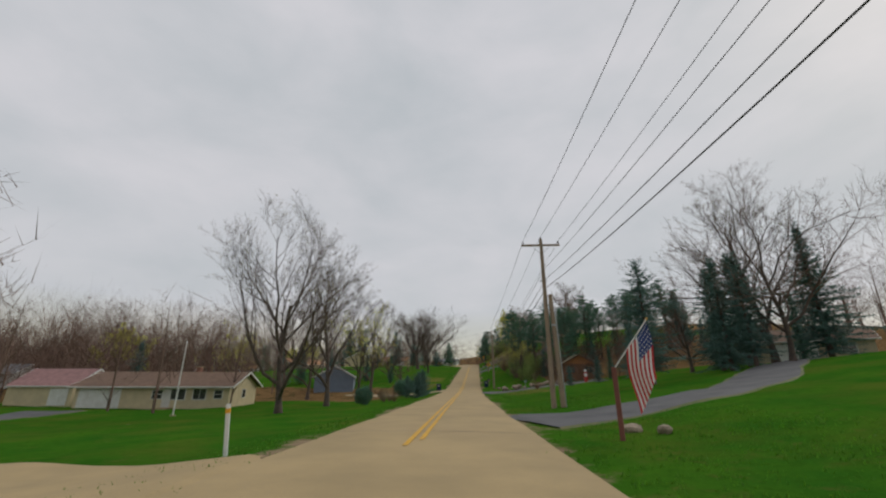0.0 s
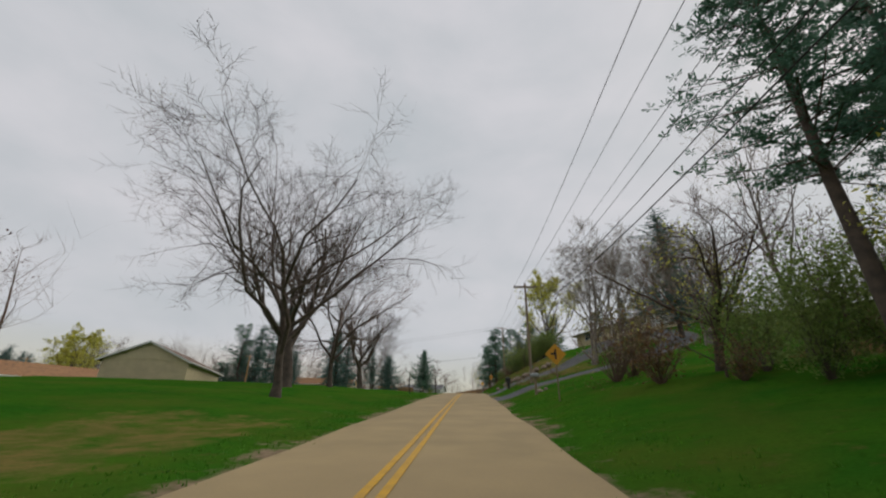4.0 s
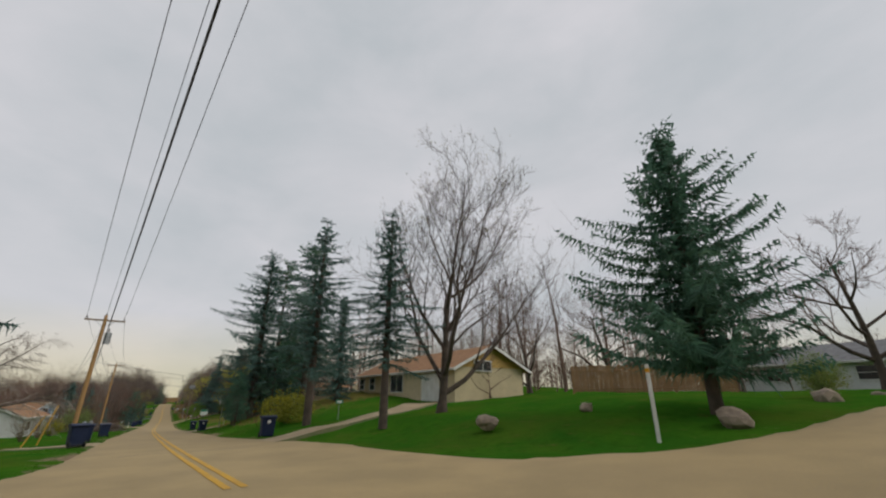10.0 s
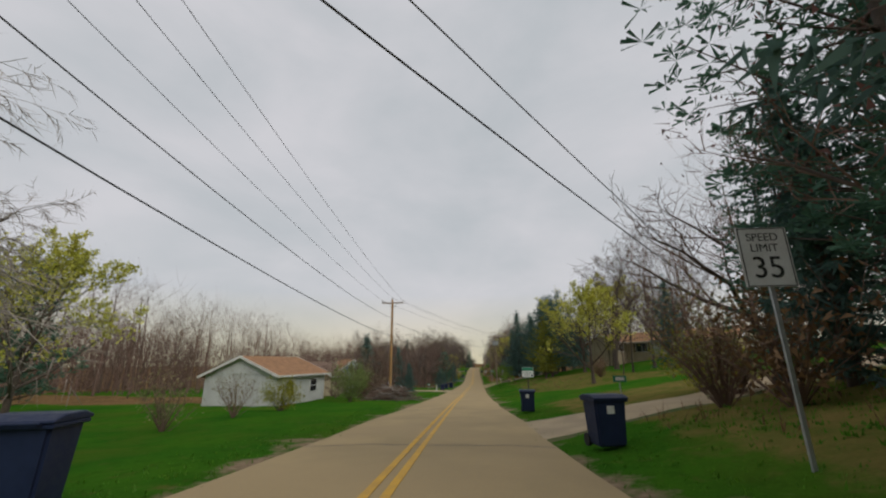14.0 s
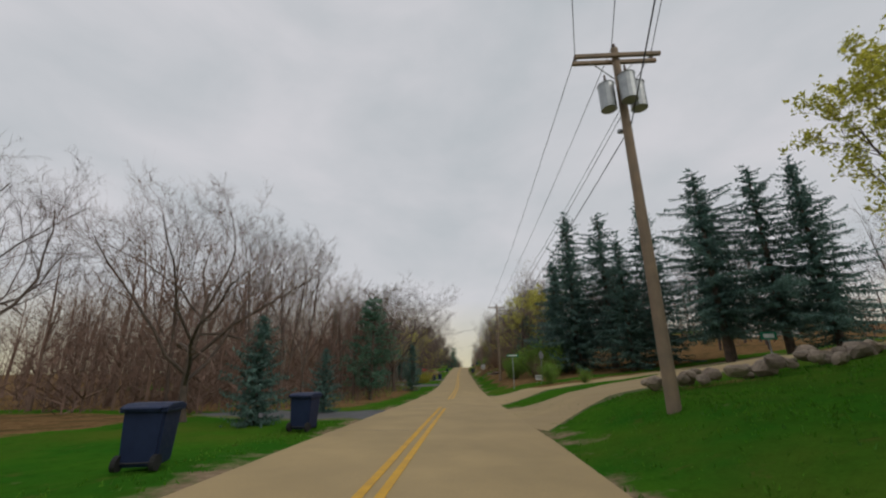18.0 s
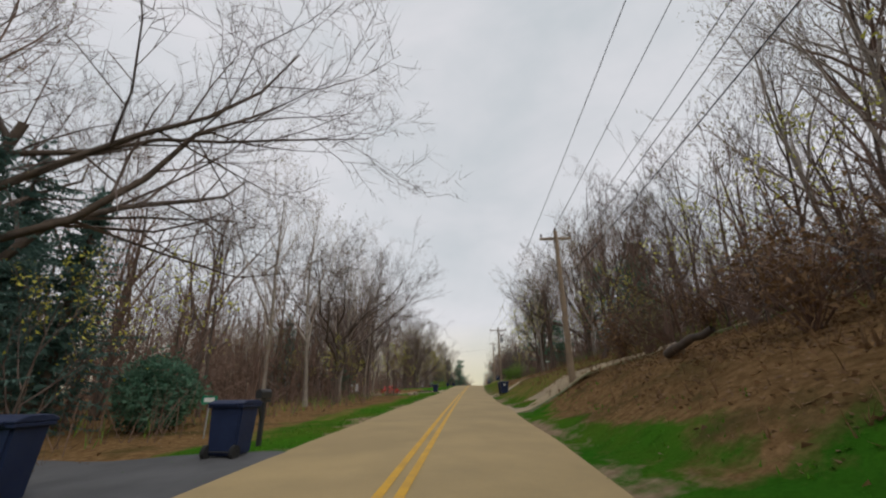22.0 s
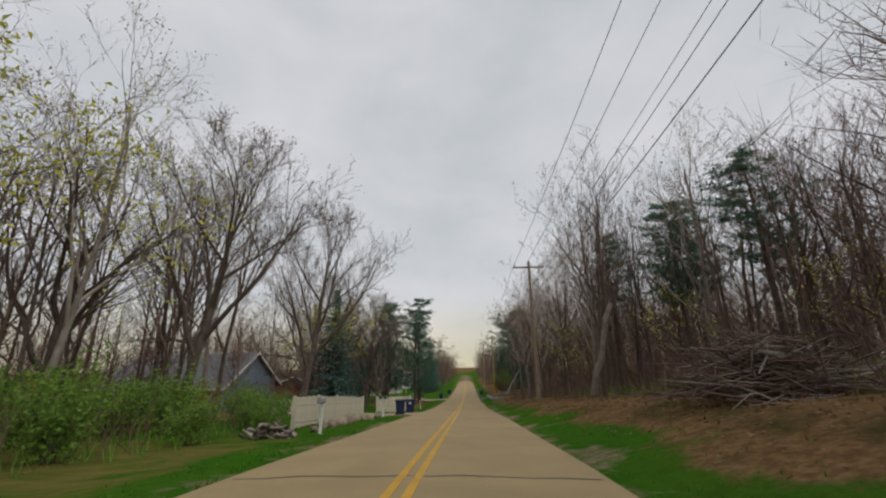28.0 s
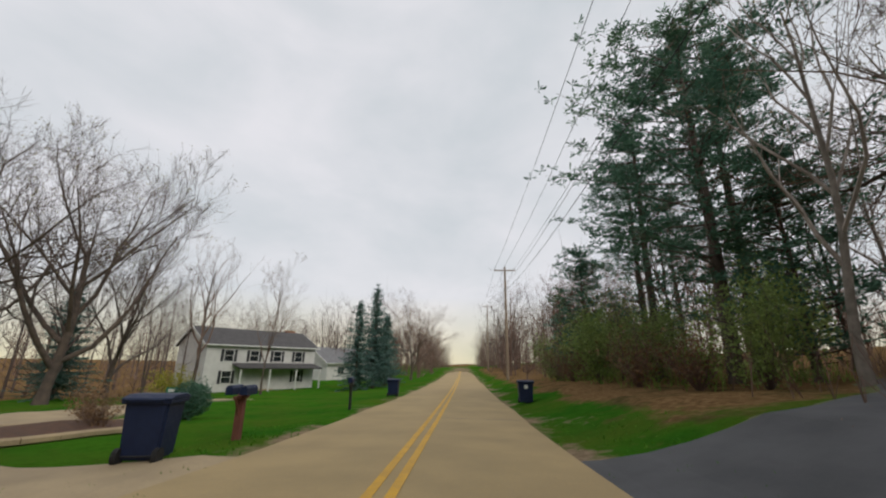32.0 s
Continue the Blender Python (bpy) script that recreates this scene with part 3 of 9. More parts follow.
def junction_paving():
    xs, ys = np.arange(-22, 22.1, .5), np.arange(141, 217.1, .5)
    gx, gy = np.meshgrid(xs, ys)
    x, y = gx.ravel().copy(), gy.ravel().copy()
    d, _ = corner(x, y)
    e = .05
    nx_ = (corner(x + e, y)[0] - corner(x - e, y)[0]) / (2 * e)
    ny_ = (corner(x, y + e)[0] - corner(x, y - e)[0]) / (2 * e)
    near_in = (d > 0) & (d < .75)
    x, y = np.where(near_in, x - d * nx_, x), np.where(near_in, y - d * ny_, y)
    d2, near_ = corner(x, y)
    wa, wb = (1 / (np.maximum(np.abs(near_[k][1]) - 1.0, 0) + .9)**2 for k in ("a", "b"))
    z = (near_["a"][2] * wa + near_["b"][2] * wb) / (wa + wb) + .035 - np.where(near_in, .045, 0) - .10 * smooth01((147 - y) / 4) - .10 * smooth01((-16 - x) / 5)
    idx = np.arange(len(x)).reshape(gx.shape)
    quads = np.stack([idx[:-1, :-1], idx[:-1, 1:], idx[1:, 1:], idx[1:, :-1]], -1).reshape(-1, 4)
    quads = quads[((d < .75)[quads]).all(1) & ((d < 0)[quads]).any(1)]
    used, inv = np.unique(quads, return_inverse=True)
    me = mesh_from("junction", np.stack([x, y, z], 1)[used], inv.reshape(-1, 4).tolist(), M["asphalt"], True)
    tagged(new("junction", me), "wide tan paved junction with rounded corners", "road", kind="structure")


junction_paving()


def stripe(road, s0, s1, off, width=0.13):
    """One painted line; the pair wanders a little off the road's middle."""
    k = (road.s >= s0) & (road.s <= s1)
    p = road.p[k].copy()
    off = off + (-0.30 if road is RA else np.interp(road.s[k], (0, 140, 190, 230), (-.22, -.24, -.10, -.04)))
    p[:, :2] += road.n[k] * (off if road is RA else off[:, None])
    p[:, 2] += 0.05 + 0.012
    return ribbon("stripe", p, width / 2, M["yellow_paint"], skirt=0.004, sides=(-1, 1))


def lines(road, parent, spans):
    for s0, s1, off in spans:
        part("centre_line", stripe(road, s0, s1, off), M["yellow_paint"], parent, "worn yellow centre line")


lines(RA, road_a, ((30, 176, -0.135), (31, 176, 0.135), (201, 300, -0.135), (201, 300, 0.135)))
lines(RB, road_b, ((13, 147, -0.135), (156, 700, -0.135), (13, 108, 0.135), (112, 146, 0.135), (157, 700, 0.135)))

# ---- plants ----
class Shape:
    """Collects vertices and faces for one mesh."""
    def __init__(self):
        self.v, self.f, self.n = [], [], 0

    def add(self, verts, faces):
        self.v.append(np.asarray(verts, float))
        self.f.append(np.asarray(faces, int) + self.n)
        self.n += len(verts)

    def mesh(self, name, mat, smooth=False):
        faces = [tuple(r) for f in self.f for r in f.tolist()]
        return mesh_from(name, np.vstack(self.v).tolist() if self.v else [], faces, mat, smooth)


def tube(shape, pts, radii, sides):
    pts = np.asarray(pts, float)
    d = np.gradient(pts, axis=0)
    d /= np.linalg.norm(d, axis=1)[:, None] + 1e-9
    ref = np.array([0.31, 0.17, 0.93]) if abs(d[0, 2]) < 0.8 else np.array([1.0, 0.2, 0.0])
    u = np.cross(d, ref)
    u /= np.linalg.norm(u, axis=1)[:, None] + 1e-9
    w = np.cross(d, u)
    a = np.arange(sides) * 2 * math.pi / sides
    ring = pts[:, None] + np.asarray(radii)[:, None, None] * (np.cos(a)[None, :, None] * u[:, None] + np.sin(a)[None, :, None] * w[:, None])
    n = len(pts)
    i, j = np.meshgrid(np.arange(n - 1), np.arange(sides), indexing="ij")
    k = (j + 1) % sides
    shape.add(ring.reshape(-1, 3), np.stack([i * sides + j, i * sides + k, (i + 1) * sides + k, (i + 1) * sides + j], -1).reshape(-1, 4))


def strips(shape, rows, rng):
    """Thin twigs: each a narrow blade from p by q to e, half as wide at q as at p."""
    if not rows:
        return
    p, q, e, w = (np.array([r[i] for r in rows], float) for i in range(4))
    d = e - p
    a = np.cross(d, rng.normal(size=d.shape))
    a *= (w / (np.linalg.norm(a, axis=1) + 1e-9))[:, None]
    n = len(rows)
    v = np.stack([p - a, p + a, q + a * .6, q - a * .6, e], 1).reshape(-1, 3)
    i = shape.n + np.arange(n)[:, None] * 5
    shape.v.append(v)
    shape.f.append(i + np.array([0, 1, 2, 3]))
    shape.f.append(i + np.array([3, 2, 4]))
    shape.n += n * 5


def spikes(shape, p, e, w, rng):
    """The finest twigs: one long thin triangle each."""
    p, e = np.asarray(p, float), np.asarray(e, float)
    if not len(p):
        return
    d = e - p
    a = np.cross(d, rng.normal(size=d.shape))
    a *= w / (np.linalg.norm(a, axis=1) + 1e-9)[:, None]
    shape.add(np.stack([p - a, p + a, e], 1).reshape(-1, 3), np.arange(len(p) * 3).reshape(-1, 3))


def leaves(shape, centres, size, rng, flat=0.0, long=1.6):
    """A small pointed leaf at each place, turned at random."""
    c = np.asarray(centres, float)
    if not len(c):
        return
    a = rng.normal(size=(len(c), 3))
    b = rng.normal(size=(len(c), 3))
    a[:, 2] *= 1 - flat
    b[:, 2] *= 1 - flat
    a /= np.linalg.norm(a, axis=1)[:, None]
    b -= (a * b).sum(1)[:, None] * a
    b /= np.linalg.norm(b, axis=1)[:, None] + 1e-9
    s = size * rng.uniform(.6, 1.4, (len(c), 1))
    v = np.stack([c - a * s * long * .5, c + b * s * .8 - a * s * .2, c + a * s * long * .6], 1).reshape(-1, 3)
    shape.add(v, np.arange(len(c) * 3).reshape(-1, 3))


def grow(rng, height, spread=0.5, trunk_r=0.25, clear=0.22, limbs=5, fork=5, twigs=5, upright=0.5, droop=0.0, levels=4, stems=1, last=4, leader=0.84, crook=1.0):
    """A bare broadleaf tree: wood in two shapes (trunk and limbs; twigs) and the twigs' tips."""
    trunks, limb_shapes, fine, tips = [], [], Shape(), []
    blades, thin_p, thin_e = [], [], []
    steps = (8, 6, 3 if limbs * fork > 60 else 2, 2, 1)

    def unit(v):
        return v / (np.linalg.norm(v) + 1e-9)

    def branch(p, d, length, r, level):
        n = steps[level]
        pts, rad = [p.copy()], [r * (1.45 if level == 0 else 1)]
        for i in range(n):
            bend = rng.normal(0, (0.05 if level == 0 else 0.10 + 0.04 * level) * crook, 3)
            bend[2] += (0.13 * upright if level else 0.05) - droop * 0.30 * (level >= 2)
            d = unit(d + bend)
            p = p + d * length / n
            pts.append(p.copy())
            rad.append(max(r * (1 - (0.80 if leader > .7 or level else 0.6 if leader > .4 else .3) * (i + 1) / n), 0.006))
        if level == 0:
            trunks.append(Shape())
            tube(trunks[-1], pts, rad, 8)
        elif level == 1:
            limb_shapes.append(Shape())
            tube(limb_shapes[-1], pts, rad, 5)
        elif level == 2:
            tube(fine, pts, rad, 3)
        elif level == 3:
            blades.append((pts[0], pts[1], pts[2], max(r, .011)))
        else:
            thin_p.append(pts[0])
            thin_e.append(pts[1])
        pts, rad = np.array(pts), np.array(rad)
        if level >= levels - 1:
            tips.extend(pts[1:])
        if level == levels:
            return
        kids = (limbs, fork, twigs, last)[level]
        for k in range(kids):
            if level:
                u = 0.22 + 0.78 * (k + rng.uniform(.2, .95)) / kids
            else:
                u = min(1.0, clear + (1 - clear) * ((k + rng.uniform(0, .7)) / kids)**1.25)
            f = u * n
            i0 = min(int(f), n - 1)
            q = pts[i0] + (pts[i0 + 1] - pts[i0]) * (f - i0)
            here = rad[i0] + (rad[i0 + 1] - rad[i0]) * (f - i0)
            rr = max(here * (0.70 if level == 0 else 0.55), 0.008)
            ahead = unit(pts[i0 + 1] - pts[i0])
            az = rng.uniform(0, 2 * math.pi) if level else (k * 2.4 + rng.uniform(-.5, .5))
            side = np.array([math.cos(az), math.sin(az), rng.normal(0, .5) if level else 0.0])
            side = unit(side - ahead * (side @ ahead))
            ang = (0.32 + spread * 0.85 * (1.15 - .5 * u)) * rng.uniform(.8, 1.2) if level == 0 else rng.uniform(.4, .95)
            nd = ahead * math.cos(ang) + side * math.sin(ang)
            if level:
                nd[2] += 0.22 * upright
            ln = height * ((0.66 - 0.40 * u) if leader > .7 else (0.60 - 0.16 * u)) * (0.8 + 0.45 * spread) * rng.uniform(.85, 1.15) if level == 0 else max(length * rng.uniform(.40, .66) * (1.1 - 0.45 * u), .35)
            branch(q, unit(nd), ln, rr, level + 1)

    for k in range(stems):
        a = k * 2 * math.pi / stems + rng.uniform(0, 1)
        lean = np.array([math.cos(a), math.sin(a), 0]) * (0.24 if stems > 2 else 0.12 if stems > 1 else 0.05)
        start = np.array([math.cos(a) * trunk_r, math.sin(a) * trunk_r, -0.3]) if stems > 1 else np.array([0, 0, -0.3])
        branch(start, unit(np.array([0, 0, 1.0]) + lean), height * leader, trunk_r, 0)
    strips(fine, blades, rng)
    spikes(fine, thin_p, thin_e, .010, rng)
    return trunks, limb_shapes, fine, np.array(tips)


MODELS = {}


def bare_tree_model(key, seed, bark="bark", twig="twig", bud=None, buds=900, bud_size=0.10, whole=False, **kw):
    """Trunk (or stems), limbs, crown of twigs and, in some, first leaves; in slight trees the limbs belong to the crown."""
    rng = np.random.default_rng(seed)
    trunks, limb_shapes, fine, tips = grow(rng, **kw)
    parts = [("trunk", s.mesh("trunk", M[bark], True), bark) for s in trunks]
    if whole:
        for s in limb_shapes:
            fine.add(np.vstack(s.v), np.vstack(s.f))
    else:
        parts += [("limb", s.mesh("limb", M[bark], True), bark) for s in limb_shapes]
    parts.append(("crown", fine.mesh("crown", M[twig], False), twig))
    if bud:
        leaf = Shape()
        c = tips[rng.integers(0, len(tips), buds)] + rng.normal(0, .12, (buds, 3))
        leaves(leaf, c, bud_size, rng)
        parts.append(("foliage", leaf.mesh("foliage", M[bud]), bud))
    MODELS[key] = parts


def spruce_model(key, seed, height, base_r, mat="spruce", low=0.06, droop=0.25, thin=1.0, gap=1.0, blade=.05, step=.17, lump=.16, point=.8, core=1.0):
    """A conical conifer: uneven whorls of boughs, each feathered with level and hanging sprays of needles over a dense heart."""
    rng = np.random.default_rng(seed)
    wood, green = Shape(), Shape()
    tube(wood, [(0, 0, -.3), (0, 0, height * .5), (.05, 0, height * .97)], [height * .016 + .05, height * .010 + .03, .015], 7)
    z, axes, P, E, W = height * low, [], [], [], []
    ph = rng.uniform(0, 6.28, 3)
    up = np.array([0, 0, 1.0])

    def reach_at(u):
        return base_r * ((1 - u)**point * (0.72 + 0.28 * min(1, u * 5)) + .03) + 0.12
    while z < height * .985:
        u = (z - height * low) / (height * (1 - low))
        reach = reach_at(u) * rng.uniform(.84, 1.1)
        n = max(3, int((4 + 4.0 * (1 - u)) * thin))
        a0 = rng.uniform(0, 6.28)
        for k in range(n):
            a = a0 + k * 2 * math.pi / n + rng.uniform(-.45, .45)
            lob = 1 + lump * math.sin(2 * a + ph[0] + z * .7) + lump * .8 * math.sin(3 * a + ph[1] - z * 1.3) + lump * .5 * math.sin(5 * a + ph[2] + z * 2.3)
            ln = reach * lob * rng.uniform(.68, 1.1)
            steps = max(3, int(ln / step))
            tt = np.linspace(0, 1, steps + 1)
            zz = z + rng.uniform(-.25, .25) + ln * (0.40 * (u - .25) * tt - droop * rng.uniform(.7, 1.3) * tt**2 + 0.24 * tt**3)
            out, side = np.array([math.cos(a), math.sin(a), 0]), np.array([-math.sin(a), math.cos(a), 0])
            pts = out * (ln * tt)[:, None] + up * zz[:, None] + side * (rng.normal(0, .10) * ln * tt**2)[:, None]
            if ln > 0.7:
                axes.append((pts[0], pts[steps // 2], pts[-1], .020))
            w = (0.15 + 0.15 * ln * (1 - 0.7 * tt[1:]))[:, None] * rng.uniform(.6, 1.25, (steps, 1))
            for sgn in (-1, 1):
                P.append(pts[:-1])
                E.append(pts[:-1] + w * (side * sgn * .85 + out * .6) - w * rng.uniform(.0, .75, (steps, 1)) * up)
            P.append(pts[1:])
            E.append(pts[1:] + w * .5 * out + w * rng.uniform(-.6, .35, (steps, 1)) * up + rng.normal(0, .06, (steps, 3)))
            P.append(pts[1:] + rng.normal(0, .05, (steps, 3)))
            E.append(pts[1:] + w * rng.normal(0, .4, (steps, 1)) * side + w * .2 * out - w * rng.uniform(.45, 1.15, (steps, 1)) * up)
        z += (0.32 + 0.22 * (1 - u)) * rng.uniform(.75, 1.25) * gap
    strips(wood, axes, rng)
    spikes(green, np.vstack(P), np.vstack(E), blade, rng)
    n = int(46 * height * core)
    uu = rng.uniform(.02, .93, n)
    aa, rr = rng.uniform(0, 6.28, n), np.array([reach_at(q) for q in uu]) * rng.uniform(.08, .52, n)
    leaves(green, np.stack([np.cos(aa) * rr, np.sin(aa) * rr, height * (low + (1 - low) * uu)], 1), .26, rng, .25)
    MODELS[key] = [("trunk", wood.mesh("trunk", M["bark"], True), "bark"), ("crown", green.mesh("crown", M[mat]), mat)]


def pine_model(key, seed, height, reach, low=0.35, mat="pine", clumps=9, layers=.034, second=None):
    """A tall pine: a bare lower trunk, uneven level boughs and soft tufts of long needles."""
    rng = np.random.default_rng(seed)
    wood, greens = Shape(), [Shape(), Shape()]
    tube(wood, [(0, 0, -.3), (.1, .05, height * .4), (.0, .1, height * .8), (0.1, 0, height)], [height * .016 + .04, height * .012, height * .006, .02], 7)
    for k in range(int(12 * low * 2)):
        a, z = rng.uniform(0, 6.28), height * rng.uniform(.5 * low, low)
        e = np.array([math.cos(a), math.sin(a), rng.uniform(-.2, .3)]) * rng.uniform(.4, .45 * reach)
        tube(wood, [(0, 0, z), (e[0], e[1], z + e[2])], [.03, .008], 3)
    z = height * low
    while z < height:
        u = (z / height - low) / (1 - low)
        for k in range(rng.integers(3, 6)):
            a = rng.uniform(0, 2 * math.pi)
            ln = reach * (1 - 0.72 * u**1.4) * (0.55 + 0.45 * min(1, u * 3 + .35)) * rng.uniform(.5, 1.2)
            tube(wood, np.array([(math.cos(a) * ln * t, math.sin(a) * ln * t, z + ln * (0.16 * t + 0.14 * t * t)) for t in (0, .5, 1)]), [.05, .028, .008], 3)
            for i in range(clumps):
                t = 1.06 - .78 * rng.uniform(0, 1)**1.4
                c = np.array([math.cos(a) * ln * t, math.sin(a) * ln * t, z + ln * (0.16 * t + .14 * t * t)]) + rng.normal(0, .16 + .055 * ln, 3) * np.array([1, 1, .38])
                m = 10
                d = rng.normal(size=(m, 3))
                d[:, 2] = np.abs(d[:, 2]) * .7 - .2
                d /= np.linalg.norm(d, axis=1)[:, None]
                s = np.cross(d, rng.normal(size=(m, 3)))
                s /= np.linalg.norm(s, axis=1)[:, None]
                r = rng.uniform(.2, .42, (m, 1))
                v = np.stack([np.repeat(c[None], m, 0), c + d * r - s * .042, c + d * r + s * .042], 1).reshape(-1, 3)
                greens[1 if second and 0.2 < u < .7 and math.cos(a) > .35 else 0].add(v, np.arange(m * 3).reshape(-1, 3))
        z += height * layers * rng.uniform(.7, 1.5)
    MODELS[key] = [("trunk", wood.mesh("trunk", M["bark"], True), "bark"), ("crown", greens[0].mesh("crown", M[mat]), mat)]
    if second:
        MODELS[key].append(("crown", greens[1].mesh("crown", M[second]), second))


def shrub_model(key, seed, height, width, leaf="shrub_green", count=1500, size=0.09, stems=26, twig="twig", solid=0.0):
    """A shrub: stems that fan from the ground, with small leaves through an uneven crown."""
    rng = np.random.default_rng(seed)
    wood, green = Shape(), Shape()
    ends, blades = [], []
    for k in range(stems):
        a, o = rng.uniform(0, 2 * math.pi), rng.uniform(0, 1)**.6
        h = height * rng.uniform(.6, 1.05) * (1 - .35 * o)
        p = np.array([(math.cos(a) * width * .5 * o * t**1.3, math.sin(a) * width * .5 * o * t**1.3, h * t - .1) for t in (0, .4, .75, 1)]) + np.vstack([np.zeros(3), rng.normal(0, .06, (3, 3))])
        tube(wood, p, [.02, .013, .008, .004], 3)
        ends.append(p)
        for j in range(6):
            i = rng.integers(1, 4)
            d = rng.normal(0, .3, 3) * width * .3 + np.array([0, 0, .2 * height])
            blades.append((p[i], p[i] + d * .6, p[i] + d, .007))
            ends.append(np.array([p[i], p[i] + d * .5, p[i] + d * .8, p[i] + d]))
    strips(wood, blades, rng)
    parts = [("branchwork", wood.mesh("branchwork", M[twig]), twig)]
    if leaf:
        e = np.vstack(ends)
        e = e[e[:, 2] > height * .08]
        c = e[rng.integers(0, len(e), count)] + rng.normal(0, .10 * width**.5, (count, 3))
        if solid:
            d = rng.normal(size=(int(count * solid), 3))
            d /= np.linalg.norm(d, axis=1)[:, None]
            r = rng.uniform(.6, 1.0, (len(d), 1))**.5 * (1 + .12 * np.sin(d[:, :1] * 5 + d[:, 1:2] * 4))
            c = np.vstack([c, d * r * np.array([width * .5, width * .5, height * .5]) + np.array([0, 0, height * .5])])
        c = c[c[:, 2] > .03]
        leaves(green, c, size, rng)
        parts.append(("foliage", green.mesh("foliage", M[leaf]), leaf))
    MODELS[key] = parts


def plant(name, key, label, category, at, turn=0.0, size=1.0, group="", lean=0.0):
    """A plant of one of the models, standing at a place on the ground."""
    ob = tagged(new(name), label, category, group)
    ob.matrix_basis = pose(at[0], at[1], at[2] - .05, lean, 0, turn) @ Matrix.Diagonal((size, size, size, 1))
    for pname, me, mat in MODELS[key]:
        o = new(pname, me)
        o.parent = ob
    return ob

# ---- poles and wires ----
def utility_pole(x, y, top, turn, base=None, new_wood=False, arm=2.44, double=False, transformer=0, label="", lean=0.0):
    z0 = gz(x, y)
    h = top - z0
    ob = thing("utility_pole", label or "weathered grey wooden utility pole with a crossarm", "utility pole", (x, y, z0), turn, "utility poles along the road")
    if lean:
        ob.matrix_basis = ob.matrix_basis @ pose(0, 0, 0, 0, lean, 0)
    wood = M["pole_wood_new" if new_wood else "pole_wood"]
    part("shaft", rod((0, 0, -.6), (0, 0, h), .16, .10, 12), wood, ob)
    za = h - .35
    for dy in ((-.14, .14) if double else (.14,)):
        part("crossarm", box(-arm / 2, arm / 2, dy - .045, dy + .045, za - .06, za + .06, .008), M["pole_wood"], ob)
    for sx in (-1, 1):
        part("brace", rod((sx * .55, .19, za - .05), (0, .17, za - .62), .016, sides=6), M["grey_metal"], ob)
        part("insulator", join(rod((sx * (arm / 2 - .1), .14, za + .06), (sx * (arm / 2 - .1), .14, za + .16), .018, sides=6), rod((sx * (arm / 2 - .1), .14, za + .14), (sx * (arm / 2 - .1), .14, za + .27), .06, .035, 8)), M["ceramic"], ob)
    part("insulator", rod((0, 0, h), (0, 0, h + .18), .055, .035, 8), M["ceramic"], ob)
    for i in range(transformer):
        a = (i - (transformer - 1) / 2) * 1.5
        cx, cy = math.sin(a) * .42 + (.0 if transformer > 1 else .42), -math.cos(a) * .42 if transformer > 1 else 0
        can = part("transformer", join(rod((cx, cy, za - 1.75), (cx, cy, za - .95), .22, sides=14), rod((cx, cy, za - .95), (cx, cy, za - .89), .24, .15, 14)), M["grey_metal"], ob, "grey transformer can")
        part("bushing", rod((cx, cy, za - .9), (cx, cy, za - .6), .05, .025, 8), M["ceramic"], can)
    part("ground_wire", rod((.155, .05, 0), (.105, .03, h - .5), .012, sides=4), M["wire"], ob)
    part("bracket", box(-.2, .2, .1, .2, h - 2.75, h - 2.65, .01), M["grey_metal"], ob)
    return (x, y, z0, h, turn, arm)


def hung(points, sag, radius, parent, name="cable"):
    """A cable that hangs from point to point."""
    for a, b in zip(points[:-1], points[1:]):
        sh = Shape()
        a, b = np.array(a), np.array(b)
        u = np.linspace(0, 1, 15)[:, None]
        p = a + (b - a) * u
        p[:, 2] -= (4 * sag * u * (1 - u))[:, 0] * (np.linalg.norm(b - a) / 45)**2
        tube(sh, p, [radius] * 15, 4)
        new(name, sh.mesh(name, M["wire"], True)).parent = parent


def anchor(pole, across, down, out=0.14):
    x, y, z0, h, turn, arm = pole
    a = radians(turn)
    return (x + math.cos(a) * across - math.sin(a) * out, y + math.sin(a) * across + math.cos(a) * out, z0 + h - down)


def line_of(poles, label, comm=2, thin=4):
    ob = thing("overhead_wires", label, "power line", kind="")
    w = 1.12
    for across, down in ((-w, .08), (0, -.18), (w, .08))[:thin]:
        hung([anchor(p, across, down) for p in poles], .55, .011, ob, "conductor")
    if thin > 3:
        hung([anchor(p, .15, 1.9) for p in poles], .6, .011, ob, "conductor")
    for k in range(comm):
        hung([anchor(p, .18, 2.55 + .55 * k) for p in poles], .75, .015 + .005 * k, ob, "cable")
    return ob


P0 = (2.5, -28.0, -1.2, 9.7, -5, 2.44)
P1 = utility_pole(7.0, 23.8, 8.6, -5, label="weathered wooden utility pole with a crossarm and a cable riser")
stub = thing("utility_pole", "short grey stub pole bolted beside a utility pole", "utility pole", (7.5, 23.6, gz(7.5, 23.6)), -5, "utility poles along the road")
part("shaft", rod((0, 0, -.6), (-.22, .1, 6.4), .15, .12, 12), M["pole_wood"], stub)
part("strap", rod((-.16, .07, 4.5), (-.16, .07, 4.6), .15, sides=12), M["grey_metal"], stub)
part("riser", rod((.155, 0, 0), (-.02, .1, 5.6), .03, sides=6), M["grey_metal"], stub, "grey cable riser")
P2 = utility_pole(10.9, 71.1, 7.6, -6)
P3 = utility_pole(19.4, 127.8, 15.0, -6, label="weathered wooden utility pole with a long crossarm on the lawn", arm=2.6, double=True)
P4 = utility_pole(24.6, 168.3, 19.0, 20, label="tall grey utility pole on the grass bank at the junction")
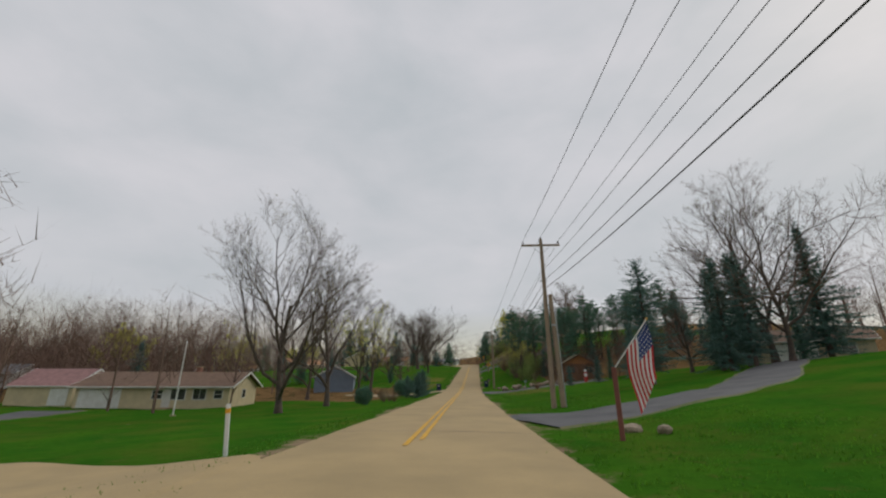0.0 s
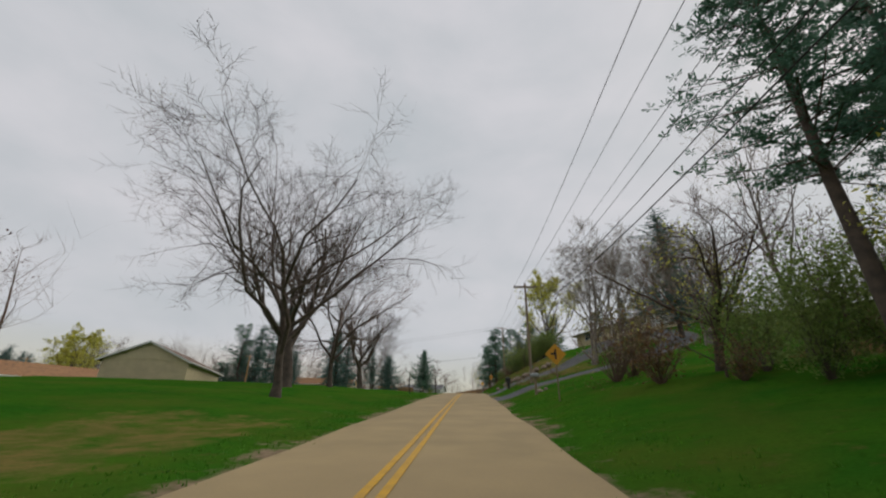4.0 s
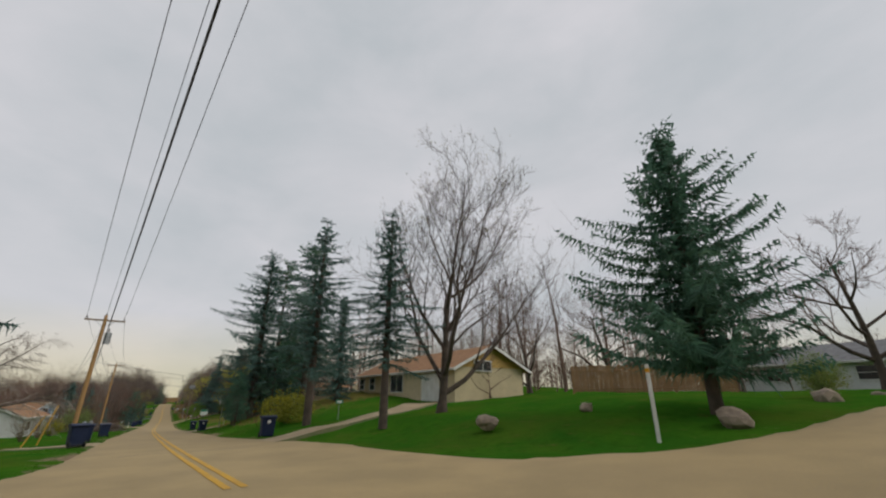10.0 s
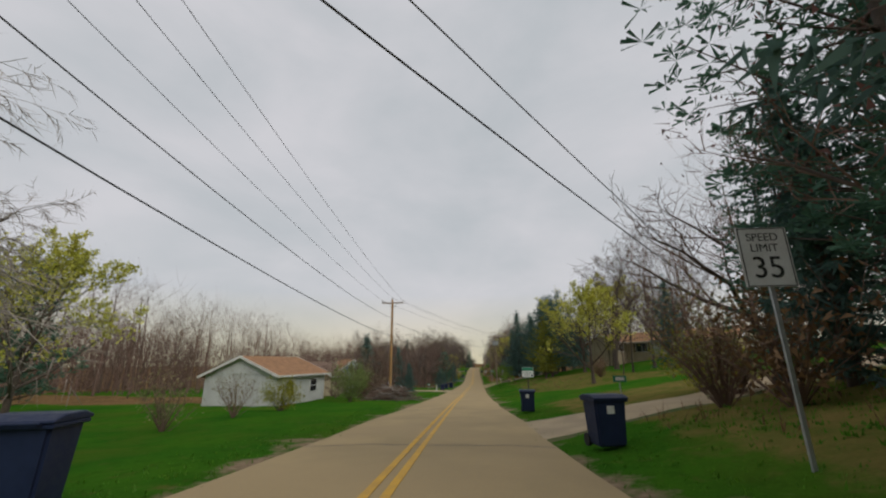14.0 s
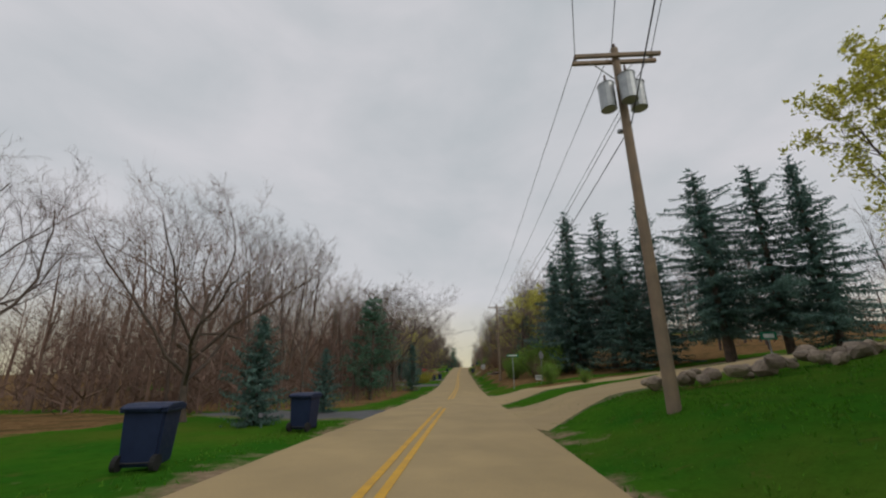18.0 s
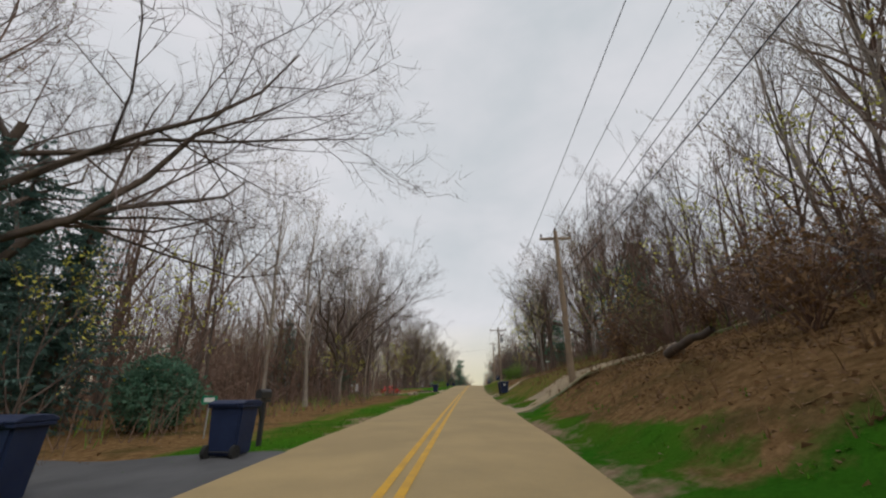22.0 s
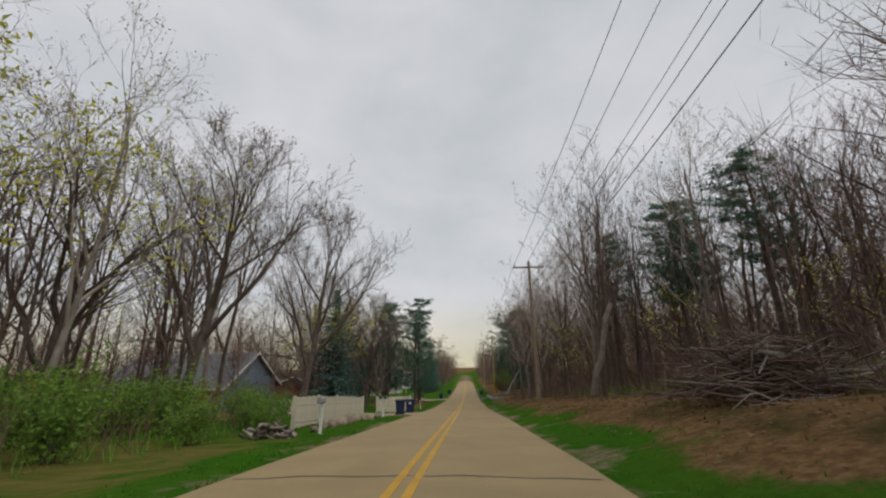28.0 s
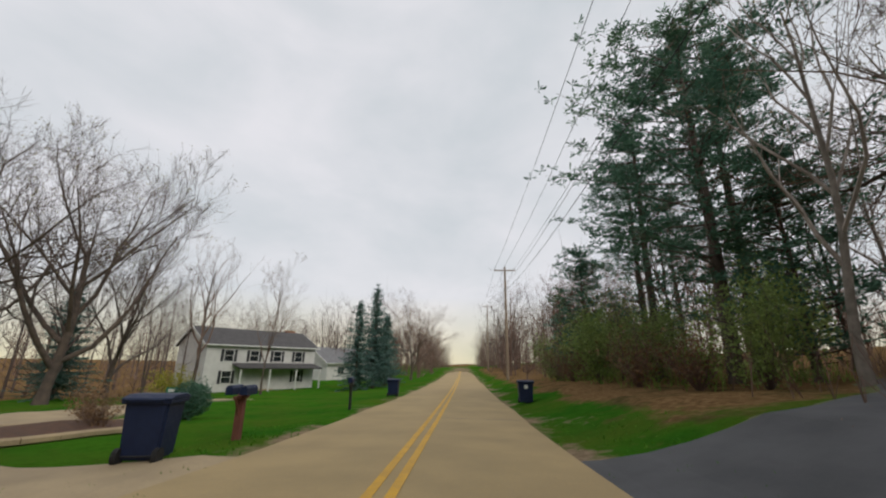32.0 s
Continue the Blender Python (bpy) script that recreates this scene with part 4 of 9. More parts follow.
P5 = utility_pole(-27.2, 169.6, 12.3, 82, new_wood=True, transformer=1, label="yellowish wooden utility pole with a transformer and guy wires")
P6 = utility_pole(-74.4, 174.0, 11.5, 82, new_wood=True, label="brown wooden utility pole beside the brush pile")
P7 = utility_pole(-115.2, 193.8, 10.2, 81, transformer=3, double=True, label="grey utility pole with three transformers at a side street")
P8 = utility_pole(-161.8, 201.6, 9.7, 81, label="bare grey utility pole in front of the pines")
P9 = utility_pole(-203.0, 207.6, 7.6, 81, arm=1.6)
P10 = utility_pole(-242.2, 213.4, 8.6, 80, transformer=1, label="grey utility pole with one transformer on the bank")
P11 = utility_pole(-296.6, 224.2, 12.6, 80, transformer=1, label="grey utility pole with a transformer beside the lawn")
P12 = utility_pole(-340.3, 231.8, 9.9, 80, transformer=0, label="weathered utility pole at the edge of the wood")
P13 = utility_pole(-382.2, 238.7, 7.2, 80, new_wood=True)
P14 = utility_pole(-428.0, 247.0, 8.5, 80)
P15 = utility_pole(-475.0, 256.0, 11.0, 80)
line_of([P0, P1, P2, P3, P4], "black overhead wires along the first road")
crossing_ = line_of([P4, P5, P6], "overhead wires that cross the junction", comm=0, thin=3)
hung([anchor(P4, .0, 5.7, .0), anchor(P5, .18, 3.75), anchor(P6, .18, 4.0)], .5, .018, crossing_, "cable")
hung([anchor(P5, .18, 2.4), anchor(P6, .18, 2.1)], .7, .015, crossing_, "cable")
line_of([P6, P7], "overhead wires that cross the second road", comm=1, thin=3)
line_of([P7, P8, P9, P10, P11, P12, P13, P14, P15], "black overhead wires beside the woods", comm=1)


# guy wires with their yellow guards, a service drop and the crossing cables
M["yellow_plastic"] = material("yellow_plastic", (0.55, 0.30, 0.02), 0.5, scale=3)
guy_thing = thing("guy_wires", "two steel guy wires with yellow plastic guards beside the pole", "guy wire", (0, 0, 0))
for dx_, dy_, up_ in ((2.4, -1.6, 8.0), (2.0, -2.3, 6.2)):
    gx_, gy_ = -27.2 + dx_ * .9, 169.6 + dy_
    g0_ = Vector((gx_, gy_, gz(gx_, gy_) - .05))
    g1_ = Vector((-27.2, 169.6, gz(-27.2, 169.6) + up_))
    part("wire", rod(g0_, g1_, .010, sides=5), M["wire"], guy_thing)
    part("guard", rod(g0_ + (g1_ - g0_) * .01, g0_ + (g1_ - g0_) * .30, .035, sides=8), M["yellow_plastic"], guy_thing, "yellow plastic guard")
drops = thing("service_wires", "slack service wires from a pole to houses across the road", "power line")
for a_, b_ in (((-27.2, 169.6, 8.9), (-62, 205, 9.0)), ((-27.2, 169.6, 7.9), (-56, 200, 7.4)), ((-27.2, 169.6, 8.2), (-60, 150, 5.0)), ((-296.6, 224.2, 11.0), (-300, 170, 9.0)), ((10.9, 71.1, 6.2), (-60, 90, 6.5)), ((10.9, 71.1, 5.6), (-50, 96, 5.2)), ((-74.4, 174.0, 8.9), (-100, 166, 4.5)), ((-161.8, 201.6, 7.0), (-190, 182, 6.0))):
    hung([a_, b_], .7, .012, drops, "wire")

# ---- plant models ----
BIG = dict(limbs=10, fork=9, twigs=8, last=9)
bare_tree_model("maple0", 21, height=15.5, spread=.58, trunk_r=.27, upright=.85, clear=.14, leader=.56, bud="bud_pale", buds=2600, bud_size=.07, **BIG)
bare_tree_model("maple1", 22, height=16, spread=.50, trunk_r=.29, upright=.8, clear=.16, bud="bud_pale", buds=2600, bud_size=.07, **BIG)
bare_tree_model("oak0", 23, height=18.5, spread=.85, trunk_r=.30, upright=.42, clear=.30, leader=.50, crook=1.6, bud="bud_pale", buds=500, bud_size=.05, **BIG)
bare_tree_model("oak1", 24, height=18, spread=.75, trunk_r=.26, upright=.55, clear=.26, leader=.52, crook=1.4, twig="twig_warm", **BIG)
bare_tree_model("fork0", 25, height=17, spread=.55, trunk_r=.40, upright=.5, clear=.62, leader=.24, crook=1.7, limbs=5, fork=14, twigs=9, last=8)
bare_tree_model("birch0", 26, height=13, spread=.40, trunk_r=.17, upright=.5, droop=.35, clear=.2, bark="bark_pale", twig="twig_pale", bud="bud_pale", buds=1300, bud_size=.05, stems=2, limbs=9, fork=8, twigs=7, last=8)
bare_tree_model("willow0", 27, height=10, spread=.85, trunk_r=.33, upright=.2, droop=.9, clear=.25, twig="twig_pale", **BIG)
bare_tree_model("budding0", 28, height=14, spread=.5, trunk_r=.27, upright=.7, clear=.18, bud="bud", buds=9000, bud_size=.17, limbs=9, fork=7, twigs=6, last=5)
bare_tree_model("budding1", 29, height=13, spread=.6, trunk_r=.24, upright=.5, clear=.25, bud="bud", buds=2600, bud_size=.12, leader=.66, limbs=8, fork=7, twigs=6, last=5)
bare_tree_model("red0", 30, height=8, spread=.7, trunk_r=.16, upright=.6, clear=.12, twig="twig_warm", bud="bud_red", buds=1800, bud_size=.06, limbs=9, fork=7, twigs=6, last=5)
bare_tree_model("apple0", 31, height=8, spread=.85, trunk_r=.20, upright=.4, clear=.2, twig="twig_warm", limbs=10, fork=7, twigs=6, last=5)
WOOD = dict(limbs=10, fork=5, twigs=4, last=4, whole=True)
for i_ in range(4):
    bare_tree_model("wood%d" % i_, 40 + i_, height=15 + i_ % 3, spread=.20 + .08 * (i_ % 2), trunk_r=.11 + .025 * i_, upright=.85, clear=.28, twig=("twig", "twig_warm", "twig_pale", "twig_warm")[i_],
                    bark=("bark", "bark", "bark_pale", "bark")[i_], bud=(None, "bud_pale", "bud_pale", None)[i_], buds=700, bud_size=.07, **WOOD)
bare_tree_model("sapling0", 50, height=7, spread=.35, trunk_r=.06, upright=.8, clear=.15, twig="twig_warm", bud="bud_pale", buds=300, bud_size=.06, limbs=8, fork=5, twigs=4, levels=3, whole=True)
bare_tree_model("sapling1", 51, height=6, spread=.5, trunk_r=.05, upright=.7, clear=.12, twig="twig", bud="bud", buds=420, bud_size=.08, limbs=8, fork=5, twigs=4, levels=3, whole=True)
spruce_model("spruce0", 3, 14, 3.7, thin=1.35)
spruce_model("spruce1", 4, 12, 3.1, droop=.32, thin=1.35)
spruce_model("spruce2", 6, 13, 3.9, low=.17, droop=.34, thin=1.15, gap=1.15, blade=.036, step=.095, lump=.28, core=.45)
spruce_model("spruce4", 21, 13.5, 3.3, low=.26, droop=.30, thin=1.1, gap=1.1, blade=.026, step=.085, lump=.28, core=.25)
spruce_model("spruce3", 16, 16, 4.0, low=.13, droop=.22, thin=1.2, blade=.042, lump=.28, point=.58, core=.5)
spruce_model("blue0", 8, 6, 1.8, droop=.12, thin=1.2, gap=.85)
spruce_model("blue2", 17, 6, 2.1, low=.02, droop=.10, thin=1.5, gap=.75, point=.75)
spruce_model("blue1", 15, 6, 2.8, low=.02, droop=.05, thin=1.4, gap=.85, point=.6)
spruce_model("cedar0", 9, 9.6, 3.7, low=.12, droop=.02, mat="pine", thin=1.5, gap=.85, blade=.04, step=.13, lump=.26, point=.85)
spruce_model("arbor0", 10, 7, 1.2, low=.01, droop=-.35, mat="pine", thin=1.2, gap=.85, lump=.08)
spruce_model("olive0", 11, 11, 4.1, low=.14, droop=.1, mat="olive", thin=1.25, lump=.25, point=.7, core=.6)
pine_model("pine0", 5, 16, 4.4, low=.42, clumps=13)
pine_model("pine1", 12, 17, 3.8, low=.48, clumps=12)
pine_model("pine2", 13, 17, 5.0, low=.14, clumps=10)
pine_model("pine3", 14, 10, 3.2, low=.10, clumps=8)
pine_model("pine4", 18, 18, 5.6, low=.13, clumps=13, layers=.03)
pine_model("pine5", 19, 16, 4.6, low=.12, clumps=14, layers=.03, second="olive")
pine_model("pine6", 20, 18, 7.4, low=.26, clumps=22, layers=.028)
shrub_model("shrub_green", 60, 2.0, 2.6, "shrub_green", 2600, .07, stems=18)
shrub_model("shrub_bare", 61, 2.4, 3.0, "bud_pale", 500, .06, stems=34, twig="twig_warm")
shrub_model("shrub_brown", 62, 2.2, 3.0, "brown_leaf", 800, .08, stems=34, twig="twig_warm")
shrub_model("shrub_yellow", 63, 2.0, 2.8, "shrub_yellow", 2600, .07, stems=18)
shrub_model("shrub_dark", 64, 2.6, 2.7, "pine", 2000, .10, solid=1.8, stems=14)
shrub_model("shrub_olive", 65, 4.2, 4.0, "thicket", 4000, .085, stems=24, solid=.4)
shrub_model("mound_yellow", 66, 1.9, 3.6, "shrub_yellow", 2200, .075, solid=1.6, stems=16)

LABELS = {"maple0": "tall bare maple with a rounded crown on the lawn", "maple1": "tall bare tree with upright limbs and pale buds", "oak0": "old bare oak with wide crooked limbs", "oak1": "bare spreading tree with reddish twigs",
          "fork0": "bare crooked tree that forks low into heavy limbs", "birch0": "pale-barked birch with drooping bare twigs", "willow0": "low bare willow with drooping branches", "budding0": "tree in young yellow-green leaf",
          "budding1": "slender tree with first yellow-green leaves", "red0": "small bare tree with reddish buds", "apple0": "low wide bare tree with dense twigs", "spruce0": "tall dark blue-green spruce on grass",
          "spruce1": "dark green spruce with drooping boughs", "spruce2": "open old spruce with a bare lower trunk", "blue0": "young blue spruce with branches to the ground", "blue2": "dense young blue spruce on the lawn", "blue1": "broad blue-green spruce with branches to the ground", "cedar0": "broad dark green cedar on a short trunk",
          "arbor0": "narrow dark green arborvitae", "olive0": "olive-green conifer with browning needles", "pine0": "tall pine with a bare lower trunk", "pine1": "slim tall pine at the edge of the wood",
          "pine2": "large white pine with branches near the ground", "spruce4": "thin old spruce with a bare lower trunk beside the drive", "spruce3": "tall broad blue-green spruce with a blunt top", "pine4": "great soft-needled pine with open lower boughs", "pine5": "broad pine with a patch of browning needles", "pine6": "tall pine that holds long boughs over the road", "pine3": "small green pine at the edge of the wood", "shrub_green": "fresh green leafy shrub beside the road", "shrub_bare": "bare brown shrub of many thin stems",
          "shrub_brown": "brown shrub with last year's leaves", "shrub_yellow": "yellow-green shrub in young leaf", "shrub_dark": "rounded dark evergreen bush on the lawn", "shrub_olive": "tall olive-green thicket on the bank",
          "mound_yellow": "low mounded shrub in yellow-green leaf", "sapling0": "bare sapling at the edge of the wood", "sapling1": "sapling with first green leaves"}
for i_ in range(4):
    LABELS["wood%d" % i_] = "slender bare tree in the roadside wood"
KIND = {"spruce": ("spruce", "tree"), "blue": ("spruce", "tree"), "cedar": ("cedar", "tree"), "arbor": ("arborvitae", "tree"), "olive": ("conifer", "tree"), "pine": ("pine", "tree"), "shrub": ("shrub", "shrub"), "mound": ("shrub", "shrub"),
        "sapling": ("sapling", "tree"), "birch": ("birch", "tree"), "willow": ("willow", "tree"), "oak": ("oak", "tree"), "maple": ("maple", "tree")}
spin = np.random.default_rng(77)


def put(key, x, y, size=1.0, lean=0.0, turn=None, group=""):
    name, cat = KIND.get(key.rstrip("0123456789").split("_")[0], ("bare_tree", "tree"))
    return plant(name, key, LABELS[key], cat, (x, y, gz(x, y)), spin.uniform(0, 360) if turn is None else turn, size, group, lean)


def put_on(road, rows):
    for key, s, off, size in rows:
        x, y, _ = spot(road, s, off)
        put(key, x, y, size)


# first road, lawns to the west
for key_, x_, y_, sz_ in (("maple0", -13.6, 38.8, 1.15), ("maple1", -12.1, 50, 1.02), ("budding1", -9.5, 56, .85), ("maple1", -10.5, 74, 1.0), ("red0", -6.5, 92, 1.0), ("red0", -9.5, 96, 1.05), ("spruce1", -14, 92, .55), ("arbor0", -8.5, 90, .8),
                          ("maple1", -19, 66, .85), ("budding1", -34, 74, .8), ("wood1", -30, 70, .75), ("wood2", -22, 84, .8), ("spruce0", -27, 88, .55), ("spruce1", -30, 85, .6), ("spruce0", -22, 92, .5), ("spruce1", -52, 75, .8), ("apple0", -48, 80, 1.0), ("budding0", -62, 84, .8),
                          ("shrub_dark", -7.0, 45, .7), ("shrub_dark", -4.5, 66.5, .9), ("shrub_dark", -3.6, 70.5, .95), ("blue1", -1.6, 55.4, .55), ("blue1", -1.1, 61.2, .6), ("blue0", -3.2, 58.6, .5), ("shrub_bare", -5.0, 52.0, .6), ("shrub_bare", -6.2, 55.6, .7), ("shrub_brown", -4.2, 49.5, .55), ("shrub_brown", -6.0, 72, .8), ("shrub_brown", -7.2, 63.0, .8), ("shrub_bare", -9.0, 53.0, .7), ("shrub_bare", -5.5, 50.5, .6), ("red0", -6.0, 82, .6),
                          ("oak0", -0.6, 110.5, .95), ("fork0", -3.8, 121.8, 1.42), ("oak1", -1.8, 130.2, 1.0), ("fork0", -1.3, 148.0, 1.1), ("spruce0", -12.5, 146, .92), ("spruce1", -6.4, 154.5, .84), ("blue1", 2.2, 155.2, .98),
                          ("budding0", -44, 148, .7), ("spruce2", -6.4, 162.9, .84)):
    put(key_, x_, y_, sz_)
# first road, slope to the east
for key_, x_, y_, sz_ in (("spruce3", 18.5, 34.0, .68), ("spruce1", 29.6, 39.6, .98), ("spruce3", 33.4, 41.2, .78), ("spruce1", 36.4, 45.8, 1.15), ("spruce1", 32.3, 44.6, 1.0), ("oak1", 38.4, 42.4, 1.18), ("maple1", 40.5, 47.0, 1.3), ("spruce0", 44.5, 44.0, 1.15), ("arbor0", 47.0, 50.0, 1.3), ("arbor0", 38.0, 52.0, 1.25), ("arbor0", 40.5, 56, 1.1), ("apple0", 35.5, 55.0, 1.3), ("spruce1", 30.0, 60.0, .75), ("spruce0", 50.0, 62.0, 1.0), ("spruce1", 33, 66, .6),
                          ("blue0", 19.8, 58.5, .45), ("blue0", 24.6, 60.2, .6), ("shrub_brown", 14.8, 57.5, .6), ("shrub_green", 16.5, 66.5, .5), ("arbor0", 28.5, 64.5, .7), ("pine3", 26, 76, .7), ("budding1", 17.5, 79, .55),
                          ("shrub_olive", 21.5, 100.5, 1.0), ("shrub_bare", 18.8, 107.5, 1.9), ("apple0", 21.5, 103.0, 1.05), ("sapling1", 20.2, 101.0, 1.1), ("shrub_bare", 20.8, 109.5, 2.0), ("shrub_brown", 18.6, 103.0, 1.4), ("wood2", 24, 101, .75), ("birch0", 33.0, 119.0, .9),
                          ("birch0", 27.3, 130.0, 1.2), ("birch0", 29.4, 128.4, 1.08), ("spruce3", 38.2, 130.2, 1.08), ("budding0", 29.0, 152.0, .95), ("budding1", 31.5, 157, .6), ("spruce0", 27.5, 166, .55), ("maple1", 47, 138, .72), ("pine2", 53.5, 160, .55), ("pine2", 57, 155, .6), ("pine3", 60, 150, .9), ("pine3", 45.5, 168, .8), ("spruce1", 33.5, 163, .45)):
    put(key_, x_, y_, sz_)
# trees behind the long house on the slope
for key_, x_, y_, sz_ in (("maple1", 59.5, 165.5, 1.4), ("spruce1", 53.0, 171.5, 1.0), ("pine3", 55.5, 168.8, 1.15), ("spruce1", 58.0, 166.0, .95), ("pine3", 60.2, 162.8, 1.1), ("spruce1", 62.0, 159.5, .9), ("oak1", 52.0, 146.5, .9)):
    put(key_, x_, y_, sz_)
# pines in a stand behind the cabin
stand = np.random.default_rng(15)
for i_ in range(26):
    x_, y_ = 18 + (i_ % 9) * 4.6 + stand.uniform(-1.5, 1.5), 82 + (i_ // 9) * 6 + stand.uniform(-2, 2) + (i_ % 9) * .6
    put(("pine0", "pine1")[i_ % 2], x_, y_, stand.uniform(.66, .86), group="pines behind the cabin")
for i_ in range(22):
    x_, y_ = 22 + i_ * 1.75 + stand.uniform(-1.2, 1.2), 79.5 + (i_ % 3) * 4.2 + stand.uniform(-1.5, 1.5)
    put(("spruce1", "pine3", "shrub_brown", "wood3", "pine3", "shrub_bare")[i_ % 6], x_, y_, (.42, .58, 1.5, .5, .5, 1.8)[i_ % 6] * stand.uniform(.85, 1.15), group="undergrowth below the pines")
for key_, x_, y_, sz_ in (("pine2", 46.5, 83.0, .72), ("spruce0", 50.5, 80.5, .85), ("spruce3", 53.5, 84.5, .7), ("spruce1", 43.5, 80.0, .7)):
    put(key_, x_, y_, sz_)
for i_ in range(12):
    x_, y_, _ = spot("a", 95 + i_ * 2.6, 9.5 + stand.uniform(-1, 3))
    put(("shrub_bare", "shrub_olive", "shrub_brown", "sapling1")[i_ % 4], x_, y_, stand.uniform(.7, 1.0))
for i_ in range(16):
    x_, y_, _ = spot("a", 101 + i_ * 1.3, 11.5 + stand.uniform(0, 5))
    put(("shrub_bare", "shrub_olive", "shrub_brown", "sapling0")[i_ % 4], x_, y_, stand.uniform(.8, 1.2))
# thicket on top of the bank before the junction
for i_ in range(30):
    x_, y_, _ = spot("a", 172.5 + i_ * 1.15, 10.5 + stand.uniform(-1.0, 3.5))
    put(("shrub_olive", "shrub_olive", "shrub_olive", "sapling1", "shrub_olive", "shrub_brown")[i_ % 6], x_, y_, stand.uniform(.78, 1.12), group="thicket on the bank")
for key_, x_, y_, sz_ in (("pine2", 28.6, 185.0, .62), ("pine2", 31.0, 190.5, .78), ("pine1", 30.5, 180.0, .62), ("pine2", 27.5, 196.5, .5), ("budding1", 29.5, 204, .5), ("pine3", 33, 178, 1.1), ("pine3", 36.5, 172, 1.0), ("wood2", 33.5, 183.5, .7)):
    put(key_, x_, y_, sz_)
# around the junction
for key_, x_, y_, sz_ in (("pine3", 24.8, 178.8, 1.2), ("pine3", 23.6, 181.5, .85), ("shrub_brown", 23.0, 176.6, .8), ("shrub_brown", 26.0, 174.6, 1.2), ("shrub_brown", 26.0, 171.6, 1.2), ("shrub_olive", 23.4, 166.4, .5), ("shrub_bare", 25.6, 169.0, 1.1), ("pine3", 27.0, 203.0, 1.25), ("budding1", 25.8, 207.5, .6), ("pine2", 29.0, 198.0, .7), ("cedar0", 8.2, 183.2, 1.05), ("apple0", 11.6, 198.0, 1.05), ("red0", 4, 206, .9), ("shrub_yellow", 10.0, 192.2, .55), ("shrub_olive", 10.0, 190, .4), ("maple0", -3.8, 182.8, .86), ("red0", -11.5, 201, 1.2), ("apple0", -6, 206, 1.1), ("spruce4", -13.5, 180.2, 1.05), ("spruce4", -3.6, 179.2, .76), ("pine2", -29.6, 186.8, .98), ("spruce1", -23.6, 187.5, .85),
                          ("spruce3", -30.6, 182.2, 1.06), ("mound_yellow", -17.0, 180.4, 1.0), ("red0", -32.6, 181.9, .75), ("pine2", -36.4, 186.0, 1.0), ("spruce1", -39.2, 186.4, .74), ("pine3", -36.8, 187.8, .9), ("pine3", -34.4, 186.6, .7), ("pine3", -41.8, 189.0, .85), ("shrub_yellow", -47.0, 188.4, 1.3), ("shrub_brown", -43.8, 187.2, 1.4), ("spruce3", -37.5, 190, 1.0), ("pine3", -27.2, 180.0, .36), ("pine3", -28.6, 180.2, .44), ("pine3", -30.0, 180.6, .34), ("pine3", -33.0, 181.4, .4), ("pine3", -29.0, 183.5, .6), ("shrub_brown", -38.6, 184.2, 1.3), ("shrub_bare", -41, 184.5, 1.4), ("apple0", -45, 190, 1.2),
                          ("budding0", -52, 157, .62), ("willow0", -38.8, 161.0, .98), ("shrub_yellow", -41, 157.5, 1.7), ("shrub_yellow", -44.0, 159.5, 1.6), ("budding1", -42.5, 155, .55), ("shrub_bare", -31.5, 161, .9), ("shrub_yellow", -56, 168.5, .9), ("shrub_bare", -48, 166.5, 1.0), ("shrub_bare", -52, 167.5, .9), ("pine3", -60, 150, 1.0)):
    put(key_, x_, y_, sz_)
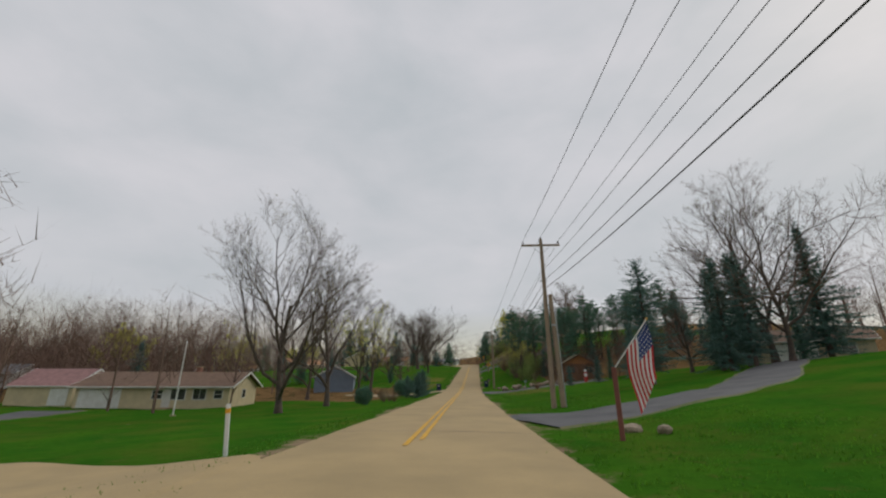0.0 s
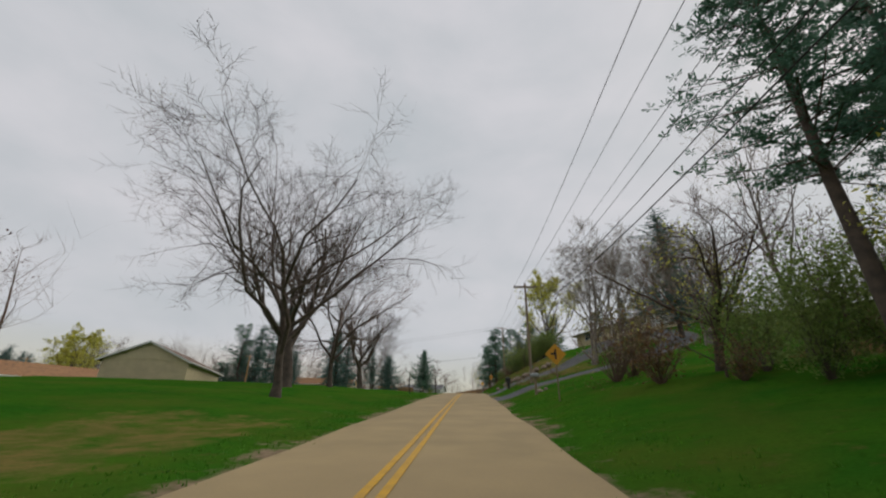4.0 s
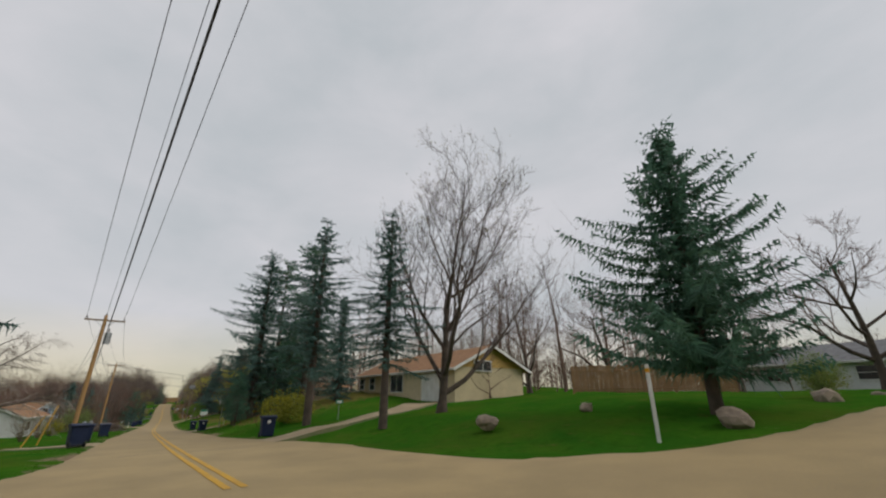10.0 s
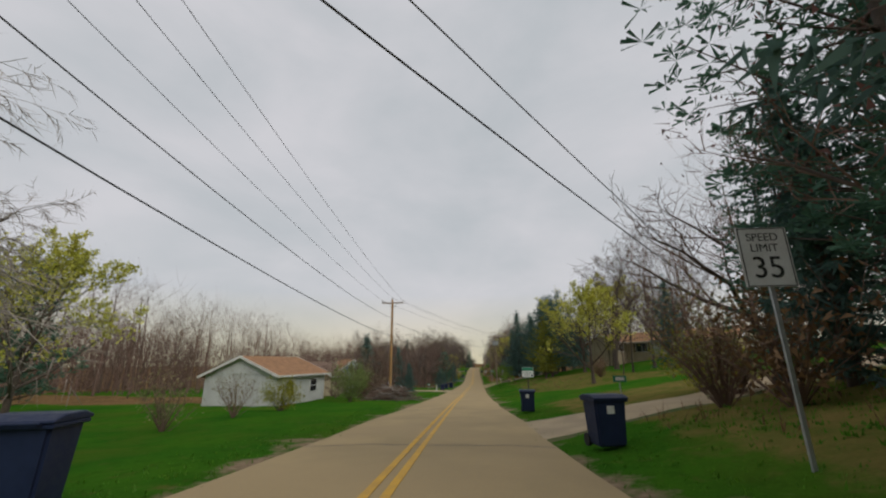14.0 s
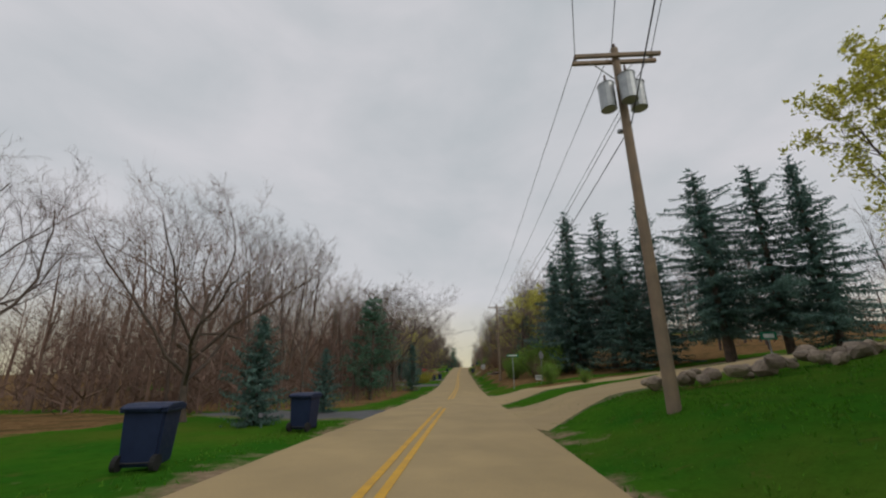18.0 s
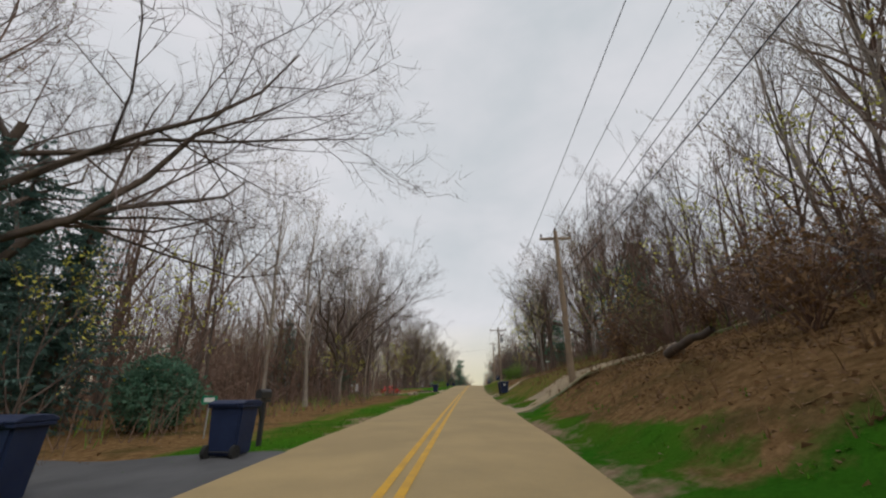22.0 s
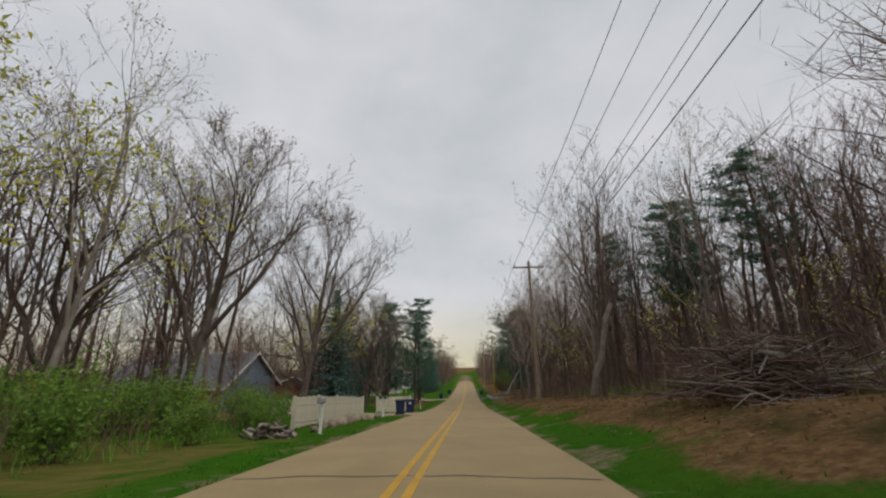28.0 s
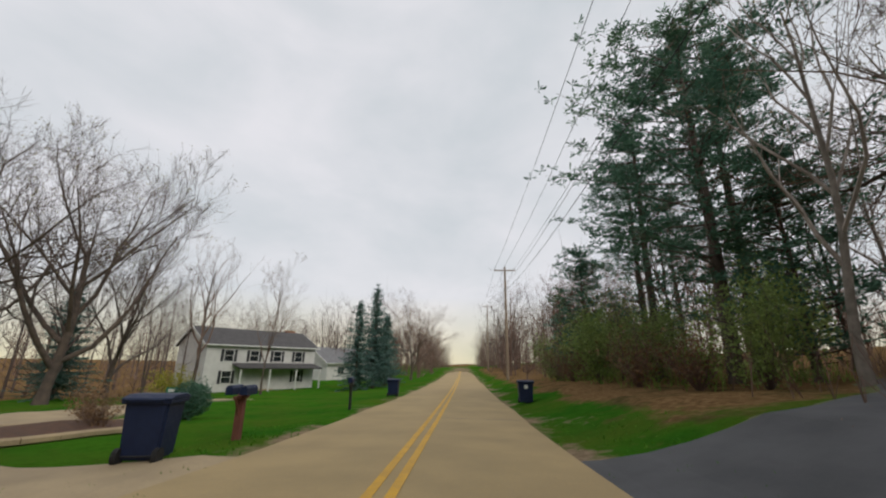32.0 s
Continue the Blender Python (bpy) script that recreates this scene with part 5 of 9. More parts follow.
# second road, first stretch
put_on("b", (("budding0", 88, 12.5, .62), ("spruce0", 92, 22, .7), ("shrub_olive", 84, -9.5, .8), ("shrub_bare", 92.0, -9.0, 1.0), ("apple0", 93.4, -9.6, .62), ("shrub_brown", 95.2, -9, 1.0), ("apple0", 97.2, -10.6, .66), ("shrub_brown", 91.0, -10.5, 1.1), ("sapling0", 94.2, -8.6, .8), ("sapling0", 90.6, -9.2, .8), ("sapling0", 96, -12, .9), ("shrub_olive", 98.8, -12.0, .8), ("shrub_bare", 99, -11, 1.2), ("blue0", 106.2, -14.2, 1.38), ("arbor0", 111, -15.5, .42), ("arbor0", 121, -18.0, .5),
              ("blue2", 117.0, -9.6, .68), ("blue0", 116, -14.5, .8), ("blue2", 140.0, -6.8, .66), ("blue2", 145.4, -6.1, .52), ("oak1", 141.0, -10.2, .58), ("oak0", 139.5, -18.5, .62), ("oak0", 178.5, -8.2, .8), ("spruce0", 129, -14, .62), ("blue0", 130, -12.0, .9), ("maple0", 128, -19, .7),
              ("spruce3", 118.4, 14.2, .86), ("budding1", 114.5, 18.5, .85), ("olive0", 115.2, 12.6, .88), ("spruce3", 130.9, 15.2, .92), ("spruce3", 131.0, 18.4, 1.02), ("budding0", 138.5, 18.2, .76), ("spruce2", 128.5, 15.6, 1.15), ("spruce3", 125.6, 14.2, .9), ("spruce2", 122.2, 15.5, 1.1), ("spruce1", 129.4, 12.6, .98), ("budding0", 117.5, 24, .98), ("budding1", 124.0, 25.5, .9),
              ("oak1", 104, 26.5, .95), ("maple1", 107, 21.0, .98), ("wood0", 97, 19.5, .9), ("wood3", 99.5, 23.0, .95), ("wood1", 95, 24.5, .9), ("maple0", 112, 31, .8), ("shrub_brown", 96.0, 15.5, 1.0), ("shrub_bare", 100, 16.5, 1.1), ("sapling0", 93, 17, 1.0),
              ("shrub_green", 163.5, 8.8, .85), ("shrub_green", 166.5, 9.6, .9), ("shrub_green", 160.5, 11.0, .6), ("shrub_bare", 170.0, 9.0, 1.0), ("spruce0", 172, 14.0, 1.38), ("spruce1", 176.0, 12.8, 1.2), ("spruce2", 171, 17.6, 1.42), ("spruce2", 160.0, 23, 1.4), ("spruce0", 156.5, 29, 1.15), ("spruce3", 163.5, 25.5, 1.05), ("spruce2", 158.0, 26.5, 1.3), ("spruce0", 166.0, 17.5, 1.0), ("spruce1", 178, 16.5, .8),
              ("spruce0", 168.5, 21.6, 1.3), ("shrub_green", 176, 9.6, 1.9), ("shrub_green", 172.5, 10.6, 1.9), ("maple1", 174, 21, .72), ("shrub_green", 181.5, 7.2, 1.0), ("shrub_green", 184, 8.0, 1.3), ("shrub_green", 178.5, 7.4, 1.2), ("shrub_green", 186, 9.6, 1.5), ("shrub_olive", 189.5, 10.2, .8), ("spruce3", 186.0, 15.0, .78), ("budding0", 193.0, 14.5, .8), ("pine1", 184, 17.5, .9), ("wood1", 186.0, 12.8, .8), ("budding1", 190.4, 10.6, .9), ("pine3", 194, 12, .8),
              ("pine3", 161.5, -7.4, .86), ("maple1", 178.0, -11.0, .82), ("blue0", 177.5, -5.7, 1.0), ("spruce0", 186, -13, .6), ("blue0", 190.5, -11.5, .9), ("pine3", 170, -10, .7), 
              ("budding1", 198.4, -7.8, .70), ("mound_yellow", 199.2, -6.4, .62), ("shrub_yellow", 200.2, -5.9, .9), ("shrub_yellow", 202.2, -6.0, .95), ("shrub_green", 196.5, -17.5, 1.1), ("shrub_green", 193.5, -12.5, 1.0), ("spruce0", 214.0, -24.5, .95), ("spruce1", 205, -20.5, .92), ("spruce0", 209.5, -26, 1.1), ("spruce2", 218.5, -17.5, .95), ("spruce1", 222.0, -21, .9), ("shrub_dark", 218.4, -9.8, .95), ("shrub_dark", 206.5, -9.5, .7),
              ("oak0", 213.4, -14.5, 1.08), ("spruce1", 217.0, -12.6, .74), ("spruce0", 213.6, -12.6, .62), ("oak0", 240.2, -10.6, .84), ("oak0", 257.5, -12.4, .84), ("wood3", 258.8, -9.0, .6), ("oak1", 266.0, -17.5, .9), ("oak0", 252.0, -15.0, .8), ("pine3", 254, -15, .6), ("spruce2", 252, -21, .8), ("pine3", 238.5, 15.5, .72), ("pine3", 241.5, 17, .8), ("maple1", 241.0, 20.5, .9)))
# brush that covers the foot of the bank
for i_ in range(30):
    x_, y_, _ = spot("b", 196.5 + i_ * 1.02, 8.4 + stand.uniform(-.6, 4.2))
    put(("shrub_brown", "shrub_bare", "sapling0", "shrub_bare", "shrub_brown", "sapling1")[i_ % 6], x_, y_, stand.uniform(.75, 1.25), group="brush on the bank")
lean_ = spot("b", 231.0, 9.6)
plant("bare_tree", "oak1", "bare tree that leans over the road", "tree", lean_, 350, .62, lean=-24)
lean_ = spot("b", 259.5, -8.8)
plant("bare_tree", "sapling1", "leaning sapling with first leaves", "tree", lean_, 80, 1.15, lean=24)
# second road, later stretch
put_on("b", (("pine3", 262, 13.5, .62), ("maple1", 255.5, 15.5, 1.0), ("maple1", 259.5, 16.8, .98), ("maple1", 269.5, 12.5, .95), ("pine2", 247.5, 15.5, .55), ("pine2", 244.0, 18.5, .6), ("budding1", 266.5, 11.0, .8), ("wood2", 250.5, 12.0, .9), ("wood3", 253.0, 10.5, .85), ("pine1", 276.5, 14, .85), ("pine2", 273.5, 12.6, .7),
              ("oak1", 304, 20.5, .9), ("oak1", 326, 17.2, .95), ("maple0", 331, 13.5, .82), ("red0", 331.5, 9.5, 1.0), ("shrub_green", 281, 12, .8), ("shrub_green", 279.0, 7.6, 1.0), ("shrub_olive", 286.0, 9.8, .7), ("shrub_green", 274.5, 8.4, .9),
              ("maple1", 313.0, -14.5, 1.0), ("wood1", 316.5, -17.5, .95), ("maple1", 328, -16.2, 1.32), ("wood2", 333.0, -13.5, .95), ("oak1", 322, -19, .85), ("maple0", 306, -13, .95), ("shrub_green", 305.5, -6.8, .7), ("shrub_green", 309.0, -7.2, .62), ("shrub_green", 301, -7.8, .7), ("shrub_green", 322.0, -7.2, .45), ("shrub_green", 326, -7.4, .5), ("shrub_green", 330.0, -7.6, .5),
              ("shrub_green", 338, -8.8, 1.0), ("shrub_green", 340, -11, 1.1), ("shrub_green", 344, -11.5, 1.2), ("shrub_green", 335.5, -8.2, .9), ("shrub_green", 347.5, -10.4, 1.1), ("shrub_green", 342.0, -9.2, 1.0), ("shrub_green", 345.5, -8.2, .75), ("shrub_green", 349.0, -7.6, .7), ("shrub_bare", 340, -11, .9), ("shrub_yellow", 334.5, -9.8, .7), ("shrub_green", 350.5, -9.0, .8), ("shrub_green", 352.5, -10.4, .9), ("shrub_green", 354.5, -9.2, .75), ("shrub_green", 347.0, -12.5, 1.0), ("shrub_green", 349.5, -13.2, 1.0), ("shrub_green", 343.0, -13.5, 1.1), ("shrub_yellow", 345.0, -12.8, 1.0), ("shrub_yellow", 351.5, -12.0, .9), ("shrub_green", 356.0, -8.4, .6), ("maple1", 352.5, -13.5, 1.0), ("wood1", 356.5, -17.0, .95), ("maple1", 370.5, -14.5, 1.25), ("wood2", 346.5, -14.8, 1.0), ("wood0", 362, -22, 1.0), ("wood3", 349, -22, 1.0),
              ("spruce0", 381.6, -15.4, 1.12), ("maple1", 389.5, -11.5, .85), ("budding1", 380, -16, .95), ("wood2", 378.0, -21, .95), ("red0", 383.5, -10.2, .5), ("spruce1", 388.0, -15.5, .6), ("maple1", 402.5, -22.0, 1.12), ("maple1", 398.5, -25, .9), ("wood1", 396.0, -17, .95), ("pine3", 396.5, -19.5, .8), ("wood2", 400.5, -13.5, .8), ("wood1", 404.5, -13.0, .85), ("apple0", 387, -20, .9), ("shrub_brown", 394, -11, .7),
              ("pine4", 398.0, -7.4, .80), ("pine4", 403.6, -7.4, .98), ("pine5", 407.0, -7.9, .86), ("pine2", 408.4, -14.6, .9), ("pine3", 411.5, -18.0, .85), ("pine3", 406.5, -18.5, 1.0), ("pine2", 405.6, -13.5, 1.0), ("pine4", 403.0, -12.8, .9), ("maple1", 391.5, -13.8, 1.0), ("maple1", 384.5, -19.5, 1.15), ("shrub_brown", 418, -9.0, .55), ("maple0", 429.5, -23.0, 1.12), ("oak0", 425.0, -26, .9), ("spruce0", 433, -26, .6), ("shrub_dark", 422, -9.2, .5), ("shrub_brown", 421.5, -12.5, .6), ("spruce1", 452, -11, .85), ("spruce0", 456, -10, .9), ("spruce1", 461, -9.5, .8), ("spruce0", 465, -10.5, .7), ("oak1", 476, -8, .8), ("wood1", 447, -19, .8), ("wood3", 441, -22, .9), ("maple1", 437, -26, .75), ("shrub_yellow", 436, -20, 1.1),
              ("pine6", 422.5, 10.8, .92), ("pine4", 425.5, 13.8, .92), ("pine1", 428.5, 11.0, .9), ("pine2", 432.0, 12.0, .8), ("pine3", 436, 9.5, .9), ("shrub_brown", 421.0, 8.6, .9), ("shrub_brown", 424.6, 8.2, 1.0), ("shrub_bare", 426.5, 9.0, 1.2), ("shrub_olive", 429.0, 8.0, .9), ("shrub_brown", 433.5, 7.8, 1.1), ("shrub_olive", 419.0, 9.4, .8), ("shrub_green", 423.0, 10.0, .7), ("shrub_olive", 441, 8.5, .9), ("shrub_bare", 445, 8.8, 1.2), ("red0", 439, 10.5, 1.0), ("pine3", 420.5, 12.0, .8), ("pine1", 351.5, 15.5, .68), ("pine0", 358.5, 15.0, .74), ("pine1", 361.0, 17.5, .75), ("pine1", 367.0, 13.5, .8)))
for i_ in range(14):
    x_, y_, _ = spot("b", 424.5 + i_ * 1.4, 9.0 + stand.uniform(-.8, 3.4))
    put(("shrub_bare", "shrub_olive", "shrub_brown", "sapling0", "shrub_green")[i_ % 5], x_, y_, stand.uniform(.75, 1.15), group="brush at the far wood")

# ---- driveways and side streets ----
M["shoulder"] = material("earth_and_grass_edge", (0.13, 0.12, 0.045), .95, second=(0.07, 0.105, 0.02), scale=2.5, grain=22, bump=.5)


def drape(points, width, mat, name, label, lift=0.03, flare=0.0, kind="structure"):
    """Paving laid over the ground along points (x, y)."""
    _, p = spline([(x, y, 0) for x, y in points], .7)
    t = np.gradient(p[:, :2], axis=0)
    t /= np.hypot(t[:, 0], t[:, 1])[:, None]
    n = np.stack([t[:, 1], -t[:, 0]], 1)
    d = np.arange(len(p)) * .7
    half = width / 2 + flare * np.exp(-d / 2.6)
    half = half + np.interp(d, np.arange(0, 400, 2.5), np.random.default_rng(len(points) + int(abs(points[0][0]))).normal(0, .07, 160))
    cuts = (-1, -.6, -.2, .2, .6, 1)
    v = p[:, None, :2] + n[:, None] * (np.array(cuts)[None, :, None] * half[:, None, None])
    z, near_ = ground(v[..., 0].ravel(), v[..., 1].ravel())
    inside = np.minimum(np.abs(near_["a"][1]), np.abs(near_["b"][1])) - HALF
    z = (z + lift - .09 * smooth01((.12 - inside) / .3)).reshape(v.shape[:2])
    rows = np.concatenate([v, z[..., None]], 2)
    lo, hi = rows[:, :1].copy(), rows[:, -1:].copy()
    lo[:, 0, :2] -= n * .55
    hi[:, 0, :2] += n * .55
    lo[..., 2] -= .17
    hi[..., 2] -= .17
    rows = np.concatenate([lo, rows, hi], 1)
    k = rows.shape[1]
    i, j = np.meshgrid(np.arange(len(p) - 1), np.arange(k - 1), indexing="ij")
    a = i * k + j
    f = np.stack([a, a + 1, a + k + 1, a + k], -1).reshape(-1, 4)
    me = mesh_from(name, rows.reshape(-1, 3), f.tolist(), mat)
    me.materials.append(M["shoulder"])
    side = (np.arange(len(f)) % (k - 1) == 0) | (np.arange(len(f)) % (k - 1) == k - 2)
    me.polygons.foreach_set("material_index", side.astype(np.int32))
    return tagged(new(name, me), label, "driveway", kind=kind)


def xy(road, s, off):
    return spot(road, s, off)[:2]


drape([(-1.5, 4.0), (-7, 6.6), (-15, 9.8), (-40, 20), (-80, 34)], 6.6, M["asphalt"], "side_street", "pale side street that joins the main road", .012, 2.5)
drape([(-34.0, 22.0), (-36.5, 34), (-38.5, 45.5)], 5.0, M["dark_asphalt"], "driveway", "dark asphalt driveway to the ranch house's garage")
drape([(3.6, 17.4), (9, 18.6), (17, 22.5), (28, 33), (40, 44), (49, 50.0)], 3.9, M["dark_asphalt"], "driveway", "dark asphalt driveway that climbs to a garage", flare=1.4)
drape([(7.0, 60.0), (12, 61.4), (19, 62.2), (27, 64.6)], 4.0, M["dark_asphalt"], "driveway", "dark asphalt driveway up to the cabin", flare=1.8)
drape([(2.6, 66.5), (-4, 68.5), (-14, 73)], 3.4, M["concrete"], "driveway", "pale driveway to the grey house", flare=1.0)
drape([(13.0, 120.6), (17.5, 120.8), (25, 121.5), (36, 128), (42, 140), (44, 150)], 3.8, M["dark_asphalt"], "driveway", "dark asphalt driveway that climbs the lawn", flare=1.5)
drape([(14.0, 134.6), (18.5, 134.0), (22.5, 134.2), (28, 136.8), (34, 142.8), (40, 152.5), (43, 161)], 3.5, M["dark_asphalt"], "driveway", "dark asphalt driveway past the boulders", flare=1.6)
drape([xy("b", 26.2, 1.9), xy("b", 26.6, 6), xy("b", 27.6, 9.2), xy("b", 30, 13.6), xy("b", 32.4, 16.2)], 2.7, M["concrete"], "driveway", "pale concrete driveway to the ranch house", flare=.6)
drape([xy("b", 34.5, -1.9), (-20.5, 166.2), (-26.4, 158.6), (-33, 151.5), (-38, 147)], 2.6, M["concrete"], "driveway", "pale driveway past the camper", flare=1.0)
drape([xy("b", 62, 1.9), xy("b", 63.5, 8), xy("b", 69, 22), xy("b", 80, 34)], 3.4, M["concrete"], "driveway", "pale gravel driveway behind the speed sign", flare=1.2)
drape([xy("b", 119.5, -1.9), xy("b", 120, -8), xy("b", 121.5, -17)], 6.0, M["concrete"], "driveway", "wide pale driveway with parked vehicles", flare=1.8)
drape([xy("b", 142, 1.9), xy("b", 143.5, 8), xy("b", 144.0, 15), xy("b", 139, 24), xy("b", 126, 33), xy("b", 108, 40)], 4.6, M["asphalt"], "side_street", "pale side street that curves uphill", .02, 3.0)
drape([xy("b", 156, 1.9), xy("b", 157.0, 8), xy("b", 158.5, 20), xy("b", 158, 44)], 8.0, M["asphalt"], "side_street", "pale side street beside the street sign", .02, 2.5)
drape([xy("b", 143.5, -1.9), xy("b", 144.5, -7), xy("b", 149, -13)], 3.6, M["dark_asphalt"], "driveway", "dark driveway into the wood", flare=1.0)
drape([xy("b", 192.4, -1.9), xy("b", 193.4, -6), xy("b", 197.6, -12.4), xy("b", 204.5, -18), xy("b", 211, -24)], 4.0, M["dark_asphalt"], "driveway", "dark asphalt driveway to a carport", flare=1.6)
drape([xy("b", 211, -1.9), xy("b", 211.5, -8), xy("b", 212.5, -14)], 3.4, M["dark_asphalt"], "driveway", "dark asphalt driveway between two bins", flare=1.2)
drape([xy("b", 226.5, 1.9), xy("b", 224.5, 6.2), xy("b", 221, 11.5), xy("b", 216, 19)], 3.2, M["concrete"], "driveway", "steep pale driveway up the bank", flare=1.2)
drape([xy("b", 245.6, 1.9), xy("b", 245.8, 6), xy("b", 245.0, 9.5), xy("b", 243, 13)], 2.8, M["concrete"], "driveway", "steep pale driveway beside the bins", flare=1.3)
drape([xy("b", 266.5, -1.9), xy("b", 268.0, -7), xy("b", 274, -12), xy("b", 290, -22)], 4.2, M["concrete"], "driveway", "gravel driveway with a red car", flare=1.5)
drape([xy("b", 312.6, 1.9), xy("b", 313.4, 8), xy("b", 311, 17), xy("b", 308, 24)], 3.2, M["concrete"], "driveway", "pale concrete driveway up the lawn", flare=.8)
drape([xy("b", 315.5, -1.9), xy("b", 314.5, -8), xy("b", 311, -20)], 4.6, M["concrete"], "driveway", "pale concrete driveway between two bins", flare=1.4)
drape([xy("b", 364.5, -1.9), xy("b", 365, -7), xy("b", 369, -13), xy("b", 376, -18)], 4.0, M["concrete"], "driveway", "pale driveway between the white fences", flare=1.4)
drape([xy("b", 411.5, -1.9), xy("b", 411.5, -7.5), xy("b", 418, -12.8), xy("b", 440, -18)], 3.8, M["concrete"], "driveway", "pale concrete driveway beside the mulch bed", flare=1.6)
drape([xy("b", 412, 1.9), xy("b", 412.5, 8), xy("b", 418, 14), xy("b", 424, 26)], 3.8, M["dark_asphalt"], "driveway", "dark asphalt driveway into the wood", flare=1.3)


# ---- houses ----
def paint(name, c, rough=.75):
    if name not in M:
        M[name] = material(name, c, rough, second=tuple(v * .86 for v in c), scale=1.2, grain=14, bump=.15)
    return M[name]


def shingles(name, c):
    if name not in M:
        M[name] = material(name, c, .95, second=tuple(v * .7 for v in c), scale=2.2, grain=9, bump=.5, depth=.02)
    return M[name]


def window_(parent, xc, zc, w, h, y, side=1, frame_mat=None, shutters=None, axis="y"):
    """A window on a wall at local y (or, on an end wall, at local x)."""
    def put_box(name, x0, x1, z0, z1, d0, d1, mat, par, label=""):
        lo, hi = sorted((y + side * d0, y + side * d1))
        b = box(x0, x1, lo, hi, z0, z1) if axis == "y" else box(lo, hi, x0, x1, z0, z1)
        return part(name, b, mat, par, label)
    win = put_box("window", xc - w / 2, xc + w / 2, zc - h / 2, zc + h / 2, .0, .02, M["glass"], parent, "dark glass window in a pale frame")
    fm = frame_mat or M["white_paint"]
    t = .07
    for x0, x1, z0, z1 in ((xc - w / 2 - t, xc + w / 2 + t, zc + h / 2, zc + h / 2 + t), (xc - w / 2 - t, xc + w / 2 + t, zc - h / 2 - t, zc - h / 2), (xc - w / 2 - t, xc - w / 2, zc - h / 2, zc + h / 2), (xc + w / 2, xc + w / 2 + t, zc - h / 2, zc + h / 2)):
        put_box("frame", x0, x1, z0, z1, .0, .06, fm, win)
    if w > 1.3:
        put_box("mullion", xc - .025, xc + .025, zc - h / 2, zc + h / 2, .02, .045, fm, win)
    else:
        put_box("rail", xc - w / 2, xc + w / 2, zc - .02, zc + .02, .02, .045, fm, win)
    if shutters:
        for sx in (-1, 1):
            x0 = xc + sx * (w / 2 + t + .02)
            put_box("shutter", min(x0, x0 + sx * .32), max(x0, x0 + sx * .32), zc - h / 2 - t, zc + h / 2 + t, .0, .04, shutters, parent)
    return win


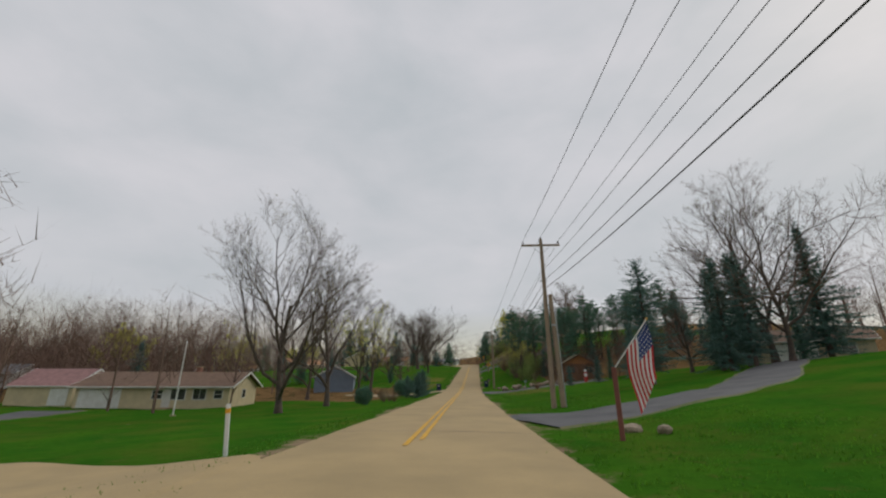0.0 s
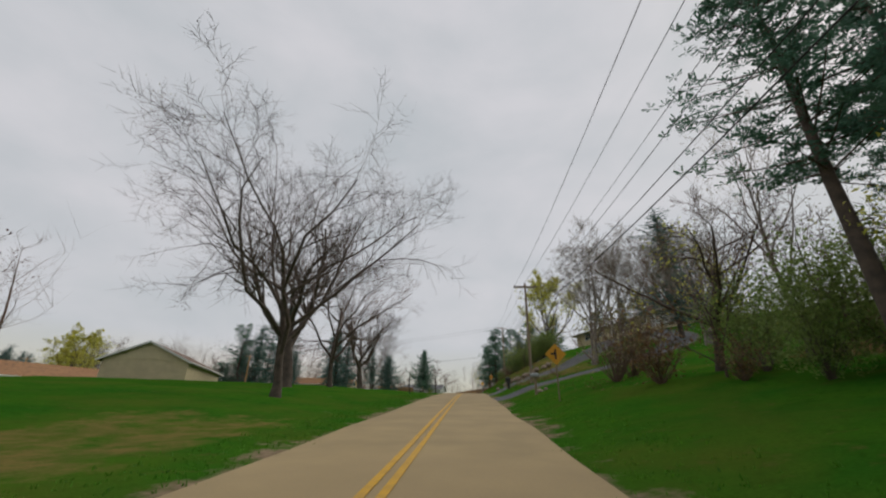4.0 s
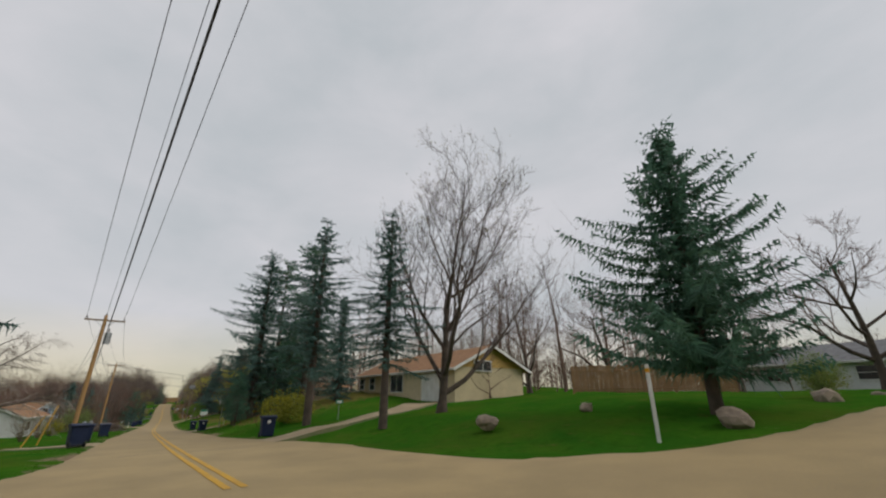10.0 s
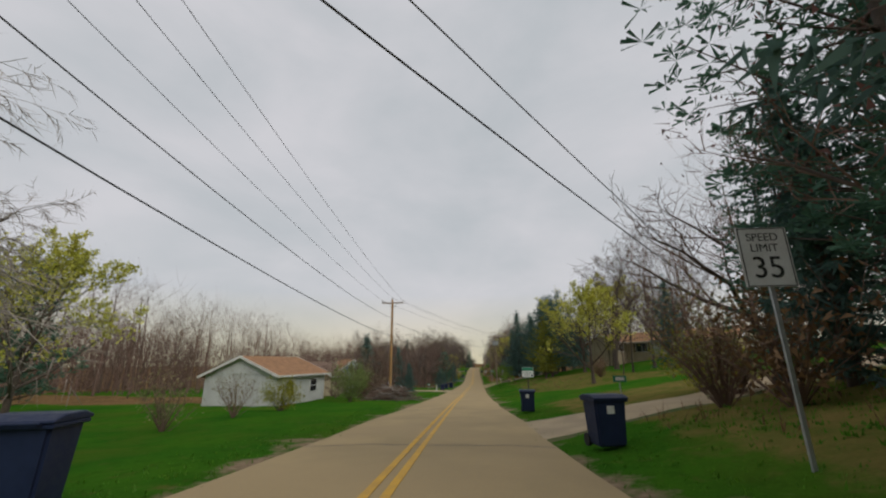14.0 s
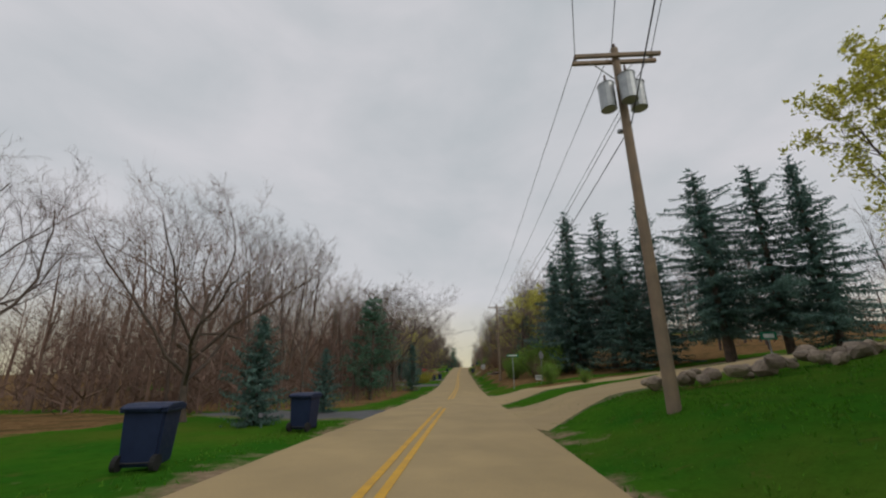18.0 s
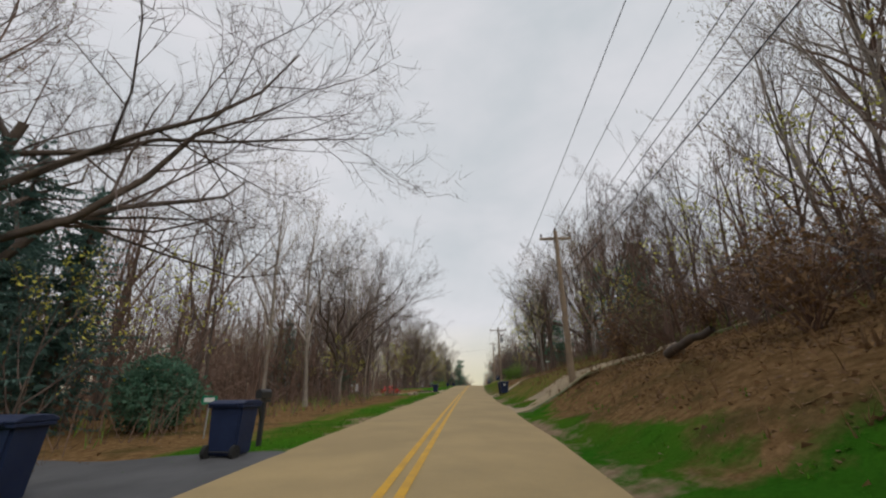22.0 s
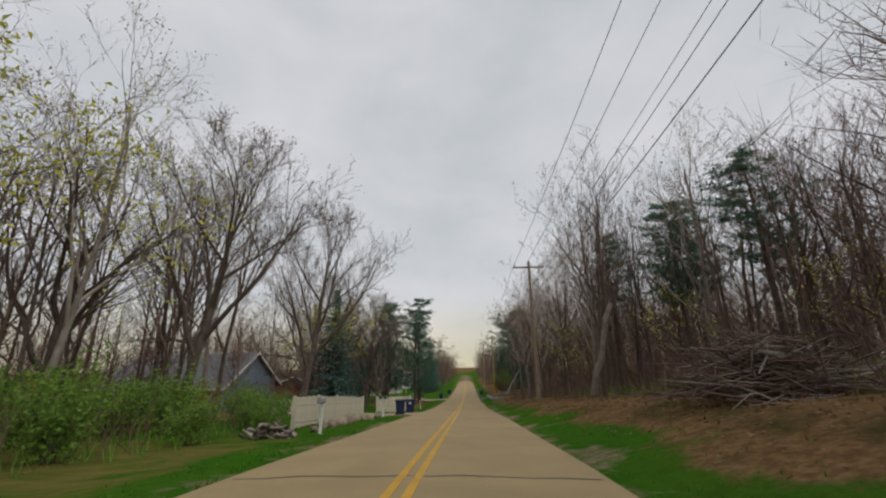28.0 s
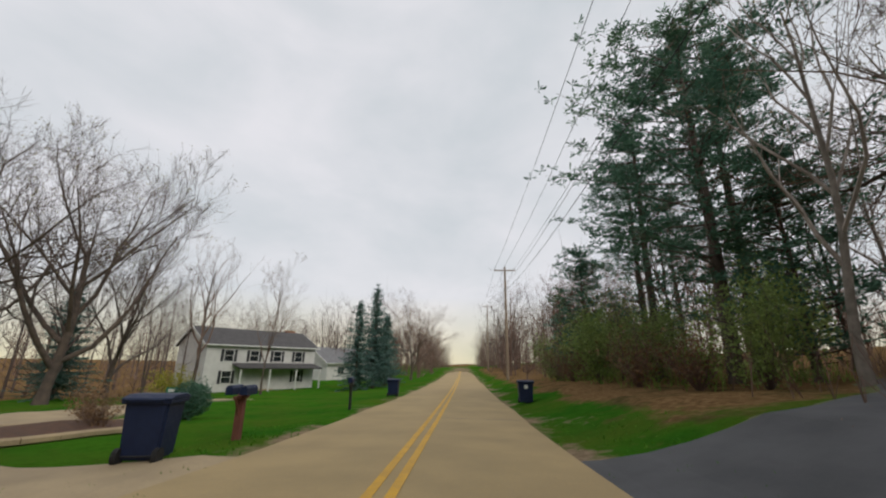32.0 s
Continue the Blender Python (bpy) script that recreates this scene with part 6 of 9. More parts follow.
def house(label, x, y, turn, L, W, wall, roof, h=2.6, rise=1.6, over=.5, windows=(), doors=(), garages=(), ends=(), chimney=None, trim=None, gable=None, hip=False, sink=.4, lap=True, z=None, name="house", category="house", shutters=None):
    """A house with its long side (and front) to local -y."""
    z0 = gz(x, y) if z is None else z
    ob = thing(name, label, category, (x, y, z0), turn)
    trim = trim or M["white_paint"]
    part("wall", box(-L / 2, L / 2, -W / 2, W / 2, -sink - 1.2, h), wall, ob)
    pitch = math.atan2(rise, W / 2)
    for sx in (-1, 1):
        x0 = sx * (L / 2 - .001)
        part("gable", profile_x([(-W / 2, h), (W / 2, h), (0, h + rise)], x0 - .08, x0 + .08) if not hip else box(x0 - .05, x0 + .05, -.1, .1, h - .2, h), gable or wall, ob)
    e = over
    drop = e * math.tan(pitch)
    hipx = W / 2 if hip else 0
    for sy in (-1, 1):
        a = [(-L / 2 - e, sy * (W / 2 + e), h - drop), (L / 2 + e, sy * (W / 2 + e), h - drop), (L / 2 + (e if not hip else -hipx), 0, h + rise), (-L / 2 - (e if not hip else -hipx), 0, h + rise)]
        part("roof", plate(a, .14), roof, ob)
        part("gutter", box(-L / 2 - e, L / 2 + e, min(sy * (W / 2 + e), sy * (W / 2 + e + .1)), max(sy * (W / 2 + e), sy * (W / 2 + e + .1)), h - drop - .05, h - drop + .09), trim, ob)
    if hip:
        for sx in (-1, 1):
            part("roof", plate([(sx * (L / 2 + e), -W / 2 - e, h - drop), (sx * (L / 2 + e), W / 2 + e, h - drop), (sx * (L / 2 - hipx), 0, h + rise)], .14), roof, ob)
    else:
        for sx in (-1, 1):
            for sy in (-1, 1):
                part("bargeboard", plate([(sx * (L / 2 + e), sy * (W / 2 + e), h - drop - .02), (sx * (L / 2 + e), 0, h + rise - .02), (sx * (L / 2 + e + .04), 0, h + rise - .02), (sx * (L / 2 + e + .04), sy * (W / 2 + e), h - drop - .02)], .2), trim, ob)
    if lap:
        bms = []
        zz = .1
        while zz < h - .1:
            bms.append(box(-L / 2 - .02, L / 2 + .02, -W / 2 - .02, W / 2 + .02, zz, zz + .13))
            zz += .2
        part("siding", join(*bms), wall, ob)
    f = -W / 2 - .025
    for xc, zc, w, hh in windows:
        window_(ob, xc, zc, w, hh, f, -1, trim, shutters)
    for xc, zc, w, hh, sx in ends:
        window_(ob, xc, zc, w, hh, sx * (L / 2 + (.025 if zc < h else .085)), sx, trim, None, "x")
    for xc, w in doors:
        d = part("door", box(xc - w / 2, xc + w / 2, f - .05, f, .1, 2.1), paint("white_door", (.62, .6, .56)), ob, "pale front door")
        part("handle", rod((xc + w / 2 - .1, f - .1, 1.05), (xc + w / 2 - .1, f - .05, 1.05), .03), M["grey_metal"], d)
        part("step", box(xc - .8, xc + .8, f - 1.0, f, -.4, .08), M["concrete"], ob)
    for xc, w, hh in garages:
        g = part("garage_door", box(xc - w / 2, xc + w / 2, f - .03, f, .02, hh), M["white_paint"], ob, "white panelled garage door")
        for r in range(4):
            for c in range(max(2, int(w / .6))):
                n_ = max(2, int(w / .6))
                x0, x1 = xc - w / 2 + w * c / n_ + .05, xc - w / 2 + w * (c + 1) / n_ - .05
                part("panel", box(x0, x1, f - .05, f - .025, .02 + hh * r / 4 + .06, .02 + hh * (r + 1) / 4 - .06), M["white_paint"], g)
    if chimney:
        cx, cy, w, top = chimney
        c = part("chimney", box(cx - w / 2, cx + w / 2, cy - .35, cy + .35, -.5, top, .02), paint("brick_red", (.30, .14, .10)), ob, "brick chimney")
        part("cap", box(cx - w / 2 - .06, cx + w / 2 + .06, cy - .41, cy + .41, top, top + .1), M["concrete"], c)
    return ob


def profile_x(points, x0, x1):
    """An outline in y and z, drawn out along x."""
    bm = slab(points, x0, x1)
    bm.transform(Matrix(((0, 0, 1, 0), (1, 0, 0, 0), (0, 1, 0, 0), (0, 0, 0, 1))))
    bmesh.ops.recalc_face_normals(bm, faces=bm.faces[:])
    return bm


def plate(corners, thick):
    """A flat slab under four (or three) corners."""
    bm = bmesh.new()
    c = [Vector(p) for p in corners]
    n = (c[1] - c[0]).cross(c[2] - c[0]).normalized()
    if n.z < 0:
        n = -n
    hi = [bm.verts.new(p + n * thick * .5) for p in c]
    lo = [bm.verts.new(p - n * thick * .5) for p in c]
    k = len(c)
    bm.faces.new(hi)
    bm.faces.new(lo[::-1])
    for i in range(k):
        bm.faces.new((hi[i], lo[i], lo[(i + 1) % k], hi[(i + 1) % k]))
    bmesh.ops.recalc_face_normals(bm, faces=bm.faces[:])
    return bm


cream, tan, pale_blue, grey_blue = paint("cream_siding", (.60, .50, .32)), paint("tan_siding", (.46, .38, .26)), paint("pale_siding", (.62, .63, .62)), paint("grey_blue_siding", (.20, .25, .32))
brown_wood, rust, white_siding, dark_blue = paint("brown_wood_siding", (.20, .095, .05)), paint("rust_red_siding", (.26, .075, .05)), paint("white_siding", (.66, .65, .62)), paint("dark_slate_siding", (.07, .085, .11))
roof_brown, roof_grey, roof_dark, roof_orange = shingles("brown_shingles", (.20, .125, .085)), shingles("grey_shingles", (.20, .20, .205)), shingles("dark_shingles", (.085, .08, .08)), shingles("orange_brown_shingles", (.36, .19, .09))
roof_olive, roof_pink = shingles("mossy_shingles", (.16, .145, .075)), shingles("faded_red_metal", (.36, .20, .19))

house("long cream brick ranch house with a white garage door", -32.0, 53.5, 2, 17.0, 8.0, cream, roof_brown, 2.5, 1.5, .6, windows=((0.5, 1.5, 1.1, .9), (2.8, 1.5, 1.6, 1.1), (5.2, 1.5, 1.4, 1.1), (7.3, 1.5, .9, .9)), doors=((1.6, .9),), garages=((-5.8, 4.6, 2.1),), ends=((0, 1.5, .9, .9, 1),), chimney=(2.4, .6, .5, 4.6))
house("cream gambrel shed with a faded red roof", -48.5, 57.0, -4, 8.6, 6.0, cream, roof_pink, 2.4, 2.0, .25, garages=((2.6, 2.4, 2.0),), lap=False, name="shed", category="shed")
house("grey house with a white gable facing the road", -18.5, 83.0, -82, 10.0, 7.0, grey_blue, roof_grey, 2.4, 1.9, .4, windows=((-2.0, 1.5, 1.0, 1.1), (2.5, 1.5, 1.2, 1.1)), ends=((-1.5, 1.5, .9, 1.0, -1), (1.5, 1.5, .9, 1.0, -1)), garages=((-4.2, 2.6, 2.1),))
house("far pale house beyond the lawns", -86.0, 84.0, 10, 12, 7, pale_blue, roof_grey, 2.6, 1.6, windows=((-3, 1.5, 1.2, 1.1), (2, 1.5, 1.2, 1.1)))
house("tan house with a white garage above the driveway", 53.5, 56.0, -38, 12.0, 8.0, tan, roof_brown, 2.7, 1.8, garages=((-2.0, 4.9, 2.2),), windows=((3.5, 1.5, 1.4, 1.1),))
house("brown wooden cabin with a mossy roof and stone steps", 25.4, 71.2, -100, 5.6, 5.6, brown_wood, roof_olive, 2.2, 1.5, .7, ends=((-1.5, 1.3, 1.4, 1.0, 1), (1.5, 1.3, 1.4, 1.0, 1)), gable=paint("orange_trim", (.42, .17, .06)), windows=((-1.4, 1.3, 1.1, 1.0), (1.5, 1.1, 1.4, 1.6)), trim=paint("dark_trim", (.12, .07, .045)))
house("cream house with a brown roof among bare trees", -24.5, 139.5, -78, 14.0, 8.5, cream, roof_brown, 2.6, 2.0, .45, windows=((-4.5, 1.5, 1.1, 1.1), (-1.2, 1.5, 1.1, 1.1), (5.0, 1.5, 1.4, 1.1)), garages=((2.0, 2.6, 2.1),), ends=((-1.6, 1.5, 1.0, 1.1, -1), (1.8, 1.5, .9, 1.1, -1)))
house("long low cream ranch house high on the slope", 48.5, 157.5, -76, 27.0, 9.0, cream, roof_brown, 2.6, 1.5, .9, windows=((-9.5, 1.5, 2.0, 1.2), (-5.5, 1.5, 1.2, 1.1), (1.5, 1.4, 3.0, 1.5), (6.0, 1.5, 1.2, 1.1)), doors=((-2.0, 1.0),), garages=((10.0, 4.8, 2.1),), chimney=(3.5, .0, 1.1, 5.0), hip=True)
house("cream ranch house with an orange-brown roof and a yellow gable", -18.4, 194.4, -8.5, 18.0, 6.8, cream, roof_orange, 2.5, 1.65, .5, windows=((-8.2, 1.5, 1.1, 1.0), (-5.6, 1.5, 1.2, 1.1), (-0.2, 1.45, 2.4, 1.4)), doors=((-2.8, .95),), garages=((5.6, 2.7, 2.1),), ends=((-.8, 2.6, 1.6, .7, 1),), gable=paint("ochre_siding", (.52, .33, .10)), z=6.15)
house("pale house beyond the brown fence", 8.5, 217.0, -15, 12, 7, pale_blue, roof_grey, 2.4, 1.5, windows=((-3, 1.4, 1.1, 1.0), (0, 1.4, 1.1, 1.0), (3, 1.4, 1.1, 1.0)))
house("cream garage and ranch house with a rust-brown roof", -43.5, 140.5, -118, 16.0, 8.0, cream, roof_orange, 2.6, 1.8, .5, garages=((4.6, 2.7, 2.1),), windows=((-4.0, 1.5, 1.4, 1.1), (-.5, 1.5, 1.1, 1.1)), ends=((.0, 1.5, 1.2, 1.1, 1),))
house("small pale house with a tan roof behind shrubs", -69.0, 163.5, 165, 8.0, 6.5, pale_blue, roof_orange, 2.5, 1.4, .4, windows=((-2.2, 1.4, 1.2, 1.0), (1.8, 1.4, 1.2, 1.0)), ends=((0, 1.4, 1.2, 1.0, 1), (2, 1.4, .9, 1.0, 1)))
house("weathered house behind a thicket", -93.0, 162.5, 172, 9.0, 7.0, tan, roof_brown, 2.7, 1.8, .4, ends=((0, 1.5, 1.2, 1.1, 1),))
sky_blue, blue_shutter = paint("pale_blue_siding", (.46, .56, .62)), paint("blue_shutter", (.10, .25, .50))
blue_h = house("pale blue gabled house with blue shutters and a white door", -98.8, 165.6, 204, 7.5, 6.6, sky_blue, roof_orange, 2.6, 2.5, .4, windows=((-2.2, 1.5, 1.0, 1.2), (2.0, 1.5, 1.0, 1.2)), gable=sky_blue, shutters=blue_shutter)
for yc_, zc_, w_, h_ in ((2.1, 1.45, 1.5, 1.3), (-1.9, 1.45, .8, 1.1), (.3, 3.6, .75, .9)):
    window_(blue_h, yc_, zc_, w_, h_, -3.775 if zc_ < 2.6 else -3.835, -1, M["white_paint"], blue_shutter, "x")
end_door = part("door", box(-3.82, -3.77, -.25, .65, .1, 2.1), paint("white_door", (.62, .6, .56)), blue_h, "white panelled door with a glass light")
part("glass", box(-3.83, -3.815, -.02, .42, 1.1, 1.9), M["glass"], end_door)
part("step", box(-4.9, -3.78, -.6, 1.0, -.4, .08), M["concrete"], blue_h)
barn = house("small pale garage with a brown roof and dark posts", -107.4, 166.6, 204, 4.6, 4.8, sky_blue, roof_orange, 2.3, 1.2, .5, lap=True, name="garage", category="garage")
# no opening is cut: a dark glass sheet imitates the shaded interior
part("doorway", box(-2.36, -2.32, -1.7, 1.7, .05, 2.0), M["glass"], barn, "dark sheet that stands for the shade inside an open doorway")
for y_ in (-2.2, 0, 2.2):
    part("porch_post", box(-2.95, -2.82, y_ - .06, y_ + .06, -.4, 2.2), paint("dark_post", (.05, .05, .06)), barn)
house("low brown-roofed ranch house above the lawn", *xy("b", 121.6, 35.5), 26, 24.0, 8.5, tan, roof_orange, 2.6, 1.7, .6, windows=((-7, 1.5, 1.2, 1.1), (-3.0, 1.5, 2.2, 1.4), (2.5, 1.5, 1.4, 1.2)), doors=((-.2, 1.0),), ends=((0, 1.5, 1.1, 1.1, -1), (0, 1.5, 1.1, 1.1, 1)), shutters=paint("brown_trim", (.10, .06, .04)))
hx_, hy_ = xy("b", 121.6, 35.5)
house("tan gabled wing of the ranch house", hx_ - 6.6, hy_ - 7.1, 116, 7.0, 6.0, tan, roof_orange, 2.6, 1.4, .5, windows=((-2.2, 1.5, 1.3, 1.1),), z=gz(hx_, hy_), sink=2.0)
house("dark garage high on the grass slope", *xy("b", 190, 46.0), 78, 9.0, 7.0, pale_blue, roof_dark, 2.8, 1.5, garages=((-1.5, 2.6, 2.1),))
house("pale house with an open carport", *xy("b", 214.5, -27.5), 250, 9.0, 8.0, cream, roof_grey, 2.5, 1.4, .6, windows=((-2.6, 1.4, 1.2, 1.1),), ends=((0, 1.4, 2.4, 1.6, 1),), trim=M["white_paint"])
house("dark slate house with a white-framed window", *xy("b", 288.0, -37.0), 225, 12.0, 8.0, dark_blue, roof_dark, 2.7, 2.0, .5, windows=((-3.2, 1.5, 1.4, 1.2), (2.6, 1.5, 2.6, 1.4)), ends=((0, 1.5, 1.4, 1.2, 1),))
house("orange-brown house behind bare trees", *xy("b", 318.0, -36.0), 215, 10.0, 7.5, paint("orange_siding", (.40, .20, .07)), roof_brown, 2.7, 1.8, .4, windows=((-2, 1.5, 1.2, 1.1), (2, 1.5, 1.2, 1.1)), ends=((0, 1.5, 1.1, 1.1, 1),))
craft = house("brick-red gabled house with cream trim and stone base", *xy("b", 336.0, 31.5), 82, 10.0, 11.0, rust, roof_dark, 3.0, 4.2, .7, windows=((-2.4, 1.7, 1.4, 1.4), (2.4, 1.7, 1.4, 1.4)), ends=((-2.6, 1.7, 1.0, 1.4, -1), (.2, 1.7, 1.0, 1.4, -1), (2.8, 1.7, 1.0, 1.4, -1), (-1.0, 4.6, .9, 1.1, -1), (1.0, 4.6, .9, 1.1, -1)), gable=rust, trim=paint("cream_trim", (.6, .54, .40)))
part("stone_base", box(-5.1, 5.1, -5.6, 5.6, -.8, .7, .03), material("field_stone", (.33, .30, .27), .9, second=(.2, .18, .16), scale=4, grain=12, bump=.8, depth=.04), craft, "grey stone base")
dormer_house = house("grey-blue storey-and-a-half house with two dormers", *xy("b", 374.0, -27.5), 254, 13.0, 8.5, grey_blue, roof_grey, 2.8, 3.0, .5, windows=((-4.2, 1.5, 1.1, 1.2), (-1.2, 1.5, 1.1, 1.2), (4.2, 1.5, 1.1, 1.2)), doors=((1.6, .95),))
for dx_ in (-3.2, 1.0):
    dm_ = part("dormer", box(dx_ - .8, dx_ + .8, -3.2, -1.0, 3.2, 4.7), grey_blue, dormer_house)
    part("dormer_roof", plate([(dx_ - 1.0, -3.4, 4.65), (dx_ + 1.0, -3.4, 4.65), (dx_ + 1.0, -.3, 5.5), (dx_ - 1.0, -.3, 5.5)], .12), roof_grey, dm_)
    window_(dm_, dx_, 3.95, .9, 1.0, -3.22, -1)
house("rust-red barn-like house behind bare trees", *xy("b", 404.0, -27.5), 172, 11.0, 7.5, rust, shingles("rust_roof", (.24, .08, .055)), 2.8, 1.5, .4, windows=((-2.5, 1.5, 1.1, 1.1), (2.5, 1.5, 1.1, 1.1)), ends=((0, 1.5, 1.2, 1.2, 1), (2.4, 1.5, .5, 1.8, 1)))
col_h = house("white two-storey house with a brick end and porch", *xy("b", 459.0, -27.0), 135, 14.0, 8.0, white_siding, roof_dark, 5.2, 2.0, .4, windows=((-4.5, 3.9, 1.0, 1.2), (-1.5, 3.9, 1.0, 1.2), (1.5, 3.9, 1.0, 1.2), (4.5, 3.9, 1.0, 1.2), (-4.5, 1.5, 1.0, 1.3), (4.5, 1.5, 1.0, 1.3)), doors=((0, 1.0),), ends=((1.8, 3.9, .9, 1.1, 1), (-1.8, 1.5, .9, 1.1, 1)), shutters=paint("black_shutter", (.03, .03, .035)), chimney=(6.4, 1.8, 1.4, 7.6))
part("porch_roof", plate([(-4, -6.0, 2.5), (7, -6.0, 2.5), (7, -4.0, 3.0), (-4, -4.0, 3.0)], .14), roof_dark, col_h)
for k_ in range(4):
    part("porch_post", box(-3.8 + k_ * 3.5, -3.66 + k_ * 3.5, -5.9, -5.76, -.3, 2.5), M["white_paint"], col_h)
house("far white house with a wide porch", *xy("b", 484.0, -22.0), 138, 14.0, 8.0, white_siding, roof_grey, 3.0, 2.4, .6, windows=((-4, 1.5, 1.4, 1.2), (0, 1.5, 1.4, 1.2), (4, 1.5, 1.4, 1.2)))

# ---- vehicles ----
M["tail_red"] = material("red_lamp_lens", (.35, .02, .015), .2, scale=5, bump=0)
M["head_lamp"] = material("clear_lamp_lens", (.55, .57, .6), .12, scale=5, bump=0, spec=.8)
M["chrome"] = material("chrome", (.6, .61, .62), .15, .9, scale=5, bump=0)


def wheel(parent, x, y, r=.33, w=.22):
    t = part("wheel", rod((x, y - w / 2, r), (x, y + w / 2, r), r, sides=20), M["rubber"], parent, "black tyre")
    for s in (-1, 1):
        part("rim", rod((x, y + s * w / 2, r), (x, y + s * (w / 2 + .012), r), r * .62, r * .5, 14), M["grey_metal"], t)


def vehicle(name, label, x, y, turn, colour, length=4.5, width=1.8, kind="car", z=None):
    """A parked vehicle with its front to local +x."""
    ob = thing(name, label, "car" if kind != "pickup" else "pickup truck", (x, y, gz(x, y) if z is None else z), turn)
    m = paint(colour[0], colour[1], .3)
    h = {"car": 1.42, "suv": 1.70, "pickup": 1.85}[kind]
    L, hw = length / 2, width / 2
    belt = h * .60
    low = .24 if kind == "car" else .36
    if kind == "pickup":
        body = [(-L, low + .15), (-L, belt), (-L * .12, belt), (L * .52, belt), (L * .97, belt - .10), (L, low + .35), (L * .97, low), (-L * .95, low)]
        cab = [(-L * .12, belt - .03), (-L * .06, h - .06), (L * .02, h), (L * .26, h), (L * .54, belt - .03)]
    elif kind == "suv":
        body = [(-L, low + .2), (-L * .98, belt), (L * .42, belt + .02), (L * .94, belt - .12), (L, low + .32), (L * .97, low), (-L * .96, low)]
        cab = [(-L * .96, belt - .03), (-L * .86, h - .08), (-L * .5, h), (L * .08, h), (L * .20, h - .06), (L * .46, belt - .02)]
    else:
        body = [(-L, low + .2), (-L * .97, belt - .02), (-L * .6, belt + .02), (L * .40, belt), (L * .90, belt - .18), (L, low + .25), (L * .97, low), (-L * .96, low)]
        cab = [(-L * .80, belt - .03), (-L * .52, h - .06), (-L * .30, h), (L * .06, h), (L * .14, h - .05), (L * .46, belt - .04)]
    bm = profile(body, -hw, hw)
    bmesh.ops.bevel(bm, geom=bm.edges[:], offset=.06, segments=2, affect="EDGES")
    b = part("body", bm, m, ob)
    bm = profile(cab, -hw * .92, hw * .92)
    for v in bm.verts:
        v.co.y *= 1 - .16 * max(0, (v.co.z - belt) / (h - belt))
    bmesh.ops.bevel(bm, geom=bm.edges[:], offset=.05, segments=2, affect="EDGES")
    part("cabin", bm, m, ob)
    xs = [c[0] for c in cab]
    for s in (-1, 1):
        n = 2
        x0, x1 = min(xs) + (.35 if kind != "pickup" else .22), max(xs) - .45
        for k in range(n):
            a, c = x0 + (x1 - x0) * k / n + .03, x0 + (x1 - x0) * (k + 1) / n - .03
            g = profile([(a, belt + .03), (c, belt + .03), (c - (.18 if k == n - 1 else 0), h - .14), (a + (.16 if k == 0 else 0), h - .14)], -.012, .012)
            g.transform(Matrix.Translation((0, s * hw * .865, 0)))
            part("side_window", g, M["glass"], ob, "dark side window")
        part("mirror", box(max(xs) - .42, max(xs) - .28, min(s * hw, s * (hw + .2)), max(s * hw, s * (hw + .2)), belt + .02, belt + .2, .02), m, ob)
        part("door_handle", box(.0, .16, min(s * hw, s * (hw + .025)), max(s * hw, s * (hw + .025)), belt - .13, belt - .09), M["chrome"], b)
        part("headlight", box(L * .93, L + .01, s * hw * .62 - .2, s * hw * .62 + .2, belt - .38, belt - .2, .03), M["head_lamp"], ob, "clear headlight")
        part("tail_light", box(-L - .01, -L + .06, s * hw * .78 - .14, s * hw * .78 + .14, belt - .28, belt - .06, .02), M["tail_red"], ob, "red tail light")
        for xw in (-L * .6, L * .62):
            wheel(ob, xw, s * (hw - .1), .34 if kind == "car" else .38)
    front = sorted(cab)[-1]
    top = cab[-2]
    part("windscreen", plate([(front[0] - .02, -hw * .78, front[1] + .08), (front[0] - .02, hw * .78, front[1] + .08), (top[0] + .03, hw * .68, h - .10), (top[0] + .03, -hw * .68, h - .10)], .03), M["glass"], ob, "dark windscreen")
    part("grille", box(L * .97, L + .015, -hw * .4, hw * .4, low + .22, belt - .24, .01), M["dark_metal"], ob, "black grille")
    for sx in (-1, 1):
        part("bumper", box(min(sx * L * .96, sx * (L + .06)), max(sx * L * .96, sx * (L + .06)), -hw * .95, hw * .95, low + .02, low + .24, .03), M["grey_metal"] if kind == "pickup" else m, ob)
        part("number_plate", box(min(sx * (L + .055), sx * (L + .075)), max(sx * (L + .055), sx * (L + .075)), -.16, .16, low + .07, low + .2), M["white_paint"], ob, "plain pale plate")
    if kind == "suv":
        for s in (-1, 1):
            part("roof_rail", box(-L * .75, L * .05, s * hw * .68 - .02, s * hw * .68 + .02, h + .0, h + .06, .01), M["dark_metal"], ob)
    if kind == "pickup":
        part("bed_floor", box(-L * .95, -L * .15, -hw * .86, hw * .86, belt - .02, belt + .012), M["dark_metal"], ob, "dark pickup bed")
    return ob


